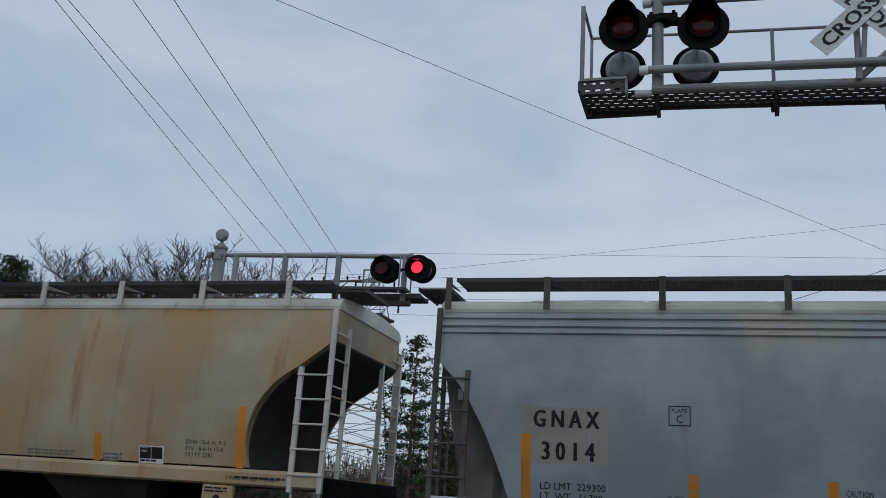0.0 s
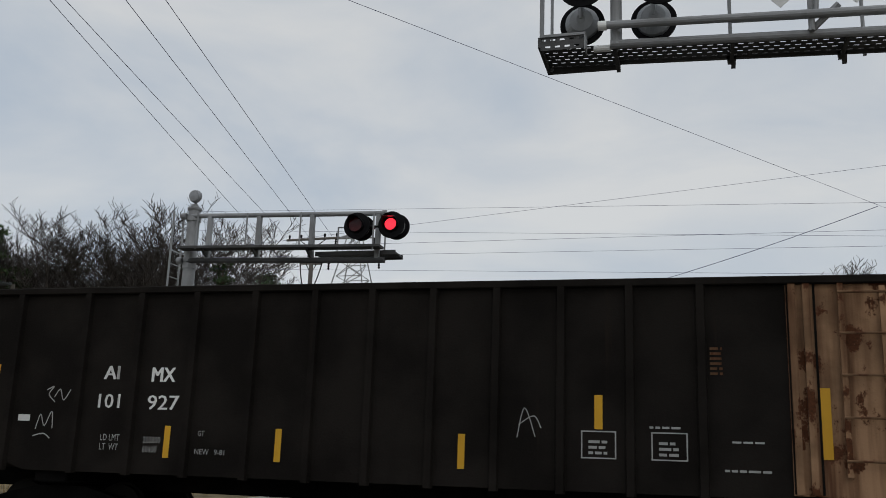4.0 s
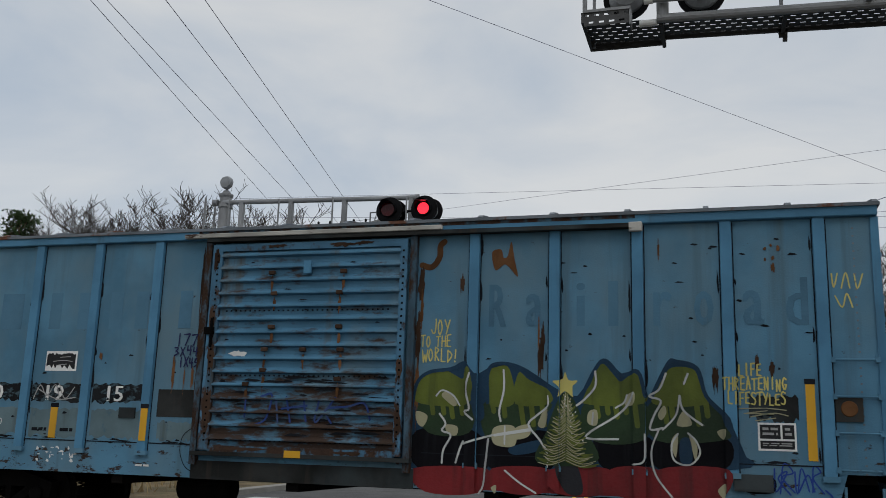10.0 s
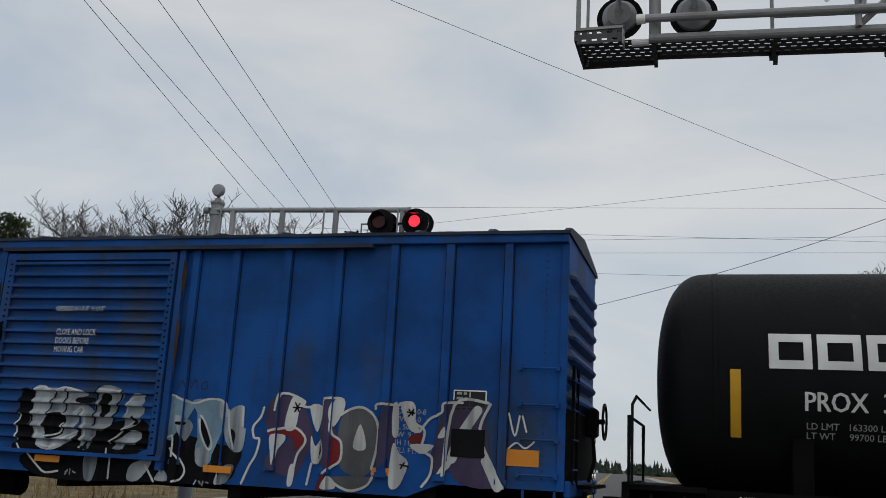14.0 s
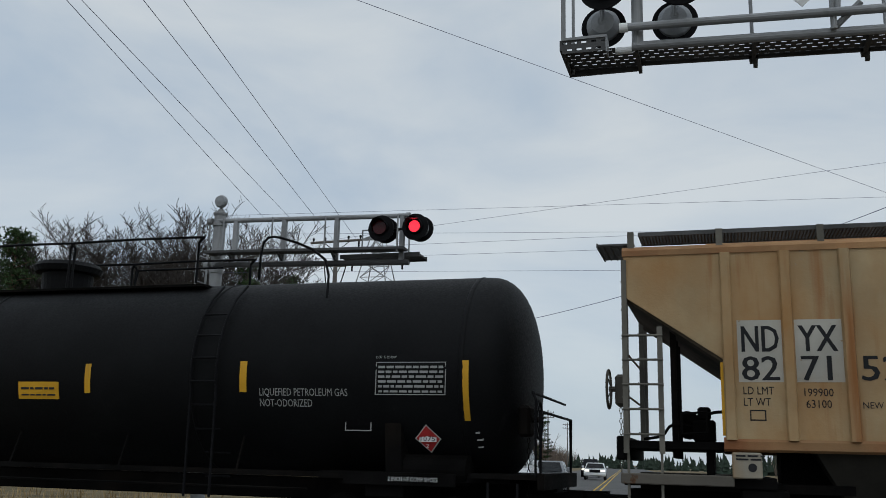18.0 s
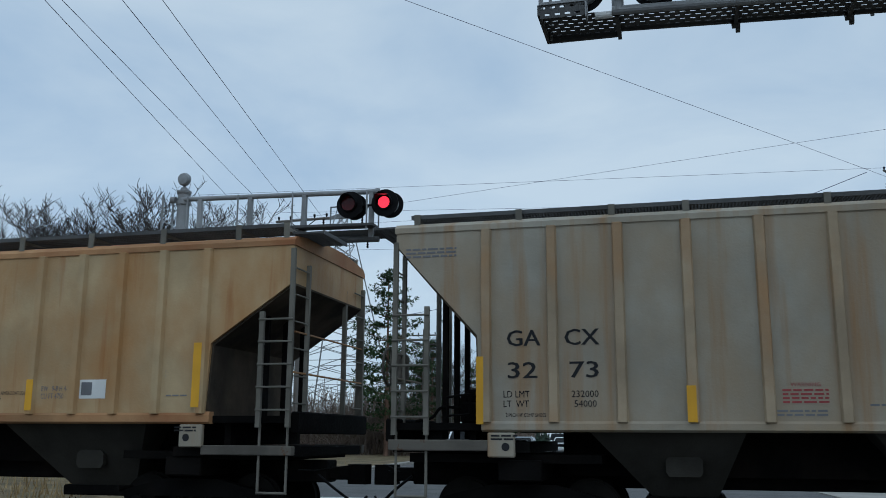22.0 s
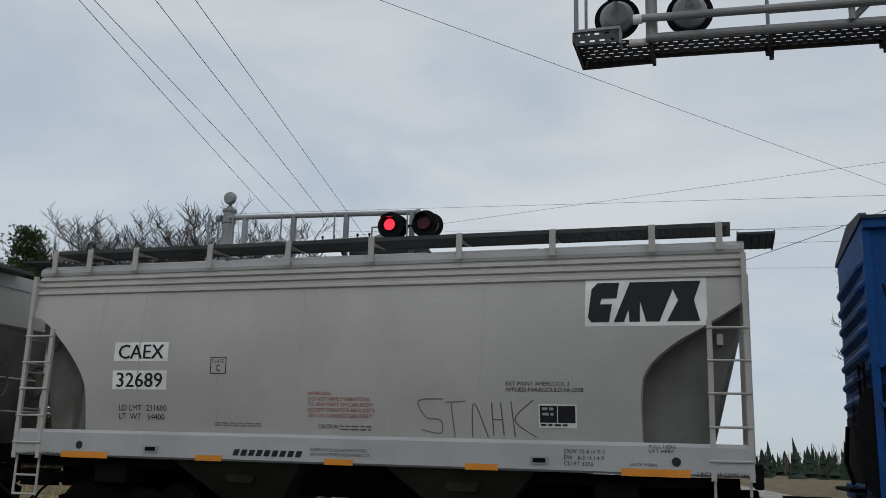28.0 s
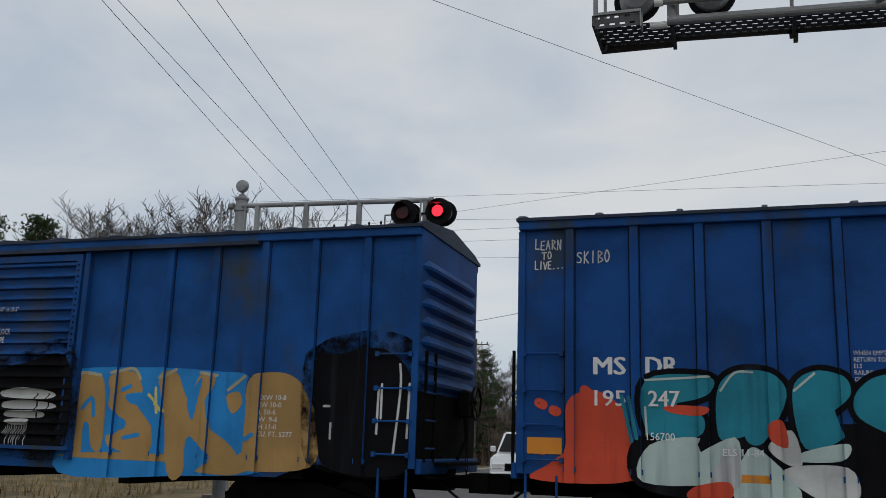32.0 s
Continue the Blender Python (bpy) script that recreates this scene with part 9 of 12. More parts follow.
    part("grille", boxed(-w / 2 + 0.5, w / 2 - 0.5, -ln / 2 - 0.035, -ln / 2 + 0.05, 0.66, 0.90, 0.01), BLACK_PAINT, v)
    part("bumper", boxed(-w / 2 + 0.02, w / 2 - 0.02, -ln / 2 - 0.08, -ln / 2 + 0.1, 0.40, 0.62, 0.03), BLACK_PAINT if paint != CAR_WHITE else paint, v)
    pl = part("plate", boxed(-0.16, 0.16, -ln / 2 - 0.095, -ln / 2 - 0.08, 0.46, 0.60), WHITE_PLATE, v)
    v.matrix_basis = pose(x, y, 0, 0, 0, yaw)
    return v


vehicle("suv", "white sport utility vehicle waiting at the crossing", CAR_WHITE, -7.35, 18.6, 6, h=1.95, hood=1.18, ln=4.9, w=2.0)
vehicle("sedan", "silver grey sedan waiting behind the white car", CAR_GREY, -7.4, 26.5, 6, h=1.48, hood=0.95, cabin=2.0)
vehicle("pickup_truck", "dark pickup truck with its headlights on", CAR_DARK, -11.6, 38.0, 6, h=1.9, hood=1.15, ln=5.4, lit=True, cabin=1.7)
vehicle("sedan", "white car far down the road", CAR_WHITE, -11.2, 72.0, 6, h=1.5, hood=0.95, lit=True)
vehicle("pickup_truck", "dark pickup truck far down the road", CAR_DARK, -13.8, 88.0, 6, h=1.9, hood=1.15, lit=True, cabin=1.7)


# ---- spray paint and marker scrawls ----
S_GREEN = material("olive_green_spray", (0.10, 0.125, 0.018), 0.6, tone=0.25, stain=0.4, stain_rgb=(0.05, 0.07, 0.015), streak=0.5, streak_rgb=(0.05, 0.065, 0.015))
S_DEEP = material("dark_green_spray", (0.016, 0.035, 0.014), 0.6, tone=0.3)
S_NAVY = material("navy_outline_spray", (0.008, 0.035, 0.07), 0.6, tone=0.2, streak=0.4, streak_rgb=(0.008, 0.022, 0.045))
S_RED = material("dark_red_spray", (0.16, 0.012, 0.014), 0.6, tone=0.25, stain=0.3, stain_rgb=(0.07, 0.008, 0.01), streak=0.5, streak_rgb=(0.06, 0.012, 0.012))
S_WHITE = material("white_spray", (0.50, 0.51, 0.49), 0.65, tone=0.2, streak=0.6, streak_rgb=(0.22, 0.22, 0.23), rust=0.12, rust_rgb=(0.12, 0.12, 0.13), rust_scale=4)
S_CREAM = material("cream_spray", (0.34, 0.32, 0.20), 0.6, tone=0.2, streak=0.4, streak_rgb=(0.12, 0.13, 0.12))
S_YELLOW = material("pale_yellow_spray", (0.56, 0.49, 0.15), 0.6, tone=0.15)
S_SILVER = material("silver_spray", (0.33, 0.37, 0.40), 0.6, tone=0.3, streak=0.9, streak_rgb=(0.09, 0.11, 0.13), rust=0.15, rust_rgb=(0.06, 0.065, 0.07), rust_scale=3)
S_WASH = material("thin_cream_wash", (0.060, 0.085, 0.12), 0.65, tone=0.3, streak=0.95, streak_rgb=(0.25, 0.235, 0.15), spec=0.1)
S_UMBER = material("umber_overspray", (0.075, 0.06, 0.05), 0.7, tone=0.3, streak=0.5, streak_rgb=(0.13, 0.11, 0.09))
S_DULL = material("dull_blue_grey_paint", (0.07, 0.11, 0.16), 0.7, tone=0.2)
S_BLACK = material("black_spray", (0.006, 0.006, 0.0075), 0.75, tone=0.2, spec=0.06, streak=0.5, streak_rgb=(0.016, 0.017, 0.02))
S_TAN = material("tan_spray", (0.36, 0.215, 0.075), 0.6, tone=0.12, streak=0.25, streak_rgb=(0.27, 0.15, 0.05))
S_AZURE = material("azure_outline_spray", (0.014, 0.20, 0.50), 0.6, tone=0.15, streak=0.4, streak_rgb=(0.012, 0.13, 0.33))
S_TEAL = material("teal_spray", (0.012, 0.20, 0.27), 0.6, tone=0.2, streak=0.4, streak_rgb=(0.012, 0.12, 0.17))
S_CORAL = material("coral_red_spray", (0.56, 0.065, 0.028), 0.6, tone=0.12, streak=0.4, streak_rgb=(0.38, 0.05, 0.025))
S_MINT = material("pale_mint_spray", (0.42, 0.52, 0.48), 0.6, tone=0.12, streak=0.5, streak_rgb=(0.26, 0.33, 0.32))
S_SLATE = material("slate_blue_spray", (0.15, 0.24, 0.31), 0.6, tone=0.3, streak=0.3, streak_rgb=(0.07, 0.09, 0.11))
S_SMOKE = material("smoky_grey_spray", (0.085, 0.085, 0.09), 0.6, tone=0.3, streak=0.5, streak_rgb=(0.05, 0.05, 0.06))
S_MAUVE = material("dull_purple_spray", (0.05, 0.035, 0.075), 0.6, tone=0.3, streak=0.5, streak_rgb=(0.03, 0.03, 0.06))
S_HAZE = material("thin_black_overspray", (0.006, 0.006, 0.0075), 0.8, spec=0.05)
S_HAZE.node_tree.links.new(noise_tex(S_HAZE.node_tree, 3.2, 8, shift=6, lo=0.42, hi=0.62, rough=0.7), S_HAZE.node_tree.nodes["Principled BSDF"].inputs["Alpha"])
E_RIBS = [x for x in D_RIBS if x != 9.72]
DARK_MARK = material("blue_marker", (0.012, 0.04, 0.22), 0.5)
SCRAWL = material("black_marker", (0.016, 0.016, 0.02), 0.5)

flat(c_els, "graffiti", 9.66, 13.74, 0.815, 1.12, S_RED, -1.5, 0.005)
spray_fill(c_els, [[(9.51, 1.81), (9.6, 2.24), (9.78, 2.42), (10.1, 2.48), (10.3, 2.57), (10.46, 2.4), (10.62, 2.46), (10.78, 2.55), (11.12, 2.49), (11.57, 2.23), (11.9, 2.11), (12.13, 2.5), (12.28, 2.61), (12.49, 2.42), (12.71, 2.46), (12.81, 2.12), (12.9, 2.12), (13.1, 2.56), (13.21, 2.6), (13.47, 2.51), (13.6, 2.13), (13.87, 1.85), (13.91, 1.48), (13.82, 1.2), (9.6, 1.06)]], S_NAVY, 1, ribs=C_RIBS, half=0.08, depth=0.06, y=-1.5, label="large green, red and navy graffiti letters")
spray_fill(c_els, [[(9.66, 1.97), (9.59, 2.17), (9.74, 2.37), (10.02, 2.44), (10.27, 2.32), (10.31, 2.48), (10.39, 2.43), (10.39, 1.98)], [(10.65, 1.99), (10.67, 2.4), (10.76, 2.49), (10.95, 2.47), (11.02, 1.99)], [(11.04, 1.99), (11.08, 2.41), (11.23, 2.32), (11.52, 2.17), (11.53, 2)], [(11.98, 2.01), (12.08, 2.27), (12.16, 2.46), (12.26, 2.54), (12.46, 2.31), (12.64, 2.42), (12.74, 2.33), (12.78, 2.02)], [(12.9, 2.02), (13.02, 2.33), (13.15, 2.5), (13.42, 2.48), (13.5, 2.3), (13.59, 2.03)]], S_GREEN, 2, ribs=C_RIBS, half=0.08, depth=0.06, y=-1.5)
spray_fill(c_els, [[(9.66, 1.99), (10.39, 2), (10.41, 1.58), (9.79, 1.57)], [(10.61, 2), (11.53, 2.02), (11.39, 1.76), (11.26, 1.57), (10.87, 1.51), (10.62, 1.55)], [(12, 2.02), (12.78, 2.04), (12.78, 1.55), (12.09, 1.53)], [(12.87, 2.04), (13.61, 2.05), (13.8, 1.76), (13.81, 1.58), (12.93, 1.55)]], S_DEEP, 1.6, ribs=C_RIBS, half=0.08, depth=0.06, y=-1.5)
spray_fill(c_els, [[(9.62, 1.59), (10.47, 1.61), (10.66, 1.11), (9.66, 1.08)], [(10.61, 1.55), (11.57, 1.61), (11.56, 1.14), (10.71, 1.11)], [(12.14, 1.56), (12.85, 1.58), (12.82, 1.18), (12.26, 1.16)], [(12.92, 1.58), (13.81, 1.6), (13.78, 1.21), (12.95, 1.19)]], S_BLACK, 1.4, ribs=C_RIBS, half=0.08, depth=0.06, y=-1.5)
spray_fill(c_els, [[(9.6, 1.07), (10.66, 1.1), (10.56, 0.78), (9.78, 0.76)], [(10.73, 1.11), (11.52, 1.13), (11.43, 0.81), (10.84, 0.82)], [(11.55, 1.13), (12.31, 1.16), (12.27, 0.84), (11.63, 0.82)], [(12.34, 1.16), (12.94, 1.18), (13.12, 0.84), (12.43, 0.82)], [(12.97, 1.18), (13.83, 1.21), (13.73, 0.85), (13.21, 0.83)]], S_RED, 2, ribs=C_RIBS, half=0.08, depth=0.06, y=-1.5)
spray(c_els, [[(9.83, 2.01), (9.86, 1.84)], [(9.99, 2.01), (10.02, 1.84)], [(10.11, 2.01), (10.15, 1.79)], [(10.26, 2.02), (10.29, 1.84)], [(10.71, 2.02), (10.74, 1.88)], [(10.87, 2.03), (10.9, 1.82)], [(11.11, 2.03), (11.16, 1.72)], [(11.26, 2.03), (11.3, 1.71)], [(11.41, 2.03), (11.45, 1.71)], [(12.15, 2.04), (12.18, 1.84)], [(12.29, 2.05), (12.31, 1.89)], [(12.4, 2.05), (12.43, 1.84)]], 0.07, S_GREEN, 2.2, ribs=C_RIBS, half=0.08, depth=0.06, y=-1.5)
spray(c_els, [[(12.53, 2.05), (12.55, 1.9)], [(12.66, 2.05), (12.7, 1.73)], [(13.04, 2.06), (13.07, 1.79)], [(13.13, 2.06), (13.15, 1.86)], [(13.45, 2.06), (13.48, 1.77)], [(13.57, 2.06), (13.59, 1.88)]], 0.07, S_GREEN, 2.56, ribs=C_RIBS, half=0.08, depth=0.06, y=-1.5)
spray_fill(c_els, [[(9.61, 1.86), (9.78, 1.8), (9.72, 1.65), (9.63, 1.7)], [(9.98, 2.08), (10.06, 2.14), (10.2, 2), (10.16, 1.94)], [(10.05, 1.68), (10.22, 1.66), (10.21, 1.54), (10.09, 1.56)], [(10.75, 1.66), (11.03, 1.68), (11.04, 1.42), (10.75, 1.44)], [(11.05, 1.66), (11.25, 1.71), (11.24, 1.56), (11.05, 1.51)], [(11.43, 1.89), (11.5, 1.97), (11.46, 1.69), (11.36, 1.71)], [(12.05, 1.9), (12.16, 1.92), (12.16, 1.73), (12.04, 1.75)], [(12.55, 2.12), (12.66, 2.17), (12.65, 2.02), (12.54, 1.99)]], S_CREAM, 3, ribs=C_RIBS, half=0.08, depth=0.06, y=-1.5)
spray_fill(c_els, [[(12.96, 1.89), (13.04, 2), (13.07, 1.91), (13, 1.81)], [(13.21, 1.64), (13.18, 1.34), (13.12, 1.53)], [(13.35, 1.65), (13.45, 1.49), (13.42, 1.31)], [(13.7, 1.68), (13.81, 1.71), (13.78, 1.58)], [(10.72, 0.85), (10.79, 0.89), (10.78, 0.78)], [(13.69, 0.94), (13.79, 1.03), (13.77, 0.85)], [(13.2, 1.75), (13.29, 1.94), (13.39, 1.76)]], S_CREAM, 3.4, ribs=C_RIBS, half=0.08, depth=0.06, y=-1.5)
spray_fill(c_els, [[(13.24, 1.56), (13.36, 1.57), (13.38, 1.29), (13.24, 1.28)], [(10.98, 1.4), (11.46, 1.52), (11.38, 1.37), (11.04, 1.3)], [(10.42, 2.09), (10.5, 2.27), (10.61, 1.83), (10.49, 1.76)]], S_NAVY, 4, ribs=C_RIBS, half=0.08, depth=0.06, y=-1.5)
spray(c_els, [[(10.39, 2.4), (10.34, 2.18), (10.4, 1.91), (10.32, 1.87), (10.45, 1.76)], [(9.96, 1.83), (10.05, 1.7), (10, 1.6), (10.13, 1.54), (10.03, 1.34), (10.01, 1.16)], [(10.31, 1.46), (10.26, 1.34), (10.21, 1.17)], [(10.87, 2.45), (10.88, 2.18), (10.82, 1.9), (10.84, 1.75)], [(11.5, 2.1), (11.5, 1.97), (11.35, 1.84), (11.23, 1.71), (11.38, 1.52), (11.5, 1.33), (11.5, 1.16)], [(10.32, 1.43), (10.71, 1.55), (11.25, 1.65)], [(10.67, 1.5), (10.63, 1.11)], [(12.14, 2.44), (12.14, 2.24), (12, 2.07), (11.89, 1.98)], [(12.64, 2.16), (12.56, 1.99), (12.4, 1.84), (12.08, 1.64), (12.04, 1.55), (12.44, 1.55)], [(13.07, 2.42), (12.98, 2.21), (12.85, 2.12), (13, 2.06), (12.91, 1.87), (12.86, 1.69), (13.02, 1.71)], [(13.35, 2.42), (13.3, 2.29)], [(13.24, 2.13), (13.29, 1.94), (13.52, 1.76)]], 0.028, S_WHITE, 4.6, ribs=C_RIBS, half=0.08, depth=0.06, y=-1.5)
spray(c_els, [[(13.24, 2.13), (13.19, 1.88), (13.02, 1.69)], [(12.79, 1.62), (12.78, 1.29), (12.63, 1.23)], [(12.97, 1.69), (12.87, 1.41), (12.92, 1.11), (13.12, 0.84)], [(13.21, 1.64), (13.13, 1.5), (13.16, 1.3), (13.35, 1.25), (13.48, 1.39), (13.44, 1.55), (13.34, 1.65)], [(10.91, 1.09), (11.11, 0.94), (11.34, 0.81)], [(10.63, 1.09), (10.61, 0.88), (10.55, 0.77)], [(9.9, 2.08), (9.99, 2.16), (10.15, 2.09), (10.25, 1.95)], [(12.56, 2.13), (12.52, 2.03), (12.41, 1.96)], [(10.9, 1.68), (10.9, 1.44)], [(10.76, 1.55), (11.25, 1.63)], [(12.11, 1.89), (12.1, 1.74)]], 0.024, S_WHITE, 4.6, ribs=C_RIBS, half=0.08, depth=0.06, y=-1.5)
spray(c_els, [[(9.54, 1.85), (9.6, 2.24), (9.78, 2.41), (10.1, 2.46), (10.3, 2.55)], [(10.65, 2), (10.65, 2.43), (10.8, 2.54), (11.12, 2.48), (11.55, 2.21)], [(11.92, 2.02), (12.14, 2.47), (12.28, 2.59), (12.49, 2.39), (12.71, 2.44), (12.8, 2.12)], [(12.87, 2.09), (13.1, 2.55), (13.21, 2.58), (13.47, 2.49), (13.58, 2.13), (13.85, 1.84)]], 0.05, S_NAVY, 4, ribs=C_RIBS, half=0.08, depth=0.06, y=-1.5)
spray_fill(c_els, [[(14.05, 1.1), (14.36, 1.13), (14.36, 0.95), (14.04, 0.94)]], S_BLACK, 1, ribs=C_RIBS, half=0.08, depth=0.06, y=-1.5)
spray(c_els, [[(14.09, 0.99), (14.13, 1.09), (14.18, 0.99)], [(14.19, 1.07), (14.23, 0.98)], [(14.27, 0.98), (14.28, 1.09), (14.33, 1.05)]], 0.03, S_CREAM, 2, ribs=C_RIBS, half=0.08, depth=0.06, y=-1.5)
spray(c_els, [[(14.44, 0.94), (14.49, 1.3), (14.6, 1.2), (14.47, 1.14), (14.61, 0.96)], [(14.65, 0.98), (14.7, 1.26), (14.78, 0.98)], [(14.82, 0.97), (14.84, 1.28), (14.92, 1.22), (14.83, 1.14), (14.95, 0.96)], [(14.97, 1), (15.04, 0.92), (14.94, 0.88)]], 0.018, DARK_MARK, 1, ribs=C_RIBS, half=0.08, depth=0.06, y=-1.5)
spray(c_els, [[(14.12, 1.88), (14.4, 1.93), (14.57, 1.9)], [(14.04, 1.92), (14.32, 1.96)], [(14.18, 1.83), (14.42, 1.87)]], 0.014, S_CREAM, 1, ribs=C_RIBS, half=0.08, depth=0.06, y=-1.5)
spray_fill(c_els, [[(11.73, 2.43), (11.78, 2.32), (11.9, 2.31), (11.81, 2.21), (11.84, 2.09), (11.73, 2.17), (11.64, 2.09), (11.66, 2.21), (11.57, 2.3), (11.69, 2.32)]], S_YELLOW, 5, ribs=C_RIBS, half=0.08, depth=0.06, y=-1.5, label="yellow star over a painted fir tree")
spray_fill(c_els, [[(11.75, 2.17), (12.03, 1.64), (12.15, 1.24), (11.36, 1.21), (11.48, 1.63)]], S_DEEP, 4.2, ribs=C_RIBS, half=0.08, depth=0.06, y=-1.5)
rnd = random.Random(12)
for mat, n, wd in ((S_GREEN, 46, 0.022), (S_CREAM, 54, 0.011), (S_GREEN, 24, 0.014)):
    twigs = []
    for k in range(n):
        z = 2.16 - 0.92 * (k + rnd.random()) / n
        r, e = (2.24 - z) * 0.40 * rnd.uniform(0.6, 1.1), 1 if k % 2 else -1
        twigs.append([(11.75 + e * 0.01, z), (11.75 + e * r * 0.55, z - 0.07), (11.75 + e * r, z - 0.05 + rnd.uniform(-0.02, 0.04))])
    bm = stroke_mesh(twigs, wd, -1.5 - 0.017 - 0.0012 * (wd < 0.02) - 0.0006 * (wd < 0.012))
    over_ribs(bm, C_RIBS, 0.08, 0.06)
    part("graffiti", bm, mat, c_els)
flecks(c_els, WHITE_PLATE, [(11.75 + (2.2 - z) * 0.36 * rnd.uniform(-1, 1), z, 0.018, 0.02) for z in [1.28 + 0.03 * k for k in range(28)]], -1.518, "white dots sprayed over the fir", 7)
spray_fill(c_els, [[(11.61, 1.2), (11.88, 1.21), (11.97, 0.84), (11.73, 0.85)]], SCRAWL, 4, ribs=C_RIBS, half=0.08, depth=0.06, y=-1.5)
spray(c_els, [[(15.17, 3.72), (15.19, 3.54), (15.24, 3.72)], [(15.28, 3.53), (15.34, 3.73), (15.38, 3.53)], [(15.44, 3.71), (15.47, 3.52), (15.54, 3.71)], [(15.2, 3.43), (15.28, 3.28), (15.34, 3.46), (15.4, 3.28)]], 0.018, S_YELLOW, 1, ribs=C_RIBS, half=0.08, depth=0.06, y=-1.5)
spray(c_els, [[(14.38, 1.24), (14.39, 0.96), (14.53, 1.21), (14.42, 1.12), (14.56, 0.93)], [(14.62, 1.21), (14.64, 0.95), (14.77, 1.18), (14.84, 0.98)]], 0.02, DARK_MARK, 1, ribs=C_RIBS, half=0.08, depth=0.06, y=-1.5)
scrawl(c_els, "SONE", 0.10, 1.80, 0.50, 0.26, 0.026, SCRAWL, -1.5, 12, C_RIBS)
scrawl(c_els, "KOO", 0.10, 1.50, 0.32, 0.18, 0.024, SCRAWL, -1.5, 13)
scrawl(c_els, "KOO", 0.14, 1.30, 0.36, 0.18, 0.024, SCRAWL, -1.5, 14)
spray_fill(c_msdr, [[(1.55, 1.65), (1.86, 1.91), (2.22, 1.88), (2.3, 1.29), (1.59, 1.26)], [(2.22, 1.89), (2.61, 1.92), (3.1, 1.91), (3.11, 1.3), (2.32, 1.28)], [(3.12, 1.92), (3.8, 1.88), (4, 1.93), (4.03, 1.3), (3.12, 1.29)], [(4, 1.92), (4.54, 1.94), (5.06, 1.94), (5.11, 1.74), (5.11, 1.32), (4.06, 1.29)], [(5.09, 1.57), (5.67, 1.59), (5.6, 1.31), (5.08, 1.32)]], S_WASH, 1, ribs=D_RIBS, half=0.065, depth=0.06, y=-1.5, label="cream graffiti letters with a black edge")
spray(c_msdr, [[(1.66, 1.35), (1.62, 1.61), (1.88, 1.85), (2.16, 1.84)], [(1.87, 1.59), (1.87, 1.44), (2.05, 1.37)], [(2.31, 1.86), (2.4, 1.31)], [(2.54, 1.74), (2.79, 1.37)], [(2.8, 1.8), (3.03, 1.82), (3.13, 1.64), (3.07, 1.47)], [(3.21, 1.84), (3.29, 1.34)], [(3.5, 1.51), (3.63, 1.4), (3.56, 1.34)], [(3.62, 1.83), (3.79, 1.81), (3.93, 1.63)], [(4.09, 1.85), (4.12, 1.55), (4.33, 1.43)], [(4.73, 1.9), (4.97, 1.78), (5.04, 1.41)], [(5.21, 1.47), (5.51, 1.48)], [(2.08, 1.64), (2.12, 1.33)]], 0.085, S_CREAM, 2, ribs=D_RIBS, half=0.065, depth=0.06, y=-1.5)
spray(c_msdr, [[(4.13, 1.77), (4.23, 1.38)], [(3.33, 1.75), (3.39, 1.36)], [(2.43, 1.74), (2.5, 1.33)]], 0.085, S_CREAM, 2.36, ribs=D_RIBS, half=0.065, depth=0.06, y=-1.5)
spray(c_msdr, [[(1.59, 1.26), (1.55, 1.65), (1.82, 1.91), (2.22, 1.89), (2.27, 1.66), (2.46, 1.68), (2.36, 1.91)], [(1.79, 1.68), (1.8, 1.47), (1.98, 1.42), (2.06, 1.33), (2.04, 1.27)], [(2.61, 1.9), (2.71, 1.7), (2.88, 1.88), (3.11, 1.84), (3.19, 1.66), (3.13, 1.47), (2.98, 1.68), (3.1, 1.91)], [(2.71, 1.7), (2.79, 1.37)], [(3.39, 1.91), (3.45, 1.74), (3.43, 1.56), (3.61, 1.41), (3.56, 1.31)], [(3.5, 1.83), (3.81, 1.78), (3.85, 1.9), (3.98, 1.92)], [(3.79, 1.78), (3.95, 1.61), (4.02, 1.3)], [(4.04, 1.92), (4.05, 1.64), (4.07, 1.51), (4.3, 1.41), (4.28, 1.3)], [(4.2, 1.9), (4.31, 1.77), (4.65, 1.78), (4.68, 1.57), (4.43, 1.56), (4.41, 1.77)], [(4.54, 1.93), (4.9, 1.93), (5.1, 1.7), (4.93, 1.6), (4.99, 1.4), (5.14, 1.35)], [(5.09, 1.59), (5.8, 1.58)], [(1.57, 1.25), (4.07, 1.26), (5.81, 1.25)]], 0.032, S_BLACK, 4, ribs=D_RIBS, half=0.065, depth=0.06, y=-1.5)
spray(c_msdr, [[(1.55, 1.67), (1.82, 1.92), (4, 1.95), (5.05, 1.97)]], 0.032, S_BLACK, 4.36, ribs=D_RIBS, half=0.065, depth=0.06, y=-1.5)
spray_fill(c_msdr, [[(1.96, 1.89), (2.22, 1.88), (2.23, 1.79), (2.03, 1.8)], [(4.3, 1.92), (4.51, 1.93), (4.53, 1.8), (4.35, 1.81)], [(3.49, 1.91), (3.78, 1.9), (3.73, 1.81), (3.52, 1.84)]], S_BLACK, 3.4, ribs=D_RIBS, half=0.065, depth=0.06, y=-1.5)
spray_fill(c_msdr, [[(5.51, 1.26), (5.65, 1.58), (5.82, 1.61), (5.83, 1.26)], [(5.09, 1.6), (5.15, 1.64), (5.23, 1.6), (5.24, 1.52), (5.16, 1.48), (5.09, 1.52)]], S_BLACK, 4.4, ribs=D_RIBS, half=0.065, depth=0.06, y=-1.5)
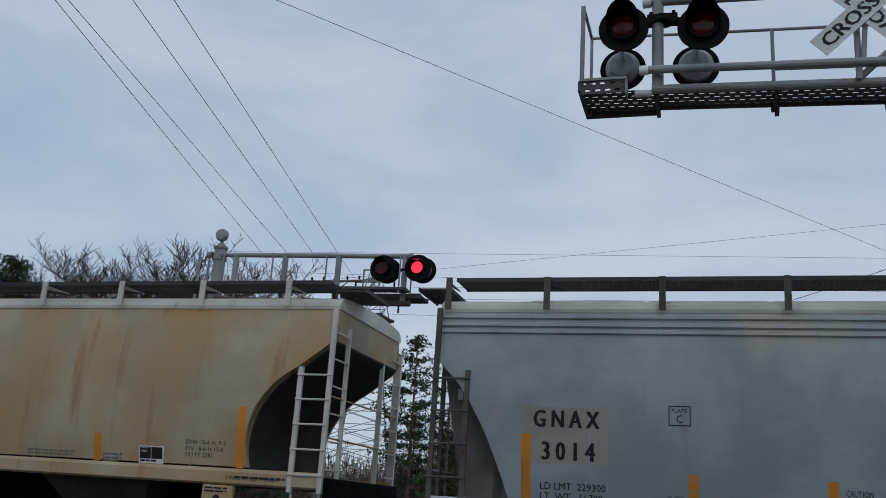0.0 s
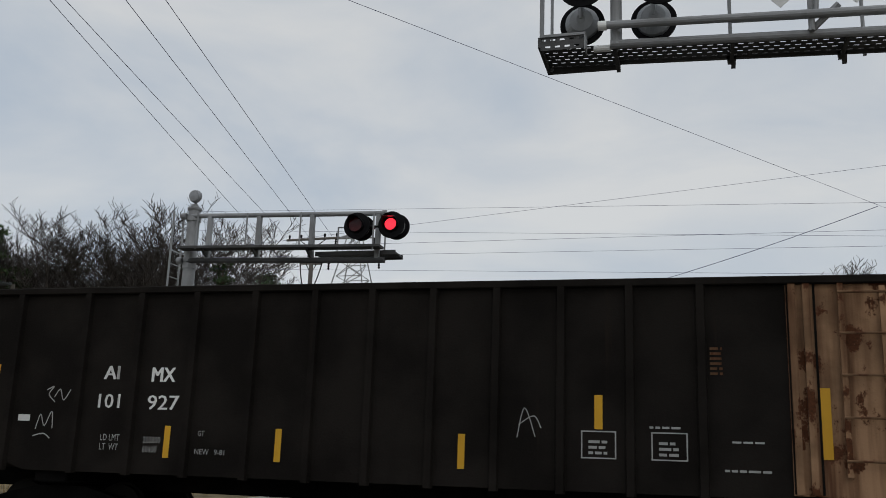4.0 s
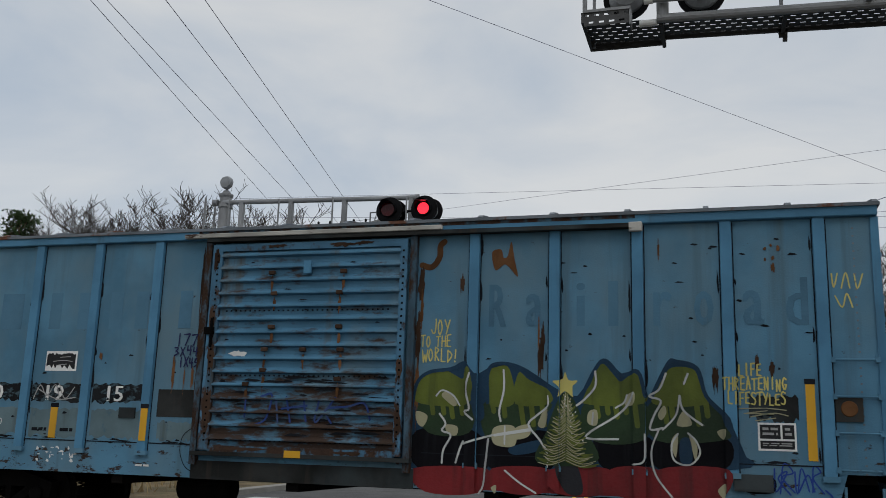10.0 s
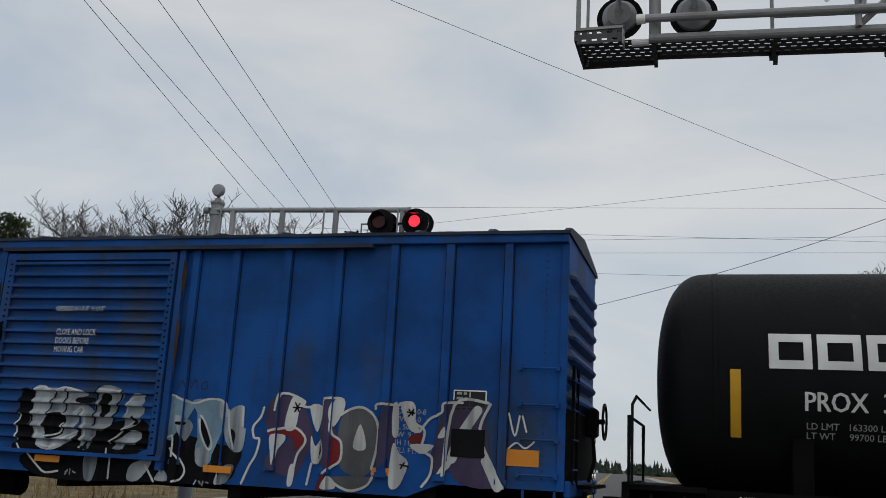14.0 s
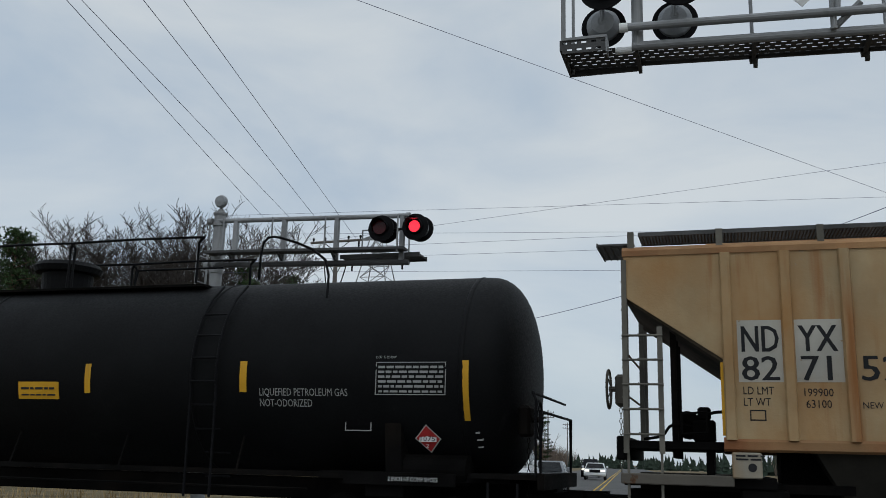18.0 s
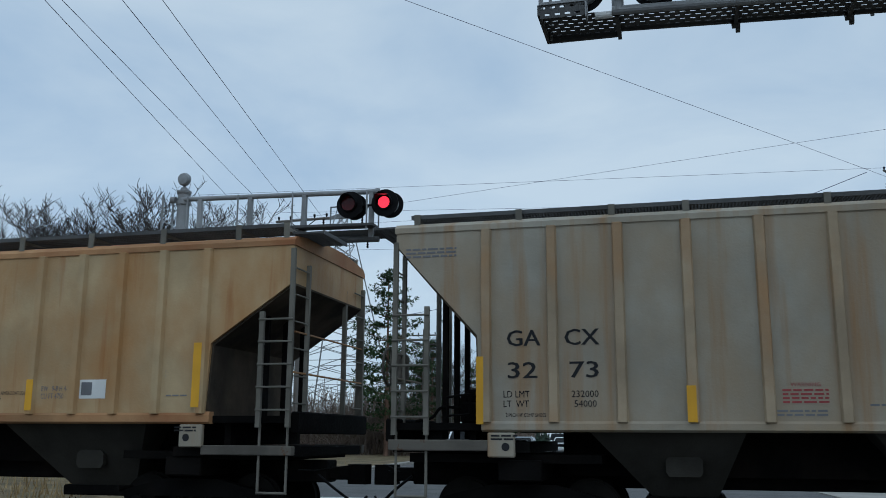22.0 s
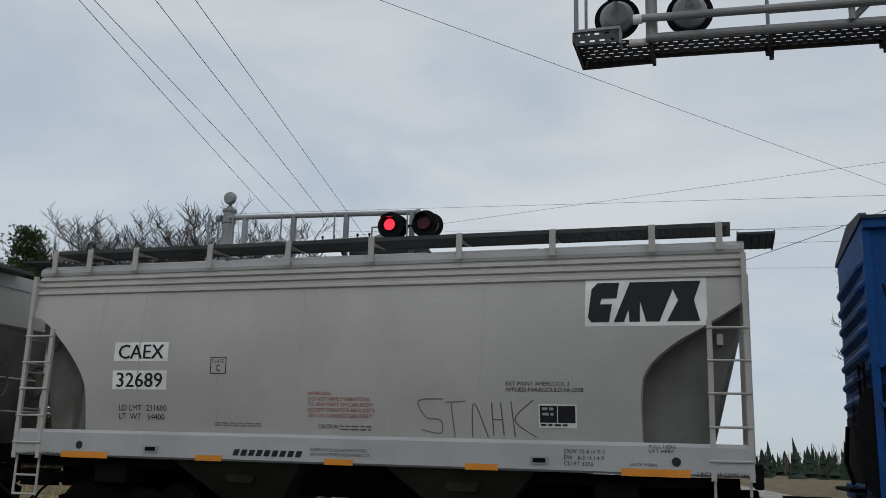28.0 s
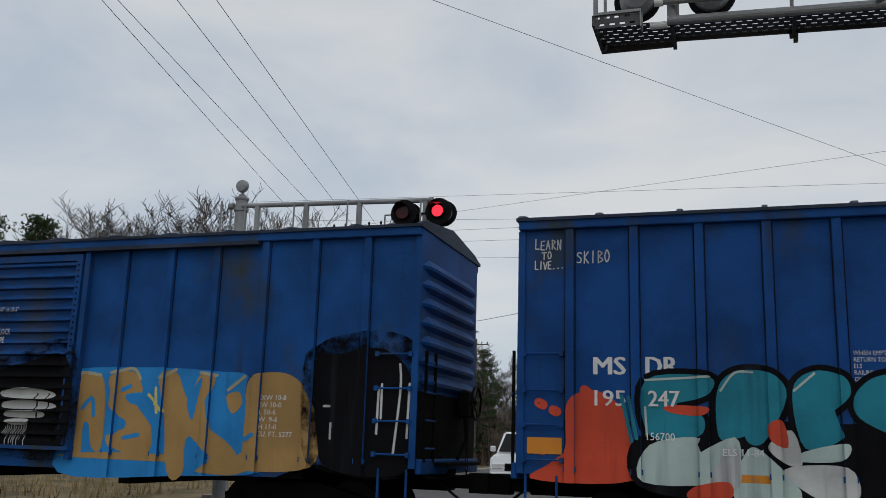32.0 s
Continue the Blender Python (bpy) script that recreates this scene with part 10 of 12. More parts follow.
spray_fill(c_msdr, [[(5.09, 1.97), (5.75, 2), (5.74, 1.63), (5.15, 1.6)]], S_UMBER, 2.6, ribs=D_RIBS, half=0.065, depth=0.06, y=-1.5)
spray_fill(c_msdr, [[(2.34, 2.11), (2.9, 2.16), (2.91, 1.91), (2.36, 1.91)], [(4.32, 2.1), (4.61, 2.13), (4.61, 1.93), (4.36, 1.93)]], S_BLACK, 1.6, ribs=D_RIBS, half=0.065, depth=0.06, y=-1.5)
spray(c_msdr, [[(2.38, 2.05), (2.52, 2.18), (2.61, 2.02)], [(2.59, 1.99), (2.61, 2.18), (2.68, 2.08), (2.73, 2.19), (2.78, 1.99)], [(2.82, 2.01), (2.82, 2.17), (2.89, 2.12), (2.83, 2.08), (2.91, 2.02), (2.82, 2.01)], [(4.43, 2.17), (4.34, 2.11), (4.37, 2.01), (4.46, 2.03), (4.46, 2.08)], [(4.49, 2.17), (4.5, 2.03), (4.58, 2.03), (4.59, 2.17)]], 0.042, S_WHITE, 3, ribs=D_RIBS, half=0.065, depth=0.06, y=-1.5)
spray(c_msdr, [[(2.47, 3), (2.68, 3.04), (2.65, 2.89)], [(2.81, 2.91), (2.9, 3.04), (3.02, 2.91)], [(4.99, 2.08), (5.05, 2.28), (5.14, 2.11)], [(5.18, 2.12), (5.24, 2.31), (5.35, 2.13), (5.43, 2.31)], [(5.5, 2.13), (5.58, 2.31), (5.68, 2.28), (5.63, 2.13)], [(5.81, 2.28), (5.9, 2.32)], [(3.44, 2.19), (3.47, 2.33), (3.57, 2.32)], [(3.61, 2.16), (3.63, 2.34), (3.75, 2.2), (3.73, 2.35)], [(2.95, 2.1), (3.03, 2.01), (3.07, 2.17), (3.13, 2.03)]], 0.018, SCRAWL, 1, ribs=D_RIBS, half=0.065, depth=0.06, y=-1.5)
spray(c_msdr, [[(2.46, 0.96), (2.67, 1.02), (2.58, 0.88), (2.78, 0.94)], [(2.87, 0.91), (2.98, 1), (3.1, 0.88)], [(3.48, 1.15), (3.7, 1.18), (3.59, 1.05)], [(3.78, 1.11), (3.93, 1.16), (3.99, 1.05)], [(4.78, 0.96), (4.98, 1.05), (4.92, 0.9)], [(5.03, 0.92), (5.15, 1.02), (5.26, 0.89), (5.38, 1.01), (5.65, 0.89)], [(1.6, 1.17), (1.68, 1.22), (1.78, 1.15), (1.86, 1.21)], [(1.6, 1.04), (1.72, 1.1), (1.86, 1.03)]], 0.016, SCRAWL, 1, ribs=D_RIBS, half=0.065, depth=0.06, y=-1.5)
spray(c_msdr, [[(0.95, 1.66), (1.08, 1.58), (1.02, 1.51)], [(1.1, 1.71), (1.19, 1.55)], [(1.23, 1.62), (1.3, 1.73)], [(0.87, 1.89), (0.98, 1.78)], [(1.05, 1.88), (1.13, 1.95)]], 0.02, SCRAWL, 1, ribs=D_RIBS, half=0.065, depth=0.06, y=-1.5)
spray_fill(c_msdr, [[(5.16, 1.14), (5.69, 1.14), (5.69, 0.89), (5.16, 0.89)]], S_DULL, 1, ribs=D_RIBS, half=0.065, depth=0.06, y=-1.5)
spray(c_msdr, [[(5.34, 1.06), (5.43, 1.08)], [(5.49, 1.06), (5.58, 1.07)], [(5.33, 0.98), (5.59, 0.99)]], 0.03, S_WHITE, 2, ribs=D_RIBS, half=0.065, depth=0.06, y=-1.5)
spray(c_msdr, [[(0.18, 3.69), (0.22, 3.78), (0.26, 3.53)], [(0.25, 3.66), (0.35, 3.73)], [(0.36, 3.57), (0.4, 3.71), (0.45, 3.55), (0.37, 3.62)], [(0.48, 3.53), (0.48, 3.72), (0.56, 3.67), (0.49, 3.62)], [(0.24, 3.37), (0.31, 3.18), (0.33, 3.4), (0.4, 3.16), (0.43, 3.37)], [(0.48, 3.18), (0.48, 3.4), (0.56, 3.33), (0.49, 3.26), (0.6, 3.16)], [(0.61, 3.26), (0.64, 3.33), (0.63, 3.18)], [(0.2, 3.49), (0.33, 3.44), (0.48, 3.48)]], 0.024, S_WHITE, 1, ribs=D_RIBS, half=0.065, depth=0.06, y=-1.5)
spray(c_msdr, [[(0.18, 3.13), (0.2, 2.73)], [(0.23, 3.21), (0.29, 2.16)], [(0.29, 3.17), (0.34, 2.37)], [(0.35, 3.14), (0.38, 2.57)], [(0.38, 3.19), (0.44, 2.2)], [(0.43, 3.2), (0.47, 2.5)], [(0.48, 3.2), (0.5, 2.8)], [(0.53, 3.21), (0.58, 2.33)], [(0.57, 3.22), (0.6, 2.62)], [(0.63, 3.12), (0.68, 2.16)]], 0.009, S_WHITE, 1.2, ribs=D_RIBS, half=0.065, depth=0.06, y=-1.5)
spray_fill(c_msdr, [[(6.97, 1.42), (7.21, 1.58), (7.9, 1.52), (9.1, 1.74), (9.11, 1.23), (7, 1.16)], [(6.83, 2.06), (7.08, 2.06), (7.05, 1.26), (6.9, 1.33)]], S_BLACK, 1, y=-1.634, door=(6.18, 9.40), label="silver graffiti letters with black depth")
spray_fill(c_msdr, [[(7.09, 2.15), (7.26, 2.2), (7.5, 2.11), (7.63, 2.2), (8.03, 2.12), (8.07, 2.06), (7.86, 2.01), (7.84, 1.75), (7.64, 1.66), (7.4, 1.6), (7.42, 1.43), (7.65, 1.39), (7.97, 1.5), (7.86, 1.31), (7.57, 1.2), (7.27, 1.26), (7.14, 1.48), (7.06, 1.7)], [(8.28, 2.2), (8.73, 2.16), (8.66, 1.89), (8.56, 1.6), (8.28, 1.59)], [(8.01, 1.93), (8.29, 1.75), (8.28, 1.3), (8.09, 1.26), (8.05, 1.52)], [(8.84, 2.04), (9.09, 2.11), (9.1, 1.74), (8.83, 1.59)], [(8.67, 1.31), (8.89, 1.53), (9.1, 1.56), (9.11, 1.4), (8.82, 1.27)]], S_SILVER, 2, y=-1.634, door=(6.18, 9.40))
spray_fill(c_msdr, [[(7.33, 1.7), (7.63, 1.79), (7.74, 1.67), (7.68, 1.43), (7.42, 1.4)], [(7.9, 2.03), (8.22, 2.03), (8.2, 1.95), (7.93, 1.96)], [(8.34, 2.08), (8.52, 2.07), (8.49, 1.77), (8.38, 1.78)], [(8.95, 1.79), (9.05, 1.69), (8.96, 1.65)], [(8.17, 1.4), (8.21, 1.34), (8.27, 1.33), (8.22, 1.28), (8.23, 1.22), (8.17, 1.25), (8.11, 1.21), (8.13, 1.28), (8.07, 1.33), (8.14, 1.34)]], S_BLACK, 3, y=-1.634, door=(6.18, 9.40))
spray(c_msdr, [[(7.11, 2.13), (7.27, 2.18), (7.5, 2.09), (7.63, 2.18), (8.03, 2.12)], [(7.21, 1.5), (7.31, 1.31), (7.57, 1.26), (7.85, 1.36)], [(7.89, 1.8), (8.02, 1.88), (8.1, 1.52), (8.08, 1.27)], [(8.28, 2.18), (8.72, 2.15)], [(9.11, 2.09), (8.88, 2.04), (8.82, 1.81)], [(7.39, 1.41), (7.65, 1.47), (7.71, 1.62)], [(7.47, 1.18), (7.83, 1.44), (7.98, 1.51)], [(6.89, 1.74), (6.84, 1.53), (6.9, 1.33), (7.01, 1.16)], [(8.58, 1.21), (8.62, 1.38), (8.97, 1.7)]], 0.03, S_WHITE, 4, y=-1.634, door=(6.18, 9.40))
spray(c_msdr, [[(7.09, 2.15), (7.08, 1.74), (7.16, 1.46), (7.29, 1.25), (7.57, 1.19), (7.87, 1.3)], [(8.73, 2.16), (8.66, 1.88), (8.57, 1.57)], [(8.26, 2.21), (8.27, 1.61)], [(7.5, 2.1), (7.44, 1.91), (7.39, 1.71)], [(7.7, 2.15), (7.72, 1.79)]], 0.028, S_BLACK, 5, y=-1.634, door=(6.18, 9.40))
spray_fill(c_msdr, [[(7.02, 1.14), (9.14, 1.21), (9.36, 1.59), (10.46, 1.43), (10.8, 1.37), (10.76, 1.14), (10.53, 0.87), (9.39, 0.82), (7.42, 0.78)]], S_BLACK, 1, ribs=D_RIBS, half=0.065, depth=0.06, y=-1.5)
spray_fill(c_msdr, [[(9.31, 2.13), (9.53, 2.14), (9.88, 2.05), (9.96, 1.98), (9.77, 1.66), (9.61, 1.45), (9.41, 1.54), (9.29, 1.63)], [(9.91, 2.05), (10.19, 2.1), (10.46, 2.08), (10.52, 1.77), (10.42, 1.43), (10.27, 1.12), (10.08, 1.13), (10.04, 1.42), (10.16, 1.65), (10.04, 1.84)], [(9.13, 2.07), (9.25, 2.12), (9.26, 1.63), (9.14, 1.56)]], S_SLATE, 2, ribs=D_RIBS, half=0.065, depth=0.06, y=-1.5)
spray_fill(c_msdr, [[(10.55, 1.92), (10.78, 2.01), (10.81, 1.7), (10.85, 1.67), (10.82, 1.37), (10.65, 1.35), (10.5, 1.58)], [(9.66, 1.81), (9.86, 1.78), (9.96, 1.66), (9.83, 1.45)], [(10.42, 2.09), (10.51, 2.02), (10.54, 1.81), (10.43, 1.84)], [(8.12, 1.15), (8.35, 1.17), (8.31, 0.8), (8.16, 0.81)], [(8.98, 1.07), (9.32, 1.14), (9.13, 0.84), (8.92, 0.84)]], S_SILVER, 3, ribs=D_RIBS, half=0.065, depth=0.06, y=-1.5)
spray_fill(c_msdr, [[(9.4, 0.86), (9.52, 1.02), (9.63, 0.86)], [(10.53, 1.11), (10.71, 1.13), (10.62, 0.9), (10.44, 0.86)], [(10.06, 1.35), (10.26, 1.35), (10.26, 1.13), (10.08, 1.13)], [(9.12, 1.4), (9.28, 1.4), (9.14, 1.28)]], S_SILVER, 3.4, ribs=D_RIBS, half=0.065, depth=0.06, y=-1.5)
spray_fill(c_msdr, [[(10.09, 1.81), (10.19, 1.71), (10.28, 1.47), (10.23, 1.38), (10.12, 1.57)], [(10.61, 1.66), (10.69, 1.59), (10.66, 1.42), (10.6, 1.51)], [(9.69, 1.73), (9.83, 1.73), (9.81, 1.69), (9.7, 1.69)]], S_BLACK, 4, ribs=D_RIBS, half=0.065, depth=0.06, y=-1.5)
spray(c_msdr, [[(9.33, 2.12), (9.57, 2.13), (9.92, 2.02), (10.19, 2.09), (10.46, 2.06), (10.52, 1.85)], [(7.05, 1.14), (7.24, 0.98), (7.43, 0.86), (7.67, 0.89)], [(8.58, 1.15), (8.59, 0.83)], [(9.22, 1.06), (9.39, 0.83)], [(9.61, 1.33), (9.79, 1.19), (9.9, 1.03), (9.85, 0.9), (9.74, 0.85)], [(9.31, 1.52), (9.49, 1.47), (9.66, 1.52), (9.68, 1.22)], [(10.08, 1.84), (10.17, 1.73), (10.31, 1.44), (10.25, 1.35), (10.11, 1.57), (10.06, 1.78)], [(10.54, 1.94), (10.58, 1.66), (10.67, 1.38)], [(10.78, 1.99), (10.79, 1.72)], [(9.31, 1.44), (9.44, 1.1), (9.49, 0.96)]], 0.032, S_WHITE, 5, ribs=D_RIBS, half=0.065, depth=0.06, y=-1.5)
spray(c_msdr, [[(7.81, 0.88), (7.85, 0.92), (7.81, 0.85)], [(7.89, 0.93), (7.89, 0.85)], [(7.94, 0.9), (7.99, 0.88)], [(10.11, 0.89), (10.08, 0.83)], [(10.16, 0.88), (10.19, 0.84)], [(10.23, 0.88), (10.22, 0.82)], [(10.28, 0.87), (10.34, 0.86)]], 0.022, S_SILVER, 3, ribs=D_RIBS, half=0.065, depth=0.06, y=-1.5)
spray(c_msdr, [[(9.64, 2.21), (9.72, 2.35), (9.8, 2.22)], [(9.84, 2.24), (9.92, 2.38), (9.96, 2.24)], [(10.04, 2.32), (10.12, 2.35), (10.12, 2.26), (10.04, 2.24), (10.04, 2.32)]], 0.016, SCRAWL, 1, ribs=D_RIBS, half=0.065, depth=0.06, y=-1.5)
spray_fill(c_msdr, [[(11.17, 2), (11.36, 2.18), (11.61, 2.12), (11.5, 1.72), (11.21, 1.67)], [(11.72, 2.05), (11.93, 1.68), (11.88, 1.4), (11.66, 1.02), (11.2, 1.22), (11.57, 1.57)], [(12.99, 2.06), (13.15, 2.1), (13.19, 1.58), (12.95, 1.23)], [(13.91, 2.14), (14.16, 2.16), (14.1, 1.33), (13.73, 1.24), (13.82, 1.73)], [(12.09, 2.13), (12.25, 2.15), (12.2, 1.84), (12.38, 1.54), (12.19, 1.19), (12.04, 1.41)]], S_MAUVE, 1, ribs=D_RIBS, half=0.065, depth=0.06, y=-1.5, label="red, white and purple graffiti letters")
spray_fill(c_msdr, [[(12.35, 1.88), (12.67, 2.04), (12.93, 1.82), (12.94, 1.43), (12.84, 1.15), (12.6, 1.1), (12.37, 1.26)], [(12.22, 1.06), (12.9, 1.09), (12.79, 0.96), (12.59, 0.89), (12.32, 0.95)]], S_SMOKE, 1.6, ribs=D_RIBS, half=0.065, depth=0.06, y=-1.5)
spray_fill(c_msdr, [[(11.24, 1.66), (11.42, 1.7), (11.68, 1.71), (11.82, 1.58), (11.74, 1.38), (11.67, 1.45), (11.57, 1.6), (11.28, 1.6)], [(12.24, 1.63), (12.38, 1.54), (12.37, 1.31), (12.19, 1.16), (12.15, 0.9), (12.03, 0.9), (12.19, 1.2)], [(13.5, 1.73), (13.62, 1.7), (13.56, 1.52), (13.39, 1.64)]], S_RED, 2.4, ribs=D_RIBS, half=0.065, depth=0.06, y=-1.5)
spray_fill(c_msdr, [[(11.6, 2.2), (11.77, 2.09), (11.69, 1.98), (11.64, 1.71), (11.48, 1.71), (11.51, 2.01)], [(11.86, 2.04), (12.06, 2.04), (12, 1.68)], [(12.25, 2.16), (12.38, 2.15), (12.36, 1.95), (12.24, 1.77), (12.17, 1.98)], [(12.66, 1.82), (12.77, 1.49), (12.57, 1.49)], [(13.14, 2.11), (13.22, 2.11), (13.24, 1.7), (13.15, 1.71)], [(13.26, 2.13), (13.42, 2.13), (13.44, 1.97), (13.56, 1.76), (13.43, 1.76), (13.32, 1.93)], [(11.28, 1.6), (11.47, 1.62), (11.5, 1.54), (11.39, 1.39), (11.34, 1.18), (11.3, 1.39)]], S_WHITE, 3, ribs=D_RIBS, half=0.065, depth=0.06, y=-1.5)
spray_fill(c_msdr, [[(11.91, 1.62), (11.99, 1.48), (12.08, 1.59), (12.13, 1.41), (12.09, 1.26), (11.95, 1.26)], [(13.17, 1.57), (13.28, 1.44), (13.41, 1.31), (13.29, 0.99), (13.14, 1.01)], [(13.42, 1.57), (13.77, 1.58), (13.61, 1.45)], [(11.61, 1.18), (11.69, 1.18), (11.67, 0.93), (11.59, 0.91)], [(12.13, 0.9), (12.22, 1.07), (12.33, 0.98), (12.32, 0.9)], [(13.85, 1.19), (13.99, 1.4), (14.04, 1.47), (14.02, 1.3)], [(13.84, 1.69), (13.93, 1.84), (13.94, 1.7)]], S_WHITE, 3.4, ribs=D_RIBS, half=0.065, depth=0.06, y=-1.5)
spray(c_msdr, [[(11.12, 2), (11.08, 1.86), (10.97, 1.71), (11, 1.56), (11.09, 1.53), (11.05, 1.31), (10.96, 1.14), (10.86, 0.89)], [(11.32, 1.97), (11.36, 2.19), (11.47, 2.22), (11.59, 2.19), (11.77, 2.11), (11.75, 2.04), (12.05, 2.04), (12.07, 2.13), (12.12, 2.17), (12.37, 2.16), (12.36, 1.97), (12.27, 1.91), (12.21, 1.81), (12.24, 1.66), (12.38, 1.56), (12.39, 1.31), (12.26, 1.2), (12.15, 1.11)], [(11.24, 1.66), (11.39, 1.7), (11.64, 1.73), (11.8, 1.62), (11.82, 1.51), (11.72, 1.36), (11.68, 1.18)], [(12.35, 1.94), (12.5, 2.03), (12.67, 2.06), (12.84, 1.97), (12.93, 1.8), (12.93, 1.5), (12.87, 1.21)], [(12.88, 2.05), (12.91, 2.12), (13.22, 2.11), (13.25, 2.14), (13.42, 2.15), (13.47, 2.04), (13.48, 1.88), (13.63, 1.77), (13.59, 1.55)], [(13.52, 1.55), (13.68, 1.46), (13.76, 1.39), (13.74, 1.17), (13.63, 1.01)], [(13.56, 1.76), (13.7, 1.94), (13.88, 2.03), (13.91, 2.16), (14.16, 2.18)], [(11.95, 1.23), (11.9, 0.94)], [(12.22, 1.06), (12.39, 0.94), (12.59, 0.89), (12.81, 0.97), (12.89, 1.09)]], 0.036, S_WHITE, 5, ribs=D_RIBS, half=0.065, depth=0.06, y=-1.5)
spray(c_msdr, [[(11.62, 2.09), (11.69, 1.96)], [(11.69, 2.08), (11.62, 1.96)], [(11.59, 2.02), (11.72, 2.02)], [(13.38, 2.06), (13.44, 1.98)], [(13.45, 2.06), (13.38, 1.96)], [(13.36, 2.02), (13.47, 2.01)], [(13.3, 1.29), (13.42, 1.27)], [(13.31, 1.24), (13.36, 1.32)], [(12.08, 1.52), (12.1, 1.41), (12.06, 1.32)]], 0.022, S_BLACK, 6, ribs=D_RIBS, half=0.065, depth=0.06, y=-1.5)
spray_fill(c_msdr, [[(14.05, 1.18), (14.05, 2.15), (14.51, 2.19), (14.35, 1.66), (14.71, 1.08)]], S_MAUVE, 1.5, ribs=D_RIBS, half=0.065, depth=0.06, y=-1.5)
spray(c_msdr, [[(14.7, 1.07), (14.53, 1.4)], [(14.38, 2.08), (14.13, 1.68), (14.04, 1.41)]], 0.14, S_WHITE, 3, ribs=D_RIBS, half=0.065, depth=0.06, y=-1.5)
spray(c_msdr, [[(13.93, 1.18), (14.05, 2.15), (14.53, 2.19)], [(14.56, 2.17), (14.43, 1.74), (14.78, 1.06)]], 0.04, S_WHITE, 5, ribs=D_RIBS, half=0.065, depth=0.06, y=-1.5)
spray(c_msdr, [[(14.83, 2.06), (14.92, 1.76), (14.98, 2.03)], [(15.02, 2.03), (15.08, 1.82)], [(14.84, 1.59), (14.95, 1.67), (15.07, 1.6), (15.19, 1.69)]], 0.025, S_WHITE, 6, ribs=D_RIBS, half=0.065, depth=0.06, y=-1.5)
spray_fill(c_sign, [[(-0.23, 2.54), (0.43, 2.67), (1.25, 2.57), (1.6, 2.01), (1.37, 1.16), (1.2, 0.92), (-0.05, 0.9)]], S_HAZE, 0.2, ribs=E_RIBS, half=0.065, depth=0.06, y=-1.5)
spray_fill(c_sign, [[(-0.18, 2.27), (0.45, 2.43), (1.07, 2.35), (1.3, 2.01), (1.16, 1.32), (1.04, 1), (-0.04, 0.97)]], S_BLACK, 0.6, ribs=E_RIBS, half=0.065, depth=0.06, y=-1.5, label="soft black sprayed patch")
spray_fill(c_sign, [[(1.04, 1.75), (1.2, 2.27), (1.66, 2.42), (2.16, 2.32), (2.44, 2.44), (2.87, 2.4), (3.24, 2.27), (3.74, 2.42), (4.28, 2.35), (4.67, 2.42), (5.39, 2.35), (5.52, 2.19), (5.54, 1.03), (4.33, 0.82), (2.73, 0.82), (1.97, 1.02), (1.1, 1.15)]], S_AZURE, 1, ribs=E_RIBS, half=0.065, depth=0.06, y=-1.5, label="large tan graffiti letters with azure outlines")
spray_fill(c_sign, [[(1.17, 1.75), (1.27, 2.14), (1.63, 2.27), (1.98, 2.14), (2.13, 1.86), (1.84, 1.63), (1.82, 1.46), (2.22, 1.48), (2.52, 1.42), (2.66, 1.04), (2.25, 1.08), (1.57, 1.16), (1.25, 1.41)], [(2.24, 2.01), (2.37, 2.27), (2.73, 2.27), (2.84, 2.03), (2.69, 1.75), (2.39, 1.76)], [(2.83, 1.67), (3.03, 1.94), (3.22, 1.85), (3.23, 1.36), (3.37, 1.08), (3.27, 0.88), (2.87, 0.87), (2.75, 1.35)]], S_TAN, 2, ribs=E_RIBS, half=0.065, depth=0.06, y=-1.5)
spray_fill(c_sign, [[(3.44, 1.86), (3.55, 2.2), (3.92, 2.29), (4.32, 2.14), (4.45, 1.79), (4.38, 1.39), (4.02, 0.87), (3.42, 0.87), (3.69, 1.13), (3.92, 1.46), (3.62, 1.47), (3.47, 1.65)], [(4.51, 0.94), (4.54, 1.63), (4.44, 2.16), (4.68, 2.32), (5.07, 2.25), (5.38, 2.21), (5.43, 1.88), (5.3, 1.48), (5.1, 0.95)], [(5.49, 2.16), (5.79, 2.24), (6.1, 2.27), (6.1, 0.96), (5.22, 0.93), (5.42, 1.41)]], S_TAN, 2.6, ribs=E_RIBS, half=0.065, depth=0.06, y=-1.5)
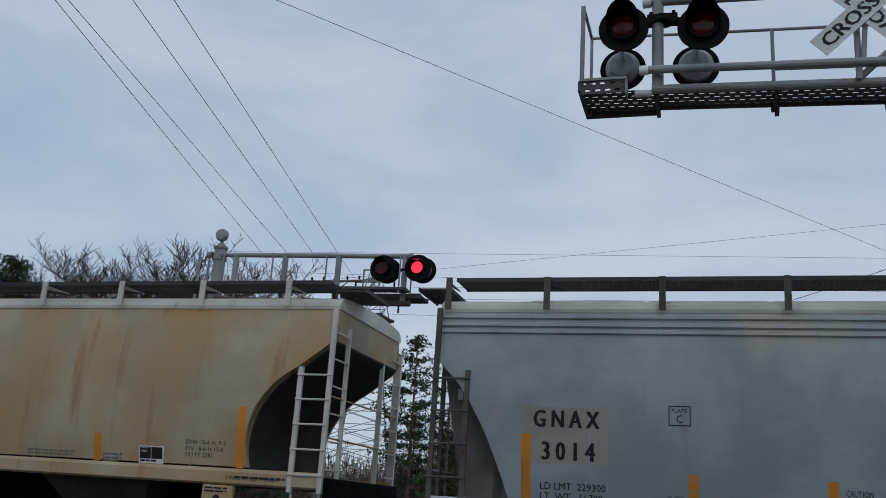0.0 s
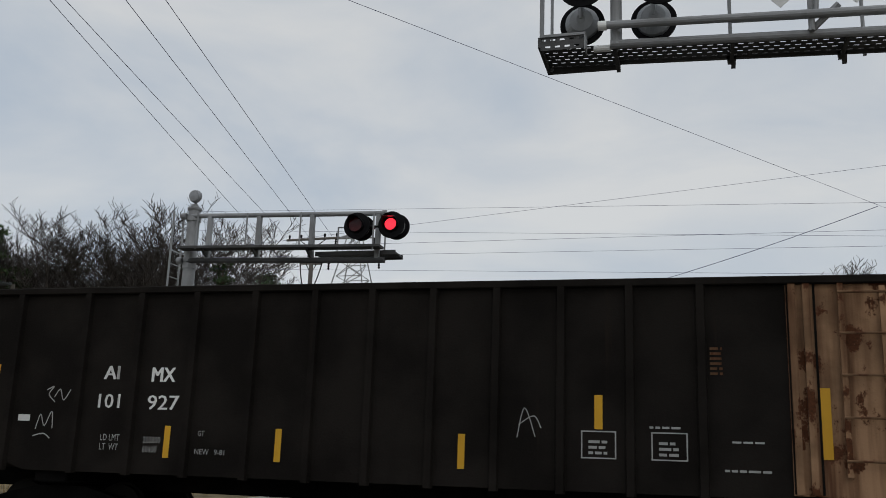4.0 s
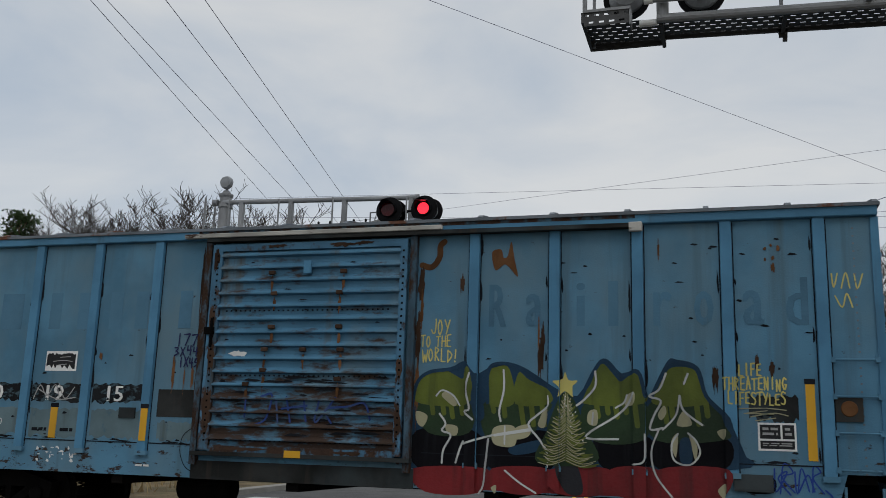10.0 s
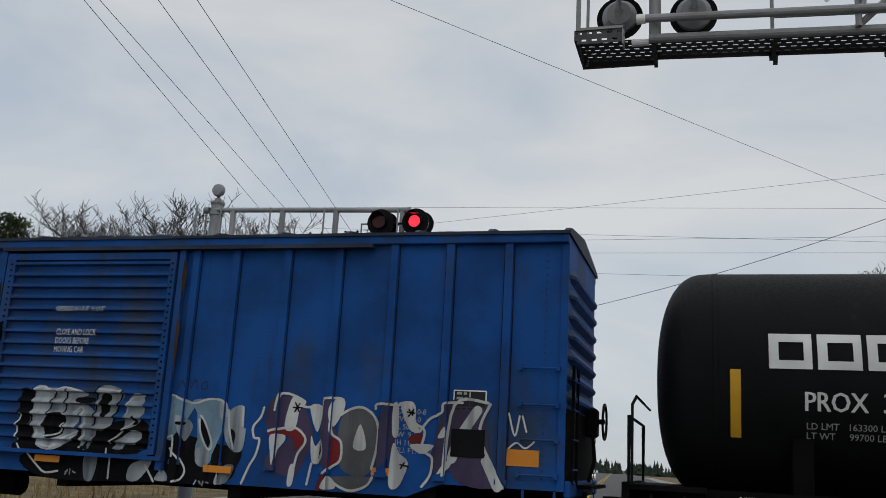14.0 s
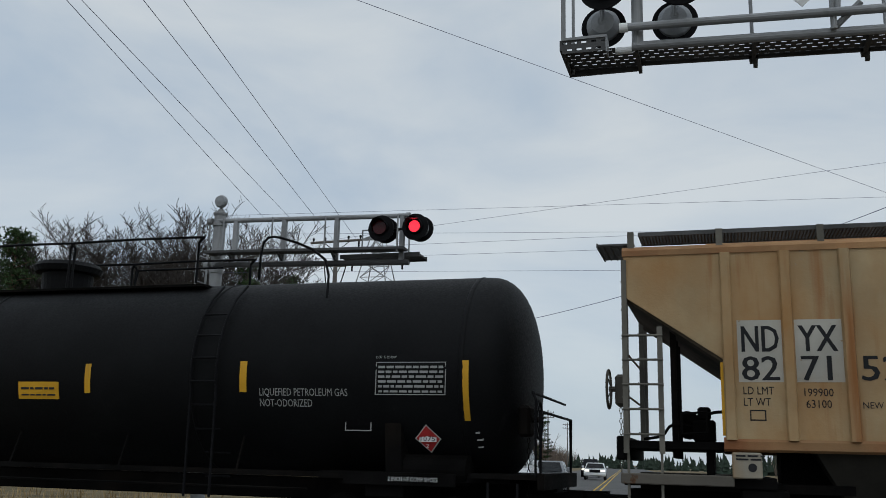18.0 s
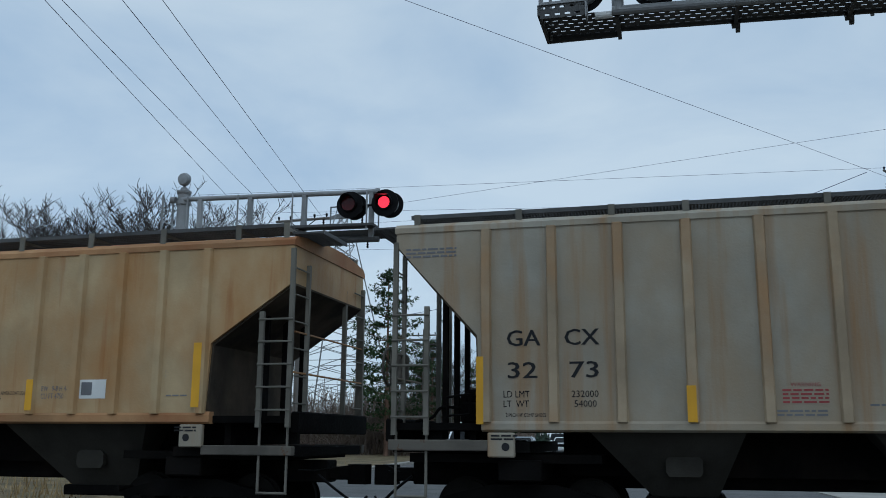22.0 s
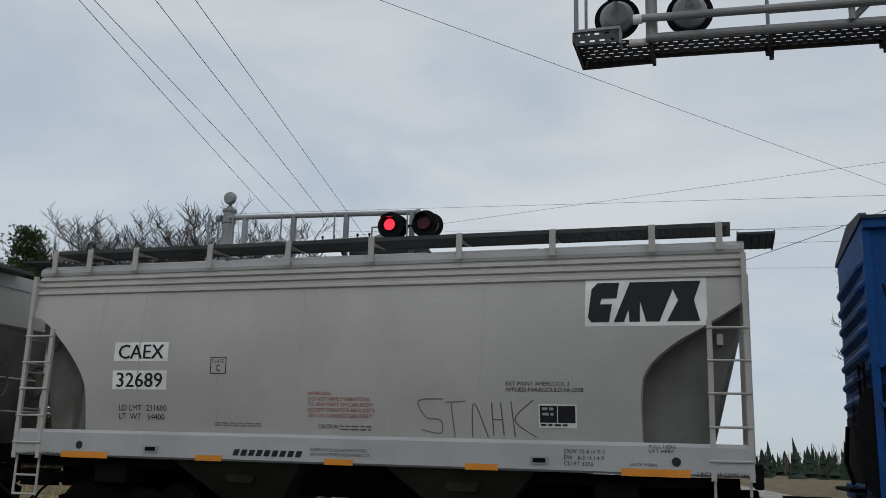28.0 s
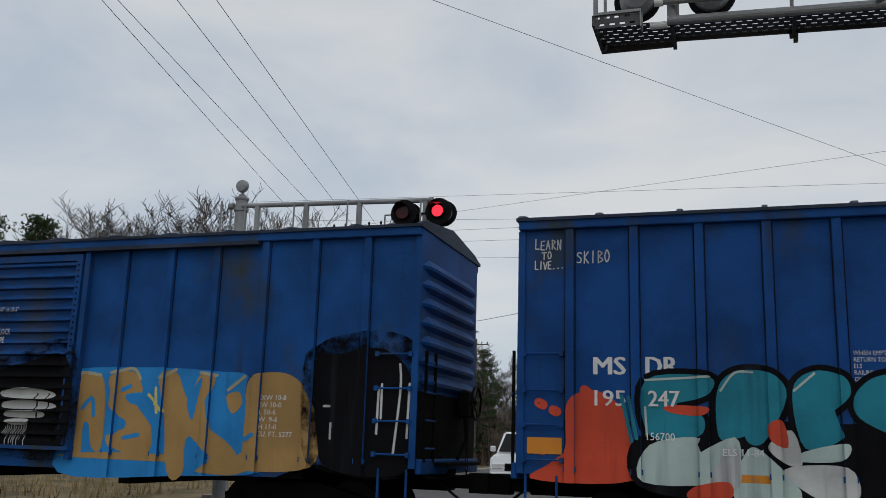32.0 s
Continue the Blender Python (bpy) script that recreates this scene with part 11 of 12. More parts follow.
spray(c_sign, [[(1.17, 1.75), (1.27, 2.14), (1.63, 2.27), (1.98, 2.14), (2.13, 1.86), (1.84, 1.63), (1.82, 1.46), (2.22, 1.48), (2.52, 1.42), (2.66, 1.04), (2.25, 1.08), (1.57, 1.16), (1.25, 1.41), (1.17, 1.75)], [(2.24, 2.01), (2.37, 2.27), (2.73, 2.27), (2.84, 2.03), (2.69, 1.75), (2.39, 1.76), (2.24, 2.01)], [(2.83, 1.67), (3.03, 1.94), (3.22, 1.85), (3.23, 1.36), (3.37, 1.08), (3.27, 0.88), (2.87, 0.87), (2.75, 1.35), (2.83, 1.67)], [(3.44, 1.86), (3.55, 2.2), (3.92, 2.29), (4.32, 2.14), (4.45, 1.79), (4.38, 1.39), (4.02, 0.87), (3.42, 0.87), (3.69, 1.13), (3.92, 1.46), (3.62, 1.47), (3.47, 1.65), (3.44, 1.86)], [(4.51, 0.94), (4.54, 1.63), (4.44, 2.16), (4.68, 2.32), (5.07, 2.25), (5.38, 2.21), (5.43, 1.88), (5.3, 1.48), (5.1, 0.95), (4.51, 0.94)]], 0.03, S_TAN, 2.8, ribs=E_RIBS, half=0.065, depth=0.06, y=-1.5)
spray_fill(c_sign, [[(1.87, 1.74), (2.24, 1.96), (2.36, 1.61), (1.92, 1.57)], [(1.18, 1.56), (1.51, 1.68), (1.67, 1.57), (1.22, 1.39)], [(3.89, 1.44), (3.52, 1.61), (3.42, 1.48), (3.73, 1.28)]], S_AZURE, 3.3, ribs=E_RIBS, half=0.065, depth=0.06, y=-1.5)
spray(c_sign, [[(1.11, 1.66), (1.15, 2.18), (1.47, 2.35), (1.87, 2.34)], [(2.18, 2.27), (2.16, 2.01), (2.33, 1.71), (2.71, 1.67)], [(3.36, 2.27), (3.37, 1.86), (3.45, 1.61), (3.78, 1.44), (3.58, 1.13), (3.34, 0.87)], [(4.42, 2.35), (4.39, 2.11), (4.51, 1.71), (4.31, 1.23), (4.24, 0.87)], [(5.46, 2.19), (5.48, 1.84), (5.34, 1.41), (5.17, 0.93)], [(2.72, 1.6), (2.68, 1.35), (2.79, 1.03)]], 0.07, S_AZURE, 3.2, ribs=E_RIBS, half=0.065, depth=0.06, y=-1.5)
spray(c_sign, [[(4.91, 1.83), (4.89, 1.48), (5.03, 1.4), (5.07, 1.79), (4.91, 1.83)]], 0.06, S_AZURE, 4, ribs=E_RIBS, half=0.065, depth=0.06, y=-1.5)
spray_fill(c_sign, [[(5.58, 1.53), (5.72, 1.35), (5.59, 1.03), (5.44, 1.24)]], S_AZURE, 4, ribs=E_RIBS, half=0.065, depth=0.06, y=-1.5)
spray_fill(c_sign, [[(5.59, 1.45), (5.67, 1.34), (5.57, 1.14), (5.49, 1.26)]], S_WHITE, 5, ribs=E_RIBS, half=0.065, depth=0.06, y=-1.5)
spray(c_sign, [[(0.86, 1.94), (1.02, 1.82), (0.91, 1.66), (0.74, 1.76), (0.86, 1.94)], [(0.86, 1.38), (1.08, 1.32), (1.04, 1.05), (0.77, 0.99), (0.69, 1.21), (0.86, 1.38)]], 0.06, S_AZURE, 2, ribs=E_RIBS, half=0.065, depth=0.06, y=-1.5)
spray(c_sign, [[(0.87, 1.81), (0.9, 1.74)], [(0.89, 1.23), (0.9, 1.09)]], 0.16, S_TAN, 3, ribs=E_RIBS, half=0.065, depth=0.06, y=-1.5)
spray(c_sign, [[(3.15, 2.32), (3.27, 2.39), (3.33, 1.9)], [(4.42, 2.17), (4.47, 2.35), (5.05, 2.38)], [(5.05, 2.33), (5.8, 2.38), (5.87, 2.27)], [(3.43, 2.34), (4.19, 2.38)]], 0.05, S_WHITE, 1.6, ribs=E_RIBS, half=0.065, depth=0.06, y=-1.5)
spray(c_sign, [[(0.2, 3.72), (0.34, 3.07), (0.35, 3.62), (0.57, 3.16), (0.58, 3.71)], [(0.62, 3.43), (0.72, 3.57), (0.83, 3.38), (0.69, 3.2), (0.9, 3.1)], [(0.88, 3.54), (1.02, 3.15), (1.09, 3.5)], [(1.18, 3.46), (1.28, 3.02), (1.34, 3.49), (1.49, 3.06), (1.52, 3.45)], [(1.57, 3.41), (1.61, 3.05)], [(1.64, 3.32), (1.85, 3.3), (1.7, 3), (1.91, 3.01)], [(1.8, 3.23), (1.96, 3.14), (1.92, 2.87), (1.69, 2.7), (1.43, 2.81), (1.15, 2.88)], [(0.39, 3.07), (0.71, 2.98), (1.13, 3.08)], [(0.56, 3.71), (0.72, 3.8)], [(0.46, 3.02), (0.42, 2.71)], [(0.7, 3.07), (0.68, 2.82)], [(1.54, 3), (1.5, 2.76)]], 0.03, S_BLACK, 1, ribs=E_RIBS, half=0.065, depth=0.06, y=-1.5)
spray_fill(c_sign, [[(9.38, 2.31), (9.79, 2.46), (10.76, 2.48), (11.6, 2.47), (12.31, 2.42), (12.83, 2.37), (12.8, 2.06), (13.41, 1.4), (13.21, 0.94), (11.76, 0.82), (9.51, 0.79), (9.62, 1.66)]], S_AZURE, 1, ribs=E_RIBS, half=0.065, depth=0.06, y=-1.5, label="large tan graffiti letters with azure outlines")
spray_fill(c_sign, [[(12.93, 2.36), (13.48, 2.4), (13.84, 2.15), (14.05, 1.62), (13.96, 1.02), (12.69, 0.96), (12.9, 1.28), (13.19, 1.41), (12.94, 1.76), (12.82, 2.06)], [(9.48, 2.28), (9.85, 2.37), (10.18, 2.32), (10.28, 1.98), (10.29, 1.21), (10.1, 1.2), (10.01, 1.56), (9.9, 1.55), (9.9, 1.11), (9.66, 1.1), (9.75, 1.77)], [(10.37, 2.32), (10.77, 2.41), (10.97, 2.12), (10.85, 1.93), (11.24, 1.47), (11.15, 1.11), (10.54, 1.19), (10.41, 1.39), (10.72, 1.52), (10.36, 1.92)], [(11.29, 2.25), (11.57, 2.4), (11.81, 2), (12, 2.36), (12.28, 2.31), (12.1, 1.7), (12.61, 1.31), (12.74, 1.09), (12.23, 1.13), (11.87, 1.42), (11.82, 0.86), (11.54, 0.88)]], S_TAN, 2, ribs=E_RIBS, half=0.065, depth=0.06, y=-1.5)
spray_fill(c_sign, [[(12.49, 2.04), (12.7, 2.11), (12.77, 1.93), (12.61, 1.78)], [(9.48, 1.06), (10.49, 1.14), (12.89, 1.11), (12.73, 1.03), (10.4, 1.03)], [(11.95, 0.93), (12.63, 1.08), (13.11, 1.04), (12.65, 0.86)]], S_TAN, 2.4, ribs=E_RIBS, half=0.065, depth=0.06, y=-1.5)
spray_fill(c_sign, [[(10.68, 2.05), (11.02, 2.07), (10.96, 1.88), (10.72, 1.93)], [(10.35, 1.74), (10.69, 1.64), (10.66, 1.5), (10.34, 1.49)], [(11.81, 1.99), (12.03, 2.33), (11.99, 2.01), (11.92, 1.68), (11.84, 1.78)], [(11.85, 1.39), (12.27, 1.11), (11.9, 0.86)], [(10.22, 2.32), (10.4, 2.12), (10.35, 1.76), (10.28, 2.03)], [(11.16, 2.13), (11.32, 2.18), (11.47, 1.17), (11.28, 1.43)]], S_AZURE, 2.7, ribs=E_RIBS, half=0.065, depth=0.06, y=-1.5)
spray(c_sign, [[(9.85, 1.82), (10.02, 1.98), (10.08, 1.71)], [(10.59, 2.12), (10.73, 2.18)], [(10.7, 1.37), (10.95, 1.42)], [(12.51, 1.54), (12.79, 1.4), (13, 1.47)]], 0.07, S_AZURE, 3, ribs=E_RIBS, half=0.065, depth=0.06, y=-1.5)
spray(c_sign, [[(9.43, 2.31), (9.8, 2.39), (10.15, 2.35)], [(10.39, 2.39), (10.76, 2.46), (10.91, 2.3)], [(11.3, 2.32), (11.56, 2.45)], [(12.01, 2.4), (12.3, 2.36)], [(12.52, 2.14), (12.79, 2.35)]], 0.05, S_CREAM, 3, ribs=E_RIBS, half=0.065, depth=0.06, y=-1.5)
spray(c_sign, [[(11.09, 2.05), (11.38, 1.8)], [(11.25, 2.15), (11.3, 1.77)]], 0.05, S_YELLOW, 4, ribs=E_RIBS, half=0.065, depth=0.06, y=-1.5)
spray_fill(c_sign, [[(13.76, 2.47), (14.02, 2.84), (14.46, 2.99), (15.22, 3.01), (15.64, 2.61), (15.57, 1.04), (14.24, 0.97), (13.85, 1.3)]], S_HAZE, 2.4, ribs=E_RIBS, half=0.065, depth=0.06, y=-1.5)
spray_fill(c_sign, [[(13.96, 2.58), (14.38, 2.7), (15.07, 2.76), (15.54, 2.26), (15.51, 1.05), (14.31, 1), (14.06, 1.45)]], S_BLACK, 3, ribs=E_RIBS, half=0.065, depth=0.06, y=-1.5, label="black drips over the end of the car")
spray(c_sign, [[(15.01, 2.18), (15, 1.54)], [(15.06, 2.25), (15.06, 1.76)], [(15.33, 2.54), (15.35, 2.18), (15.27, 1.27)], [(15.49, 2.26), (15.47, 1.49)], [(14.15, 1.92), (14.24, 1.92)], [(14.27, 1.67), (14.27, 1.45)]], 0.035, S_WHITE, 5, ribs=E_RIBS, half=0.065, depth=0.06, y=-1.5)
spray_fill(c_sign, [[(6.31, 2.19), (6.74, 2.19), (7.17, 1.94), (7.21, 1.26), (6.38, 1.24)]], S_TAN, 1, y=-1.634, door=(6.40, 9.62))
spray_fill(c_sign, [[(6.84, 2.11), (7.22, 2.35), (8.35, 2.66), (9.61, 2.86), (9.74, 1.13), (8.45, 1.01), (7.03, 1.04)]], S_HAZE, 0.4, y=-1.634, door=(6.40, 9.62))
spray_fill(c_sign, [[(7.15, 2.2), (8.36, 2.46), (9.53, 2.63), (9.59, 1.23), (8.44, 1.13), (7.31, 1.17)]], S_BLACK, 1.5, y=-1.634, door=(6.40, 9.62))
spray_fill(c_sign, [[(8.25, 2.07), (8.75, 2.13), (9.29, 2.06), (9.25, 1.95), (8.39, 1.97)], [(8.32, 1.89), (8.76, 1.93), (9.3, 1.88), (9.29, 1.79), (8.4, 1.79)], [(8.4, 1.74), (8.88, 1.76), (9.13, 1.74), (9.1, 1.65), (8.43, 1.65)], [(8.47, 1.61), (8.87, 1.62), (8.85, 1.54), (8.49, 1.53)], [(7.15, 1.26), (7.29, 1.43), (7.36, 1.27)]], S_WHITE, 2.6, y=-1.634, door=(6.40, 9.62))
spray(c_sign, [[(8.42, 1.49), (8.44, 1.3)], [(8.46, 1.52), (8.49, 1.19)], [(8.5, 1.49), (8.52, 1.32)], [(8.54, 1.52), (8.57, 1.22)], [(8.6, 1.52), (8.62, 1.24)], [(8.64, 1.5), (8.66, 1.19)], [(8.69, 1.5), (8.72, 1.21)], [(8.74, 1.52), (8.76, 1.28)], [(8.79, 1.53), (8.81, 1.3)], [(8.83, 1.55), (8.86, 1.2)]], 0.014, S_WHITE, 3, y=-1.634, door=(6.40, 9.62))
spray(c_sign, [[(8.99, 2.03), (9.03, 1.31)], [(9.22, 2.03), (9.25, 1.4)], [(7.01, 2.01), (7.05, 1.51)]], 0.03, BLACK_PAINT, 3, y=-1.634, door=(6.40, 9.62))
spray_fill(c_teal, [[(0.7, 2.02), (1.05, 2.2), (1.43, 1.97), (1.58, 1.53), (1.56, 1.02), (0.19, 1), (0.66, 1.36)]], S_CORAL, 1, ribs=D_RIBS, half=0.065, depth=0.06, y=-1.5, label="coral, teal and white graffiti letters")
spray_fill(c_teal, [[(1.61, 1.57), (2.59, 1.76), (3.56, 1.83), (4.22, 1.81), (5.12, 1.86), (5.04, 0.79), (2.84, 0.79), (1.64, 0.96)]], S_BLACK, 1.5, ribs=D_RIBS, half=0.065, depth=0.06, y=-1.5)
spray(c_teal, [[(1.75, 2.34), (2.57, 2.39), (2.53, 2.14), (2.03, 2), (2.47, 1.88), (2.41, 1.61), (1.79, 1.62), (1.75, 2.34)], [(2.67, 2.21), (2.9, 2.46), (3.33, 2.44), (3.52, 2.15), (3.22, 1.56), (2.99, 1.63), (3.13, 2.13), (2.97, 2.13), (2.88, 1.62), (2.67, 1.63), (2.67, 2.21)], [(3.59, 2.22), (3.85, 2.47), (4.2, 2.4), (4.26, 2.16), (3.98, 1.86), (4.17, 1.65), (3.71, 1.5), (3.59, 2.22)], [(4.32, 2.16), (4.55, 2.39), (4.9, 2.43), (4.89, 2.17), (4.53, 2.06), (4.87, 1.89), (4.79, 1.68), (4.36, 1.89), (4.32, 2.16)]], 0.15, S_BLACK, 1.8, ribs=D_RIBS, half=0.065, depth=0.06, y=-1.5)
spray_fill(c_teal, [[(1.75, 2.34), (2.57, 2.39), (2.53, 2.14), (2.03, 2), (2.47, 1.88), (2.41, 1.61), (1.79, 1.62)], [(2.67, 2.21), (2.9, 2.46), (3.33, 2.44), (3.52, 2.15), (3.22, 1.56), (2.99, 1.63), (3.13, 2.13), (2.97, 2.13), (2.88, 1.62), (2.67, 1.63)], [(3.59, 2.22), (3.85, 2.47), (4.2, 2.4), (4.26, 2.16), (3.98, 1.86), (4.17, 1.65), (3.71, 1.5)]], S_TEAL, 2.5, ribs=D_RIBS, half=0.065, depth=0.06, y=-1.5)
spray_fill(c_teal, [[(4.32, 2.16), (4.55, 2.39), (4.9, 2.43), (4.89, 2.17), (4.53, 2.06), (4.87, 1.89), (4.79, 1.68), (4.36, 1.89)]], S_TEAL, 2.5, ribs=D_RIBS, half=0.065, depth=0.06, y=-1.5)
spray_fill(c_teal, [[(1.7, 1.01), (1.79, 1.49), (2.44, 1.59), (2.13, 1.24), (2.87, 1.62), (2.79, 1.08)], [(2.84, 0.86), (3, 1.43), (3.22, 1.43), (3.65, 0.89)], [(3.6, 1.34), (3.7, 1.46), (4.21, 1.57), (4.13, 1.36)]], S_MINT, 3, ribs=D_RIBS, half=0.065, depth=0.06, y=-1.5)
spray_fill(c_teal, [[(3.45, 1.23), (4.19, 1.28), (4.3, 0.91), (3.85, 0.88)], [(2.86, 1.53), (2.91, 1), (2.5, 1)], [(3.27, 1.51), (3.56, 1.72), (3.67, 1.31), (3.48, 1.3)]], S_WHITE, 3.4, ribs=D_RIBS, half=0.065, depth=0.06, y=-1.5)
spray_fill(c_teal, [[(2.02, 2.01), (2.54, 1.99), (2.45, 1.88), (2.05, 1.92)], [(3.29, 1.79), (3.46, 1.83), (3.51, 1.51), (3.31, 1.58)], [(2.36, 0.98), (2.78, 1.05), (2.78, 0.84), (2.28, 0.83)]], S_CORAL, 4, ribs=D_RIBS, half=0.065, depth=0.06, y=-1.5)
spray(c_teal, [[(1.43, 2.12), (1.56, 1.53)], [(1.52, 2.11), (1.63, 1.57)]], 0.05, S_TEAL, 2.5, ribs=D_RIBS, half=0.065, depth=0.06, y=-1.5)
spray(c_teal, [[(0.3, 2.02), (0.36, 1.99)], [(0.5, 1.92), (0.55, 1.9)], [(0.93, 2.2), (0.97, 2.17)], [(0.33, 1.42), (0.36, 1.38)], [(1.01, 1.78), (1.03, 1.76)]], 0.13, S_CORAL, 1.2, ribs=D_RIBS, half=0.065, depth=0.06, y=-1.5)
spray(c_teal, [[(1.75, 2.34), (2.57, 2.39)], [(2.71, 2.21), (2.89, 2.44), (3.11, 2.45)], [(3.61, 2.22), (3.86, 2.44)], [(1.74, 1.98), (1.76, 1.61)]], 0.03, S_MINT, 5, ribs=D_RIBS, half=0.065, depth=0.06, y=-1.5)
spray_fill(c_sand, [[(3.77, 2), (3.99, 2.27), (4.27, 2.3), (4.27, 1.72), (3.89, 1.71)], [(4.31, 2.46), (4.55, 2.58), (4.82, 2.36), (4.8, 2.19), (5.23, 2.2), (5.29, 1.74), (4.68, 1.69), (4.31, 1.72)], [(5.3, 2.46), (5.48, 2.54), (5.78, 2.37), (5.77, 2.23), (6.03, 2.12), (6.35, 1.73), (6.2, 1.68), (5.64, 1.71), (5.29, 1.74)]], S_SLATE, 1, ribs=F_POSTS, half=0.055, depth=0.07, y=-1.55, label="slate blue and grey graffiti letters")
spray_fill(c_sand, [[(4.41, 2.46), (4.58, 2.51), (4.62, 1.82), (4.42, 1.78)], [(5.21, 2.18), (5.36, 2.42), (5.59, 2.42), (5.54, 1.76), (5.24, 1.79)], [(4.83, 2.12), (5.17, 2.14), (5.25, 1.83), (4.83, 1.78)]], S_SMOKE, 2, ribs=F_POSTS, half=0.055, depth=0.07, y=-1.55)
spray_fill(c_sand, [[(5.87, 2.13), (6.05, 2.09), (6.18, 1.8), (5.86, 1.78)]], S_MAUVE, 2, ribs=F_POSTS, half=0.055, depth=0.07, y=-1.55)
spray_fill(c_sand, [[(3.97, 1.94), (4.08, 2.08), (4.2, 2.02), (4.18, 1.87), (4.05, 1.85)], [(4.64, 2.42), (4.78, 2.36), (4.79, 2.23), (4.65, 2.19)], [(4.83, 1.95), (4.95, 2), (5.06, 1.91), (4.91, 1.84)]], S_WHITE, 3, ribs=F_POSTS, half=0.055, depth=0.07, y=-1.55)
spray_fill(c_sand, [[(5.6, 2.46), (5.73, 2.39), (5.73, 2.28), (5.61, 2.28)], [(5.74, 1.91), (5.87, 1.97), (5.94, 1.9), (5.81, 1.83)]], S_WHITE, 3, ribs=F_POSTS, half=0.055, depth=0.07, y=-1.55)
spray(c_sand, [[(3.77, 2), (3.99, 2.27), (4.27, 2.3)], [(3.89, 1.71), (3.77, 2)], [(4.31, 2.48), (4.55, 2.58), (4.82, 2.36), (4.8, 2.19), (5.23, 2.2), (5.32, 2.27), (5.36, 2.12)], [(5.3, 2.46), (5.48, 2.54), (5.78, 2.37), (5.77, 2.23), (6.03, 2.12), (6.35, 1.73), (6.2, 1.68)], [(4.74, 1.97), (4.91, 2.08), (5.13, 1.94), (4.91, 1.81), (4.74, 1.97)], [(5.66, 1.98), (5.81, 2.05), (5.99, 1.9), (5.76, 1.8), (5.66, 1.98)], [(3.91, 1.94), (4.08, 2.13), (4.24, 2.05)]], 0.035, S_BLACK, 4, ribs=F_POSTS, half=0.055, depth=0.07, y=-1.55)
spray(c_sand, [[(4.41, 2.5), (4.42, 2.65)], [(4.65, 2.54), (4.79, 2.64)], [(4.97, 2.2), (4.96, 2.36)], [(5.43, 2.54), (5.41, 2.69)], [(5.93, 2.2), (6, 2.43)], [(4.1, 2.28), (4.08, 2.39)], [(5.59, 2.5), (5.66, 2.57)], [(6.26, 2.02), (6.34, 2.17)]], 0.06, S_AZURE, 1, ribs=F_POSTS, half=0.055, depth=0.07, y=-1.55)
spray(c_sand, [[(6.34, 2.13), (6.46, 2.21), (6.43, 2.1), (6.35, 2.02)], [(6.5, 2.17), (6.46, 2.06), (6.55, 2.05), (6.5, 2.17)], [(6.6, 2.19), (6.6, 2.05)], [(6.65, 2.14), (6.76, 2.21), (6.74, 2.06), (6.65, 2.05), (6.65, 2.14)], [(6.4, 1.95), (6.44, 1.74), (6.49, 1.95)], [(6.53, 1.74), (6.58, 1.95), (6.63, 1.76)], [(6.66, 1.92), (6.68, 1.76), (6.77, 1.89), (6.79, 1.76)]], 0.025, SCRAWL, 1, ribs=F_POSTS, half=0.055, depth=0.07, y=-1.55)
spray(c_pearl, [[(3.39, 2.24), (3.46, 1.9)], [(3.52, 2.27), (3.61, 1.9)], [(3.62, 2.26), (3.72, 1.87)], [(3.75, 2.26), (3.84, 1.85)], [(3.38, 2.15), (3.86, 1.89)]], 0.05, SCRAWL, 1, y=-1.55)
spray(c_pearl, [[(6.87, 2.29), (7.07, 2.34), (7.34, 2.21), (7.4, 1.98), (7.18, 1.81), (6.9, 1.87), (6.78, 2.07), (6.87, 2.29)], [(6.91, 1.73), (7.07, 2.34), (7.35, 1.74)], [(6.76, 2.02), (7.58, 2)]], 0.05, SCRAWL, 1, y=-1.55)
spray(c_pearl, [[(5.18, 2.45), (5.22, 2.3), (5.35, 2.39), (5.2, 2.45)], [(5.43, 2.4), (5.46, 2.3), (5.55, 2.35), (5.43, 2.4)], [(5.64, 2.24), (5.62, 2.41), (5.72, 2.37), (5.63, 2.32)], [(5.79, 2.34), (5.86, 2.39), (5.78, 2.41), (5.79, 2.32), (5.86, 2.32)]], 0.035, SCRAWL, 1, y=-1.55)
spray(c_pearl, [[(8.16, 2.19), (8.05, 2.16), (8.16, 2.08), (8.04, 2.03)], [(8.26, 2.23), (8.25, 2.03)], [(8.2, 2.15), (8.33, 2.17)], [(8.39, 2.13), (8.37, 2.05), (8.44, 2.07), (8.39, 2.13)], [(8.52, 1.96), (8.51, 2.18), (8.58, 2.14), (8.51, 2.09)], [(8.19, 1.89), (8.07, 1.87), (8.08, 1.77), (8.2, 1.78)], [(8.25, 1.83), (8.33, 1.84)], [(8.52, 1.93), (8.4, 1.91), (8.4, 1.86), (8.51, 1.83), (8.42, 1.77)], [(8.55, 1.94), (8.56, 1.75)]], 0.03, SCRAWL, 1, y=-1.55)
spray(c_pearl, [[(6.14, 1.6), (6.24, 1.49), (6.32, 1.61), (6.45, 1.49), (6.55, 1.6), (6.66, 1.48), (6.83, 1.58)], [(6.72, 1.38), (6.86, 1.27), (6.99, 1.38), (7.15, 1.25), (7.3, 1.38), (7.47, 1.28), (7.58, 1.45)]], 0.035, SCRAWL, 1, y=-1.57)
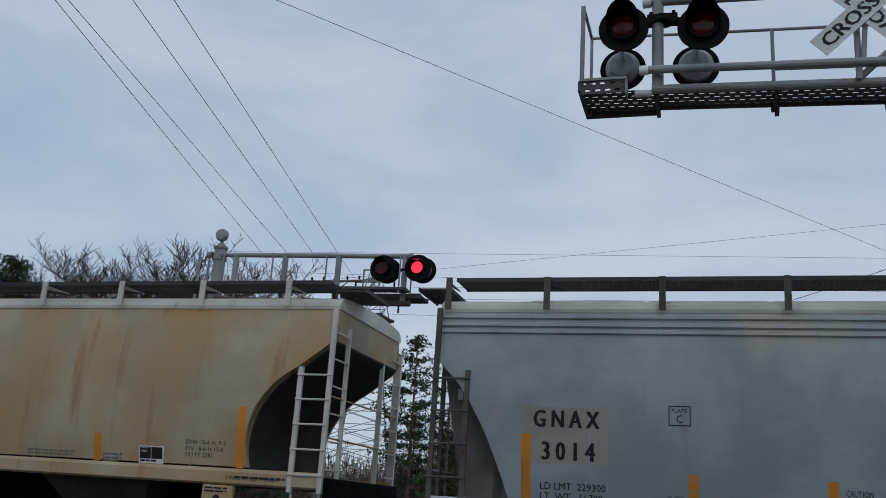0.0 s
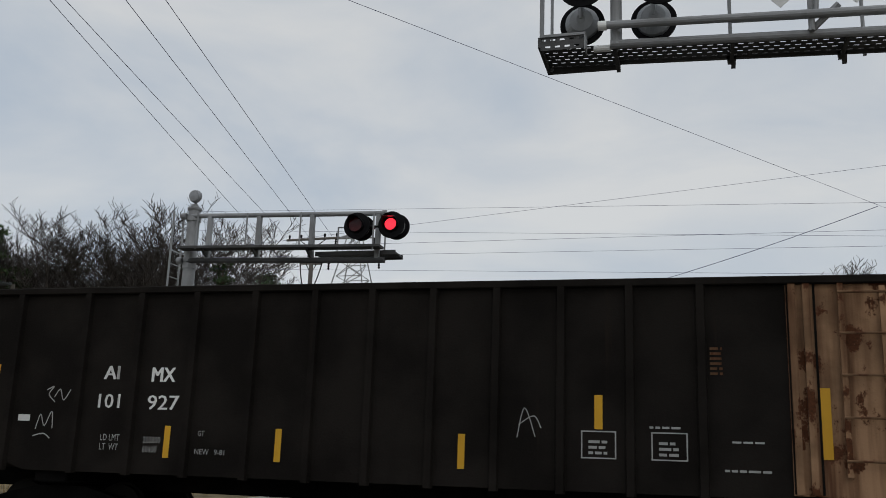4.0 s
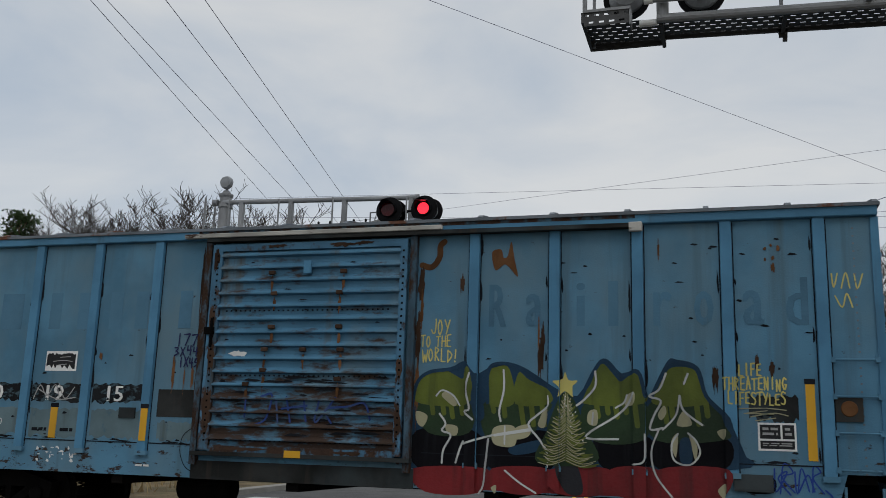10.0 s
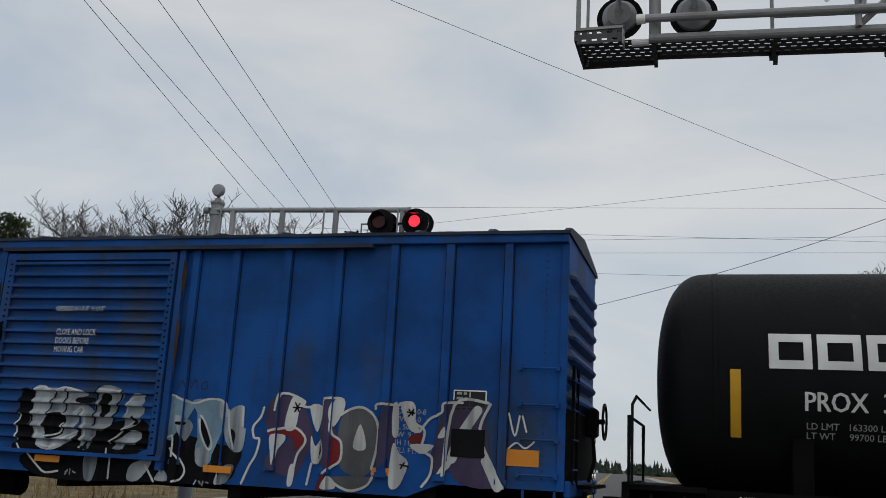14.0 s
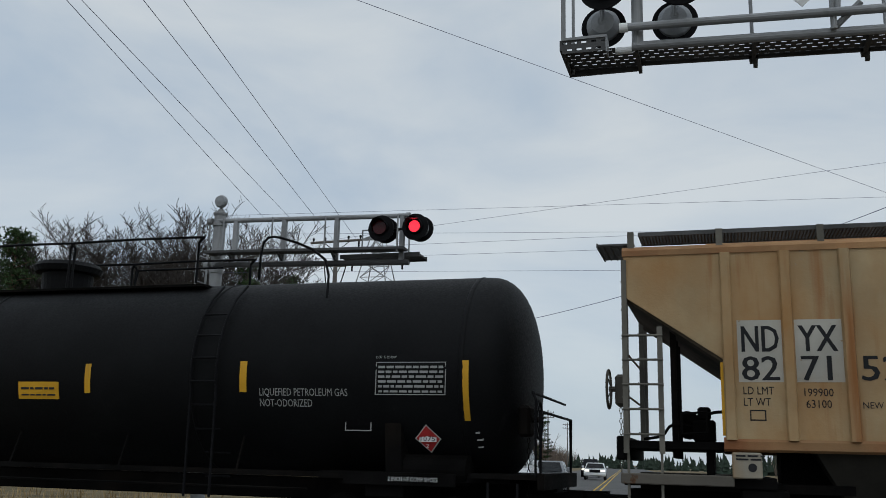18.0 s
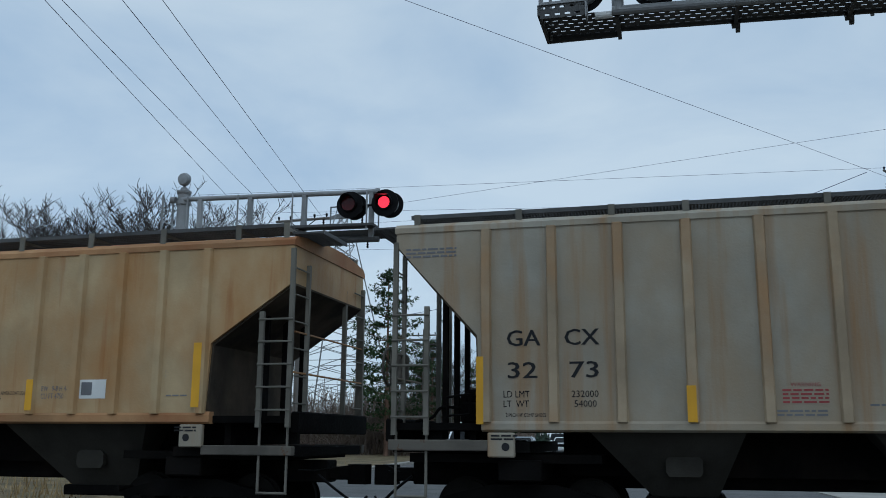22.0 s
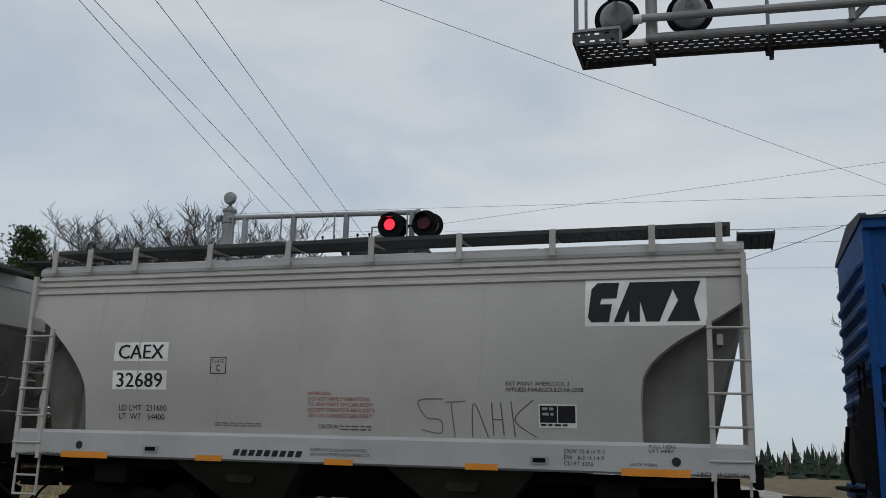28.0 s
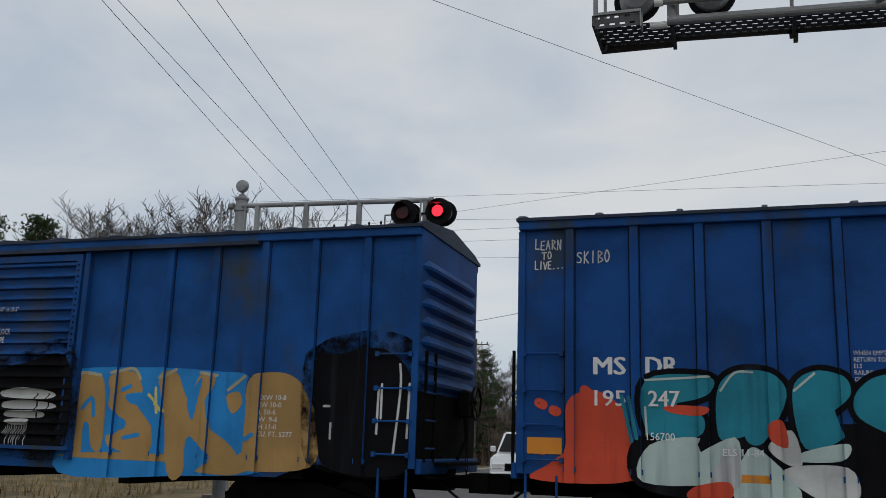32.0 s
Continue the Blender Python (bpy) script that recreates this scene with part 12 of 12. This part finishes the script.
spray(c_pearl2, [[(7.11, 2.21), (6.74, 2.18), (6.85, 1.95), (7.07, 1.91), (7.07, 1.73), (6.79, 1.77)], [(7.23, 2.16), (7.28, 1.69)], [(7.15, 2.16), (7.44, 2.18)], [(7.54, 1.69), (7.57, 2.16), (7.77, 1.69)], [(7.83, 2.16), (7.85, 1.72)], [(7.96, 2.16), (8, 1.72)], [(7.85, 1.93), (7.98, 1.93)], [(8.11, 2.18), (8.16, 1.7)], [(8.42, 2.2), (8.16, 1.93), (8.46, 1.7)]], 0.018, FINE_INK, 1, y=-1.55)
spray(c_gond, [[(0.28, 2.28), (0.49, 2.32), (0.32, 2.16), (0.56, 2.21), (0.34, 2), (0.55, 1.97)], [(0.41, 2.32), (0.47, 1.97)]], 0.015, DIM_CHALK, 1, y=-1.5)
spray(c_gond, [[(1.79, 2.28), (1.91, 2.33), (1.83, 2.21), (1.95, 2.09)], [(1.94, 2.17), (2.03, 2.29), (2.11, 2.12), (2.22, 2.28)], [(1.65, 1.66), (1.72, 1.89), (1.81, 1.71), (1.92, 1.94), (1.96, 1.68)], [(1.62, 1.55), (1.81, 1.59), (1.93, 1.52)]], 0.018, DIM_CHALK, 1, y=-1.5)
spray(c_gond, [[(9.46, 1.74), (9.56, 2.14), (9.71, 1.75)], [(9.48, 1.91), (9.69, 2.03), (9.79, 1.87)]], 0.014, DIM_CHALK, 1, y=-1.5)
scrawl(c_els, "JOY", 9.78, 2.93, 0.30, 0.26, 0.018, S_YELLOW, -1.5, 6)
scrawl(c_els, "TO THE", 9.64, 2.76, 0.46, 0.20, 0.018, S_YELLOW, -1.5, 7)
scrawl(c_els, "WORLD!", 9.66, 2.54, 0.56, 0.23, 0.018, S_YELLOW, -1.5, 8)
scrawl(c_els, "LIFE", 13.98, 2.38, 0.30, 0.19, 0.022, S_YELLOW, -1.5, 9, C_RIBS)
scrawl(c_els, "THREATENING", 13.78, 2.20, 0.80, 0.19, 0.020, S_YELLOW, -1.5, 10, C_RIBS)
scrawl(c_els, "LIFESTYLES", 13.84, 2.02, 0.72, 0.19, 0.020, S_YELLOW, -1.5, 11, C_RIBS)
spray(c_els, [[(13.98, 1.98), (14.3, 1.99), (14.55, 1.97)], [(14.05, 1.92), (14.4, 1.92)]], 0.014, S_CREAM, 3, y=-1.5)
scrawl(c_sand, "I GUESS IT'S\nBETTER IN\nPLANE, BUT\nSOON I'LL BE\nSTUCK AND\nNEED YOU\nTO HELP ME", 7.20, 1.78, 0.74, 0.76, 0.015, SCRAWL, SIDE, 21)
scrawl(c_sand, "ALONG...", 8.08, 1.78, 0.72, 0.17, 0.016, SCRAWL, SIDE, 22)
scrawl(c_teal, "LEARN", 0.22, 4.16, 0.40, 0.17, 0.016, S_WHITE, -1.5, 23)
scrawl(c_teal, "TO", 0.32, 4.02, 0.16, 0.13, 0.016, S_WHITE, -1.5, 24)
scrawl(c_teal, "LIVE...", 0.22, 3.88, 0.44, 0.14, 0.016, S_WHITE, -1.5, 25)
scrawl(c_teal, "SKIBO", 0.82, 3.94, 0.48, 0.20, 0.016, S_WHITE, -1.5, 26)
lettering(c_teal, "247", 1.78, 1.99, 0.40, 0.21, CHALK, -1.524, bold=0.01)
lettering(c_teal, "156700", 1.76, 1.55, 0.36, 0.10, CHALK, -1.524)
lettering(c_teal, "ELS 11-84", 2.72, 1.38, 0.50, 0.09, CHALK, -1.524)


for o, aft in ((c_pearl, 0.14), (c_pearl2, 0.21)):
    for q in o.children:
        if q.name.startswith("graffiti"):
            q.location.x += aft
for car, sill in ROUND:
    hug_flank(car, sill)


# ---- what moves ----
def rolled(t):
    ts, ss = [a for a, _ in ROLLED], [b for _, b in ROLLED]
    return float(np.interp(t, ts, ss))


def motions():
    for car, x0 in CARS:
        walk(car, [(t, pose(x0 - s, 0, 0)) for t, s in ROLLED])
    steps = [32.0 * i / 320 for i in range(321)]
    spin = [(t, math.degrees(rolled(t) / 0.42)) for t in steps]
    for w, wx in WHEELS:
        walk(w, [(t, pose(wx, 0, 0.42, 0, -a, 0)) for t, a in spin])
    # the added discs uncover the two lamps in turn, 0.65 s each
    for s, at, first in SHUTTERS:
        rows, lit, k = [(0.0, first)], first, 0
        while 0.12 + 0.65 * k < 31.98:
            t = min(0.12 + 0.65 * k, 31.94)
            rows += [(t - 0.034, lit), (t + 0.034, not lit)]
            lit, k = not lit, k + 1
        rows.append((32.0, lit))
        walk(s, [(t, pose(*at, -82 if up else 0)) for t, up in rows])


motions()
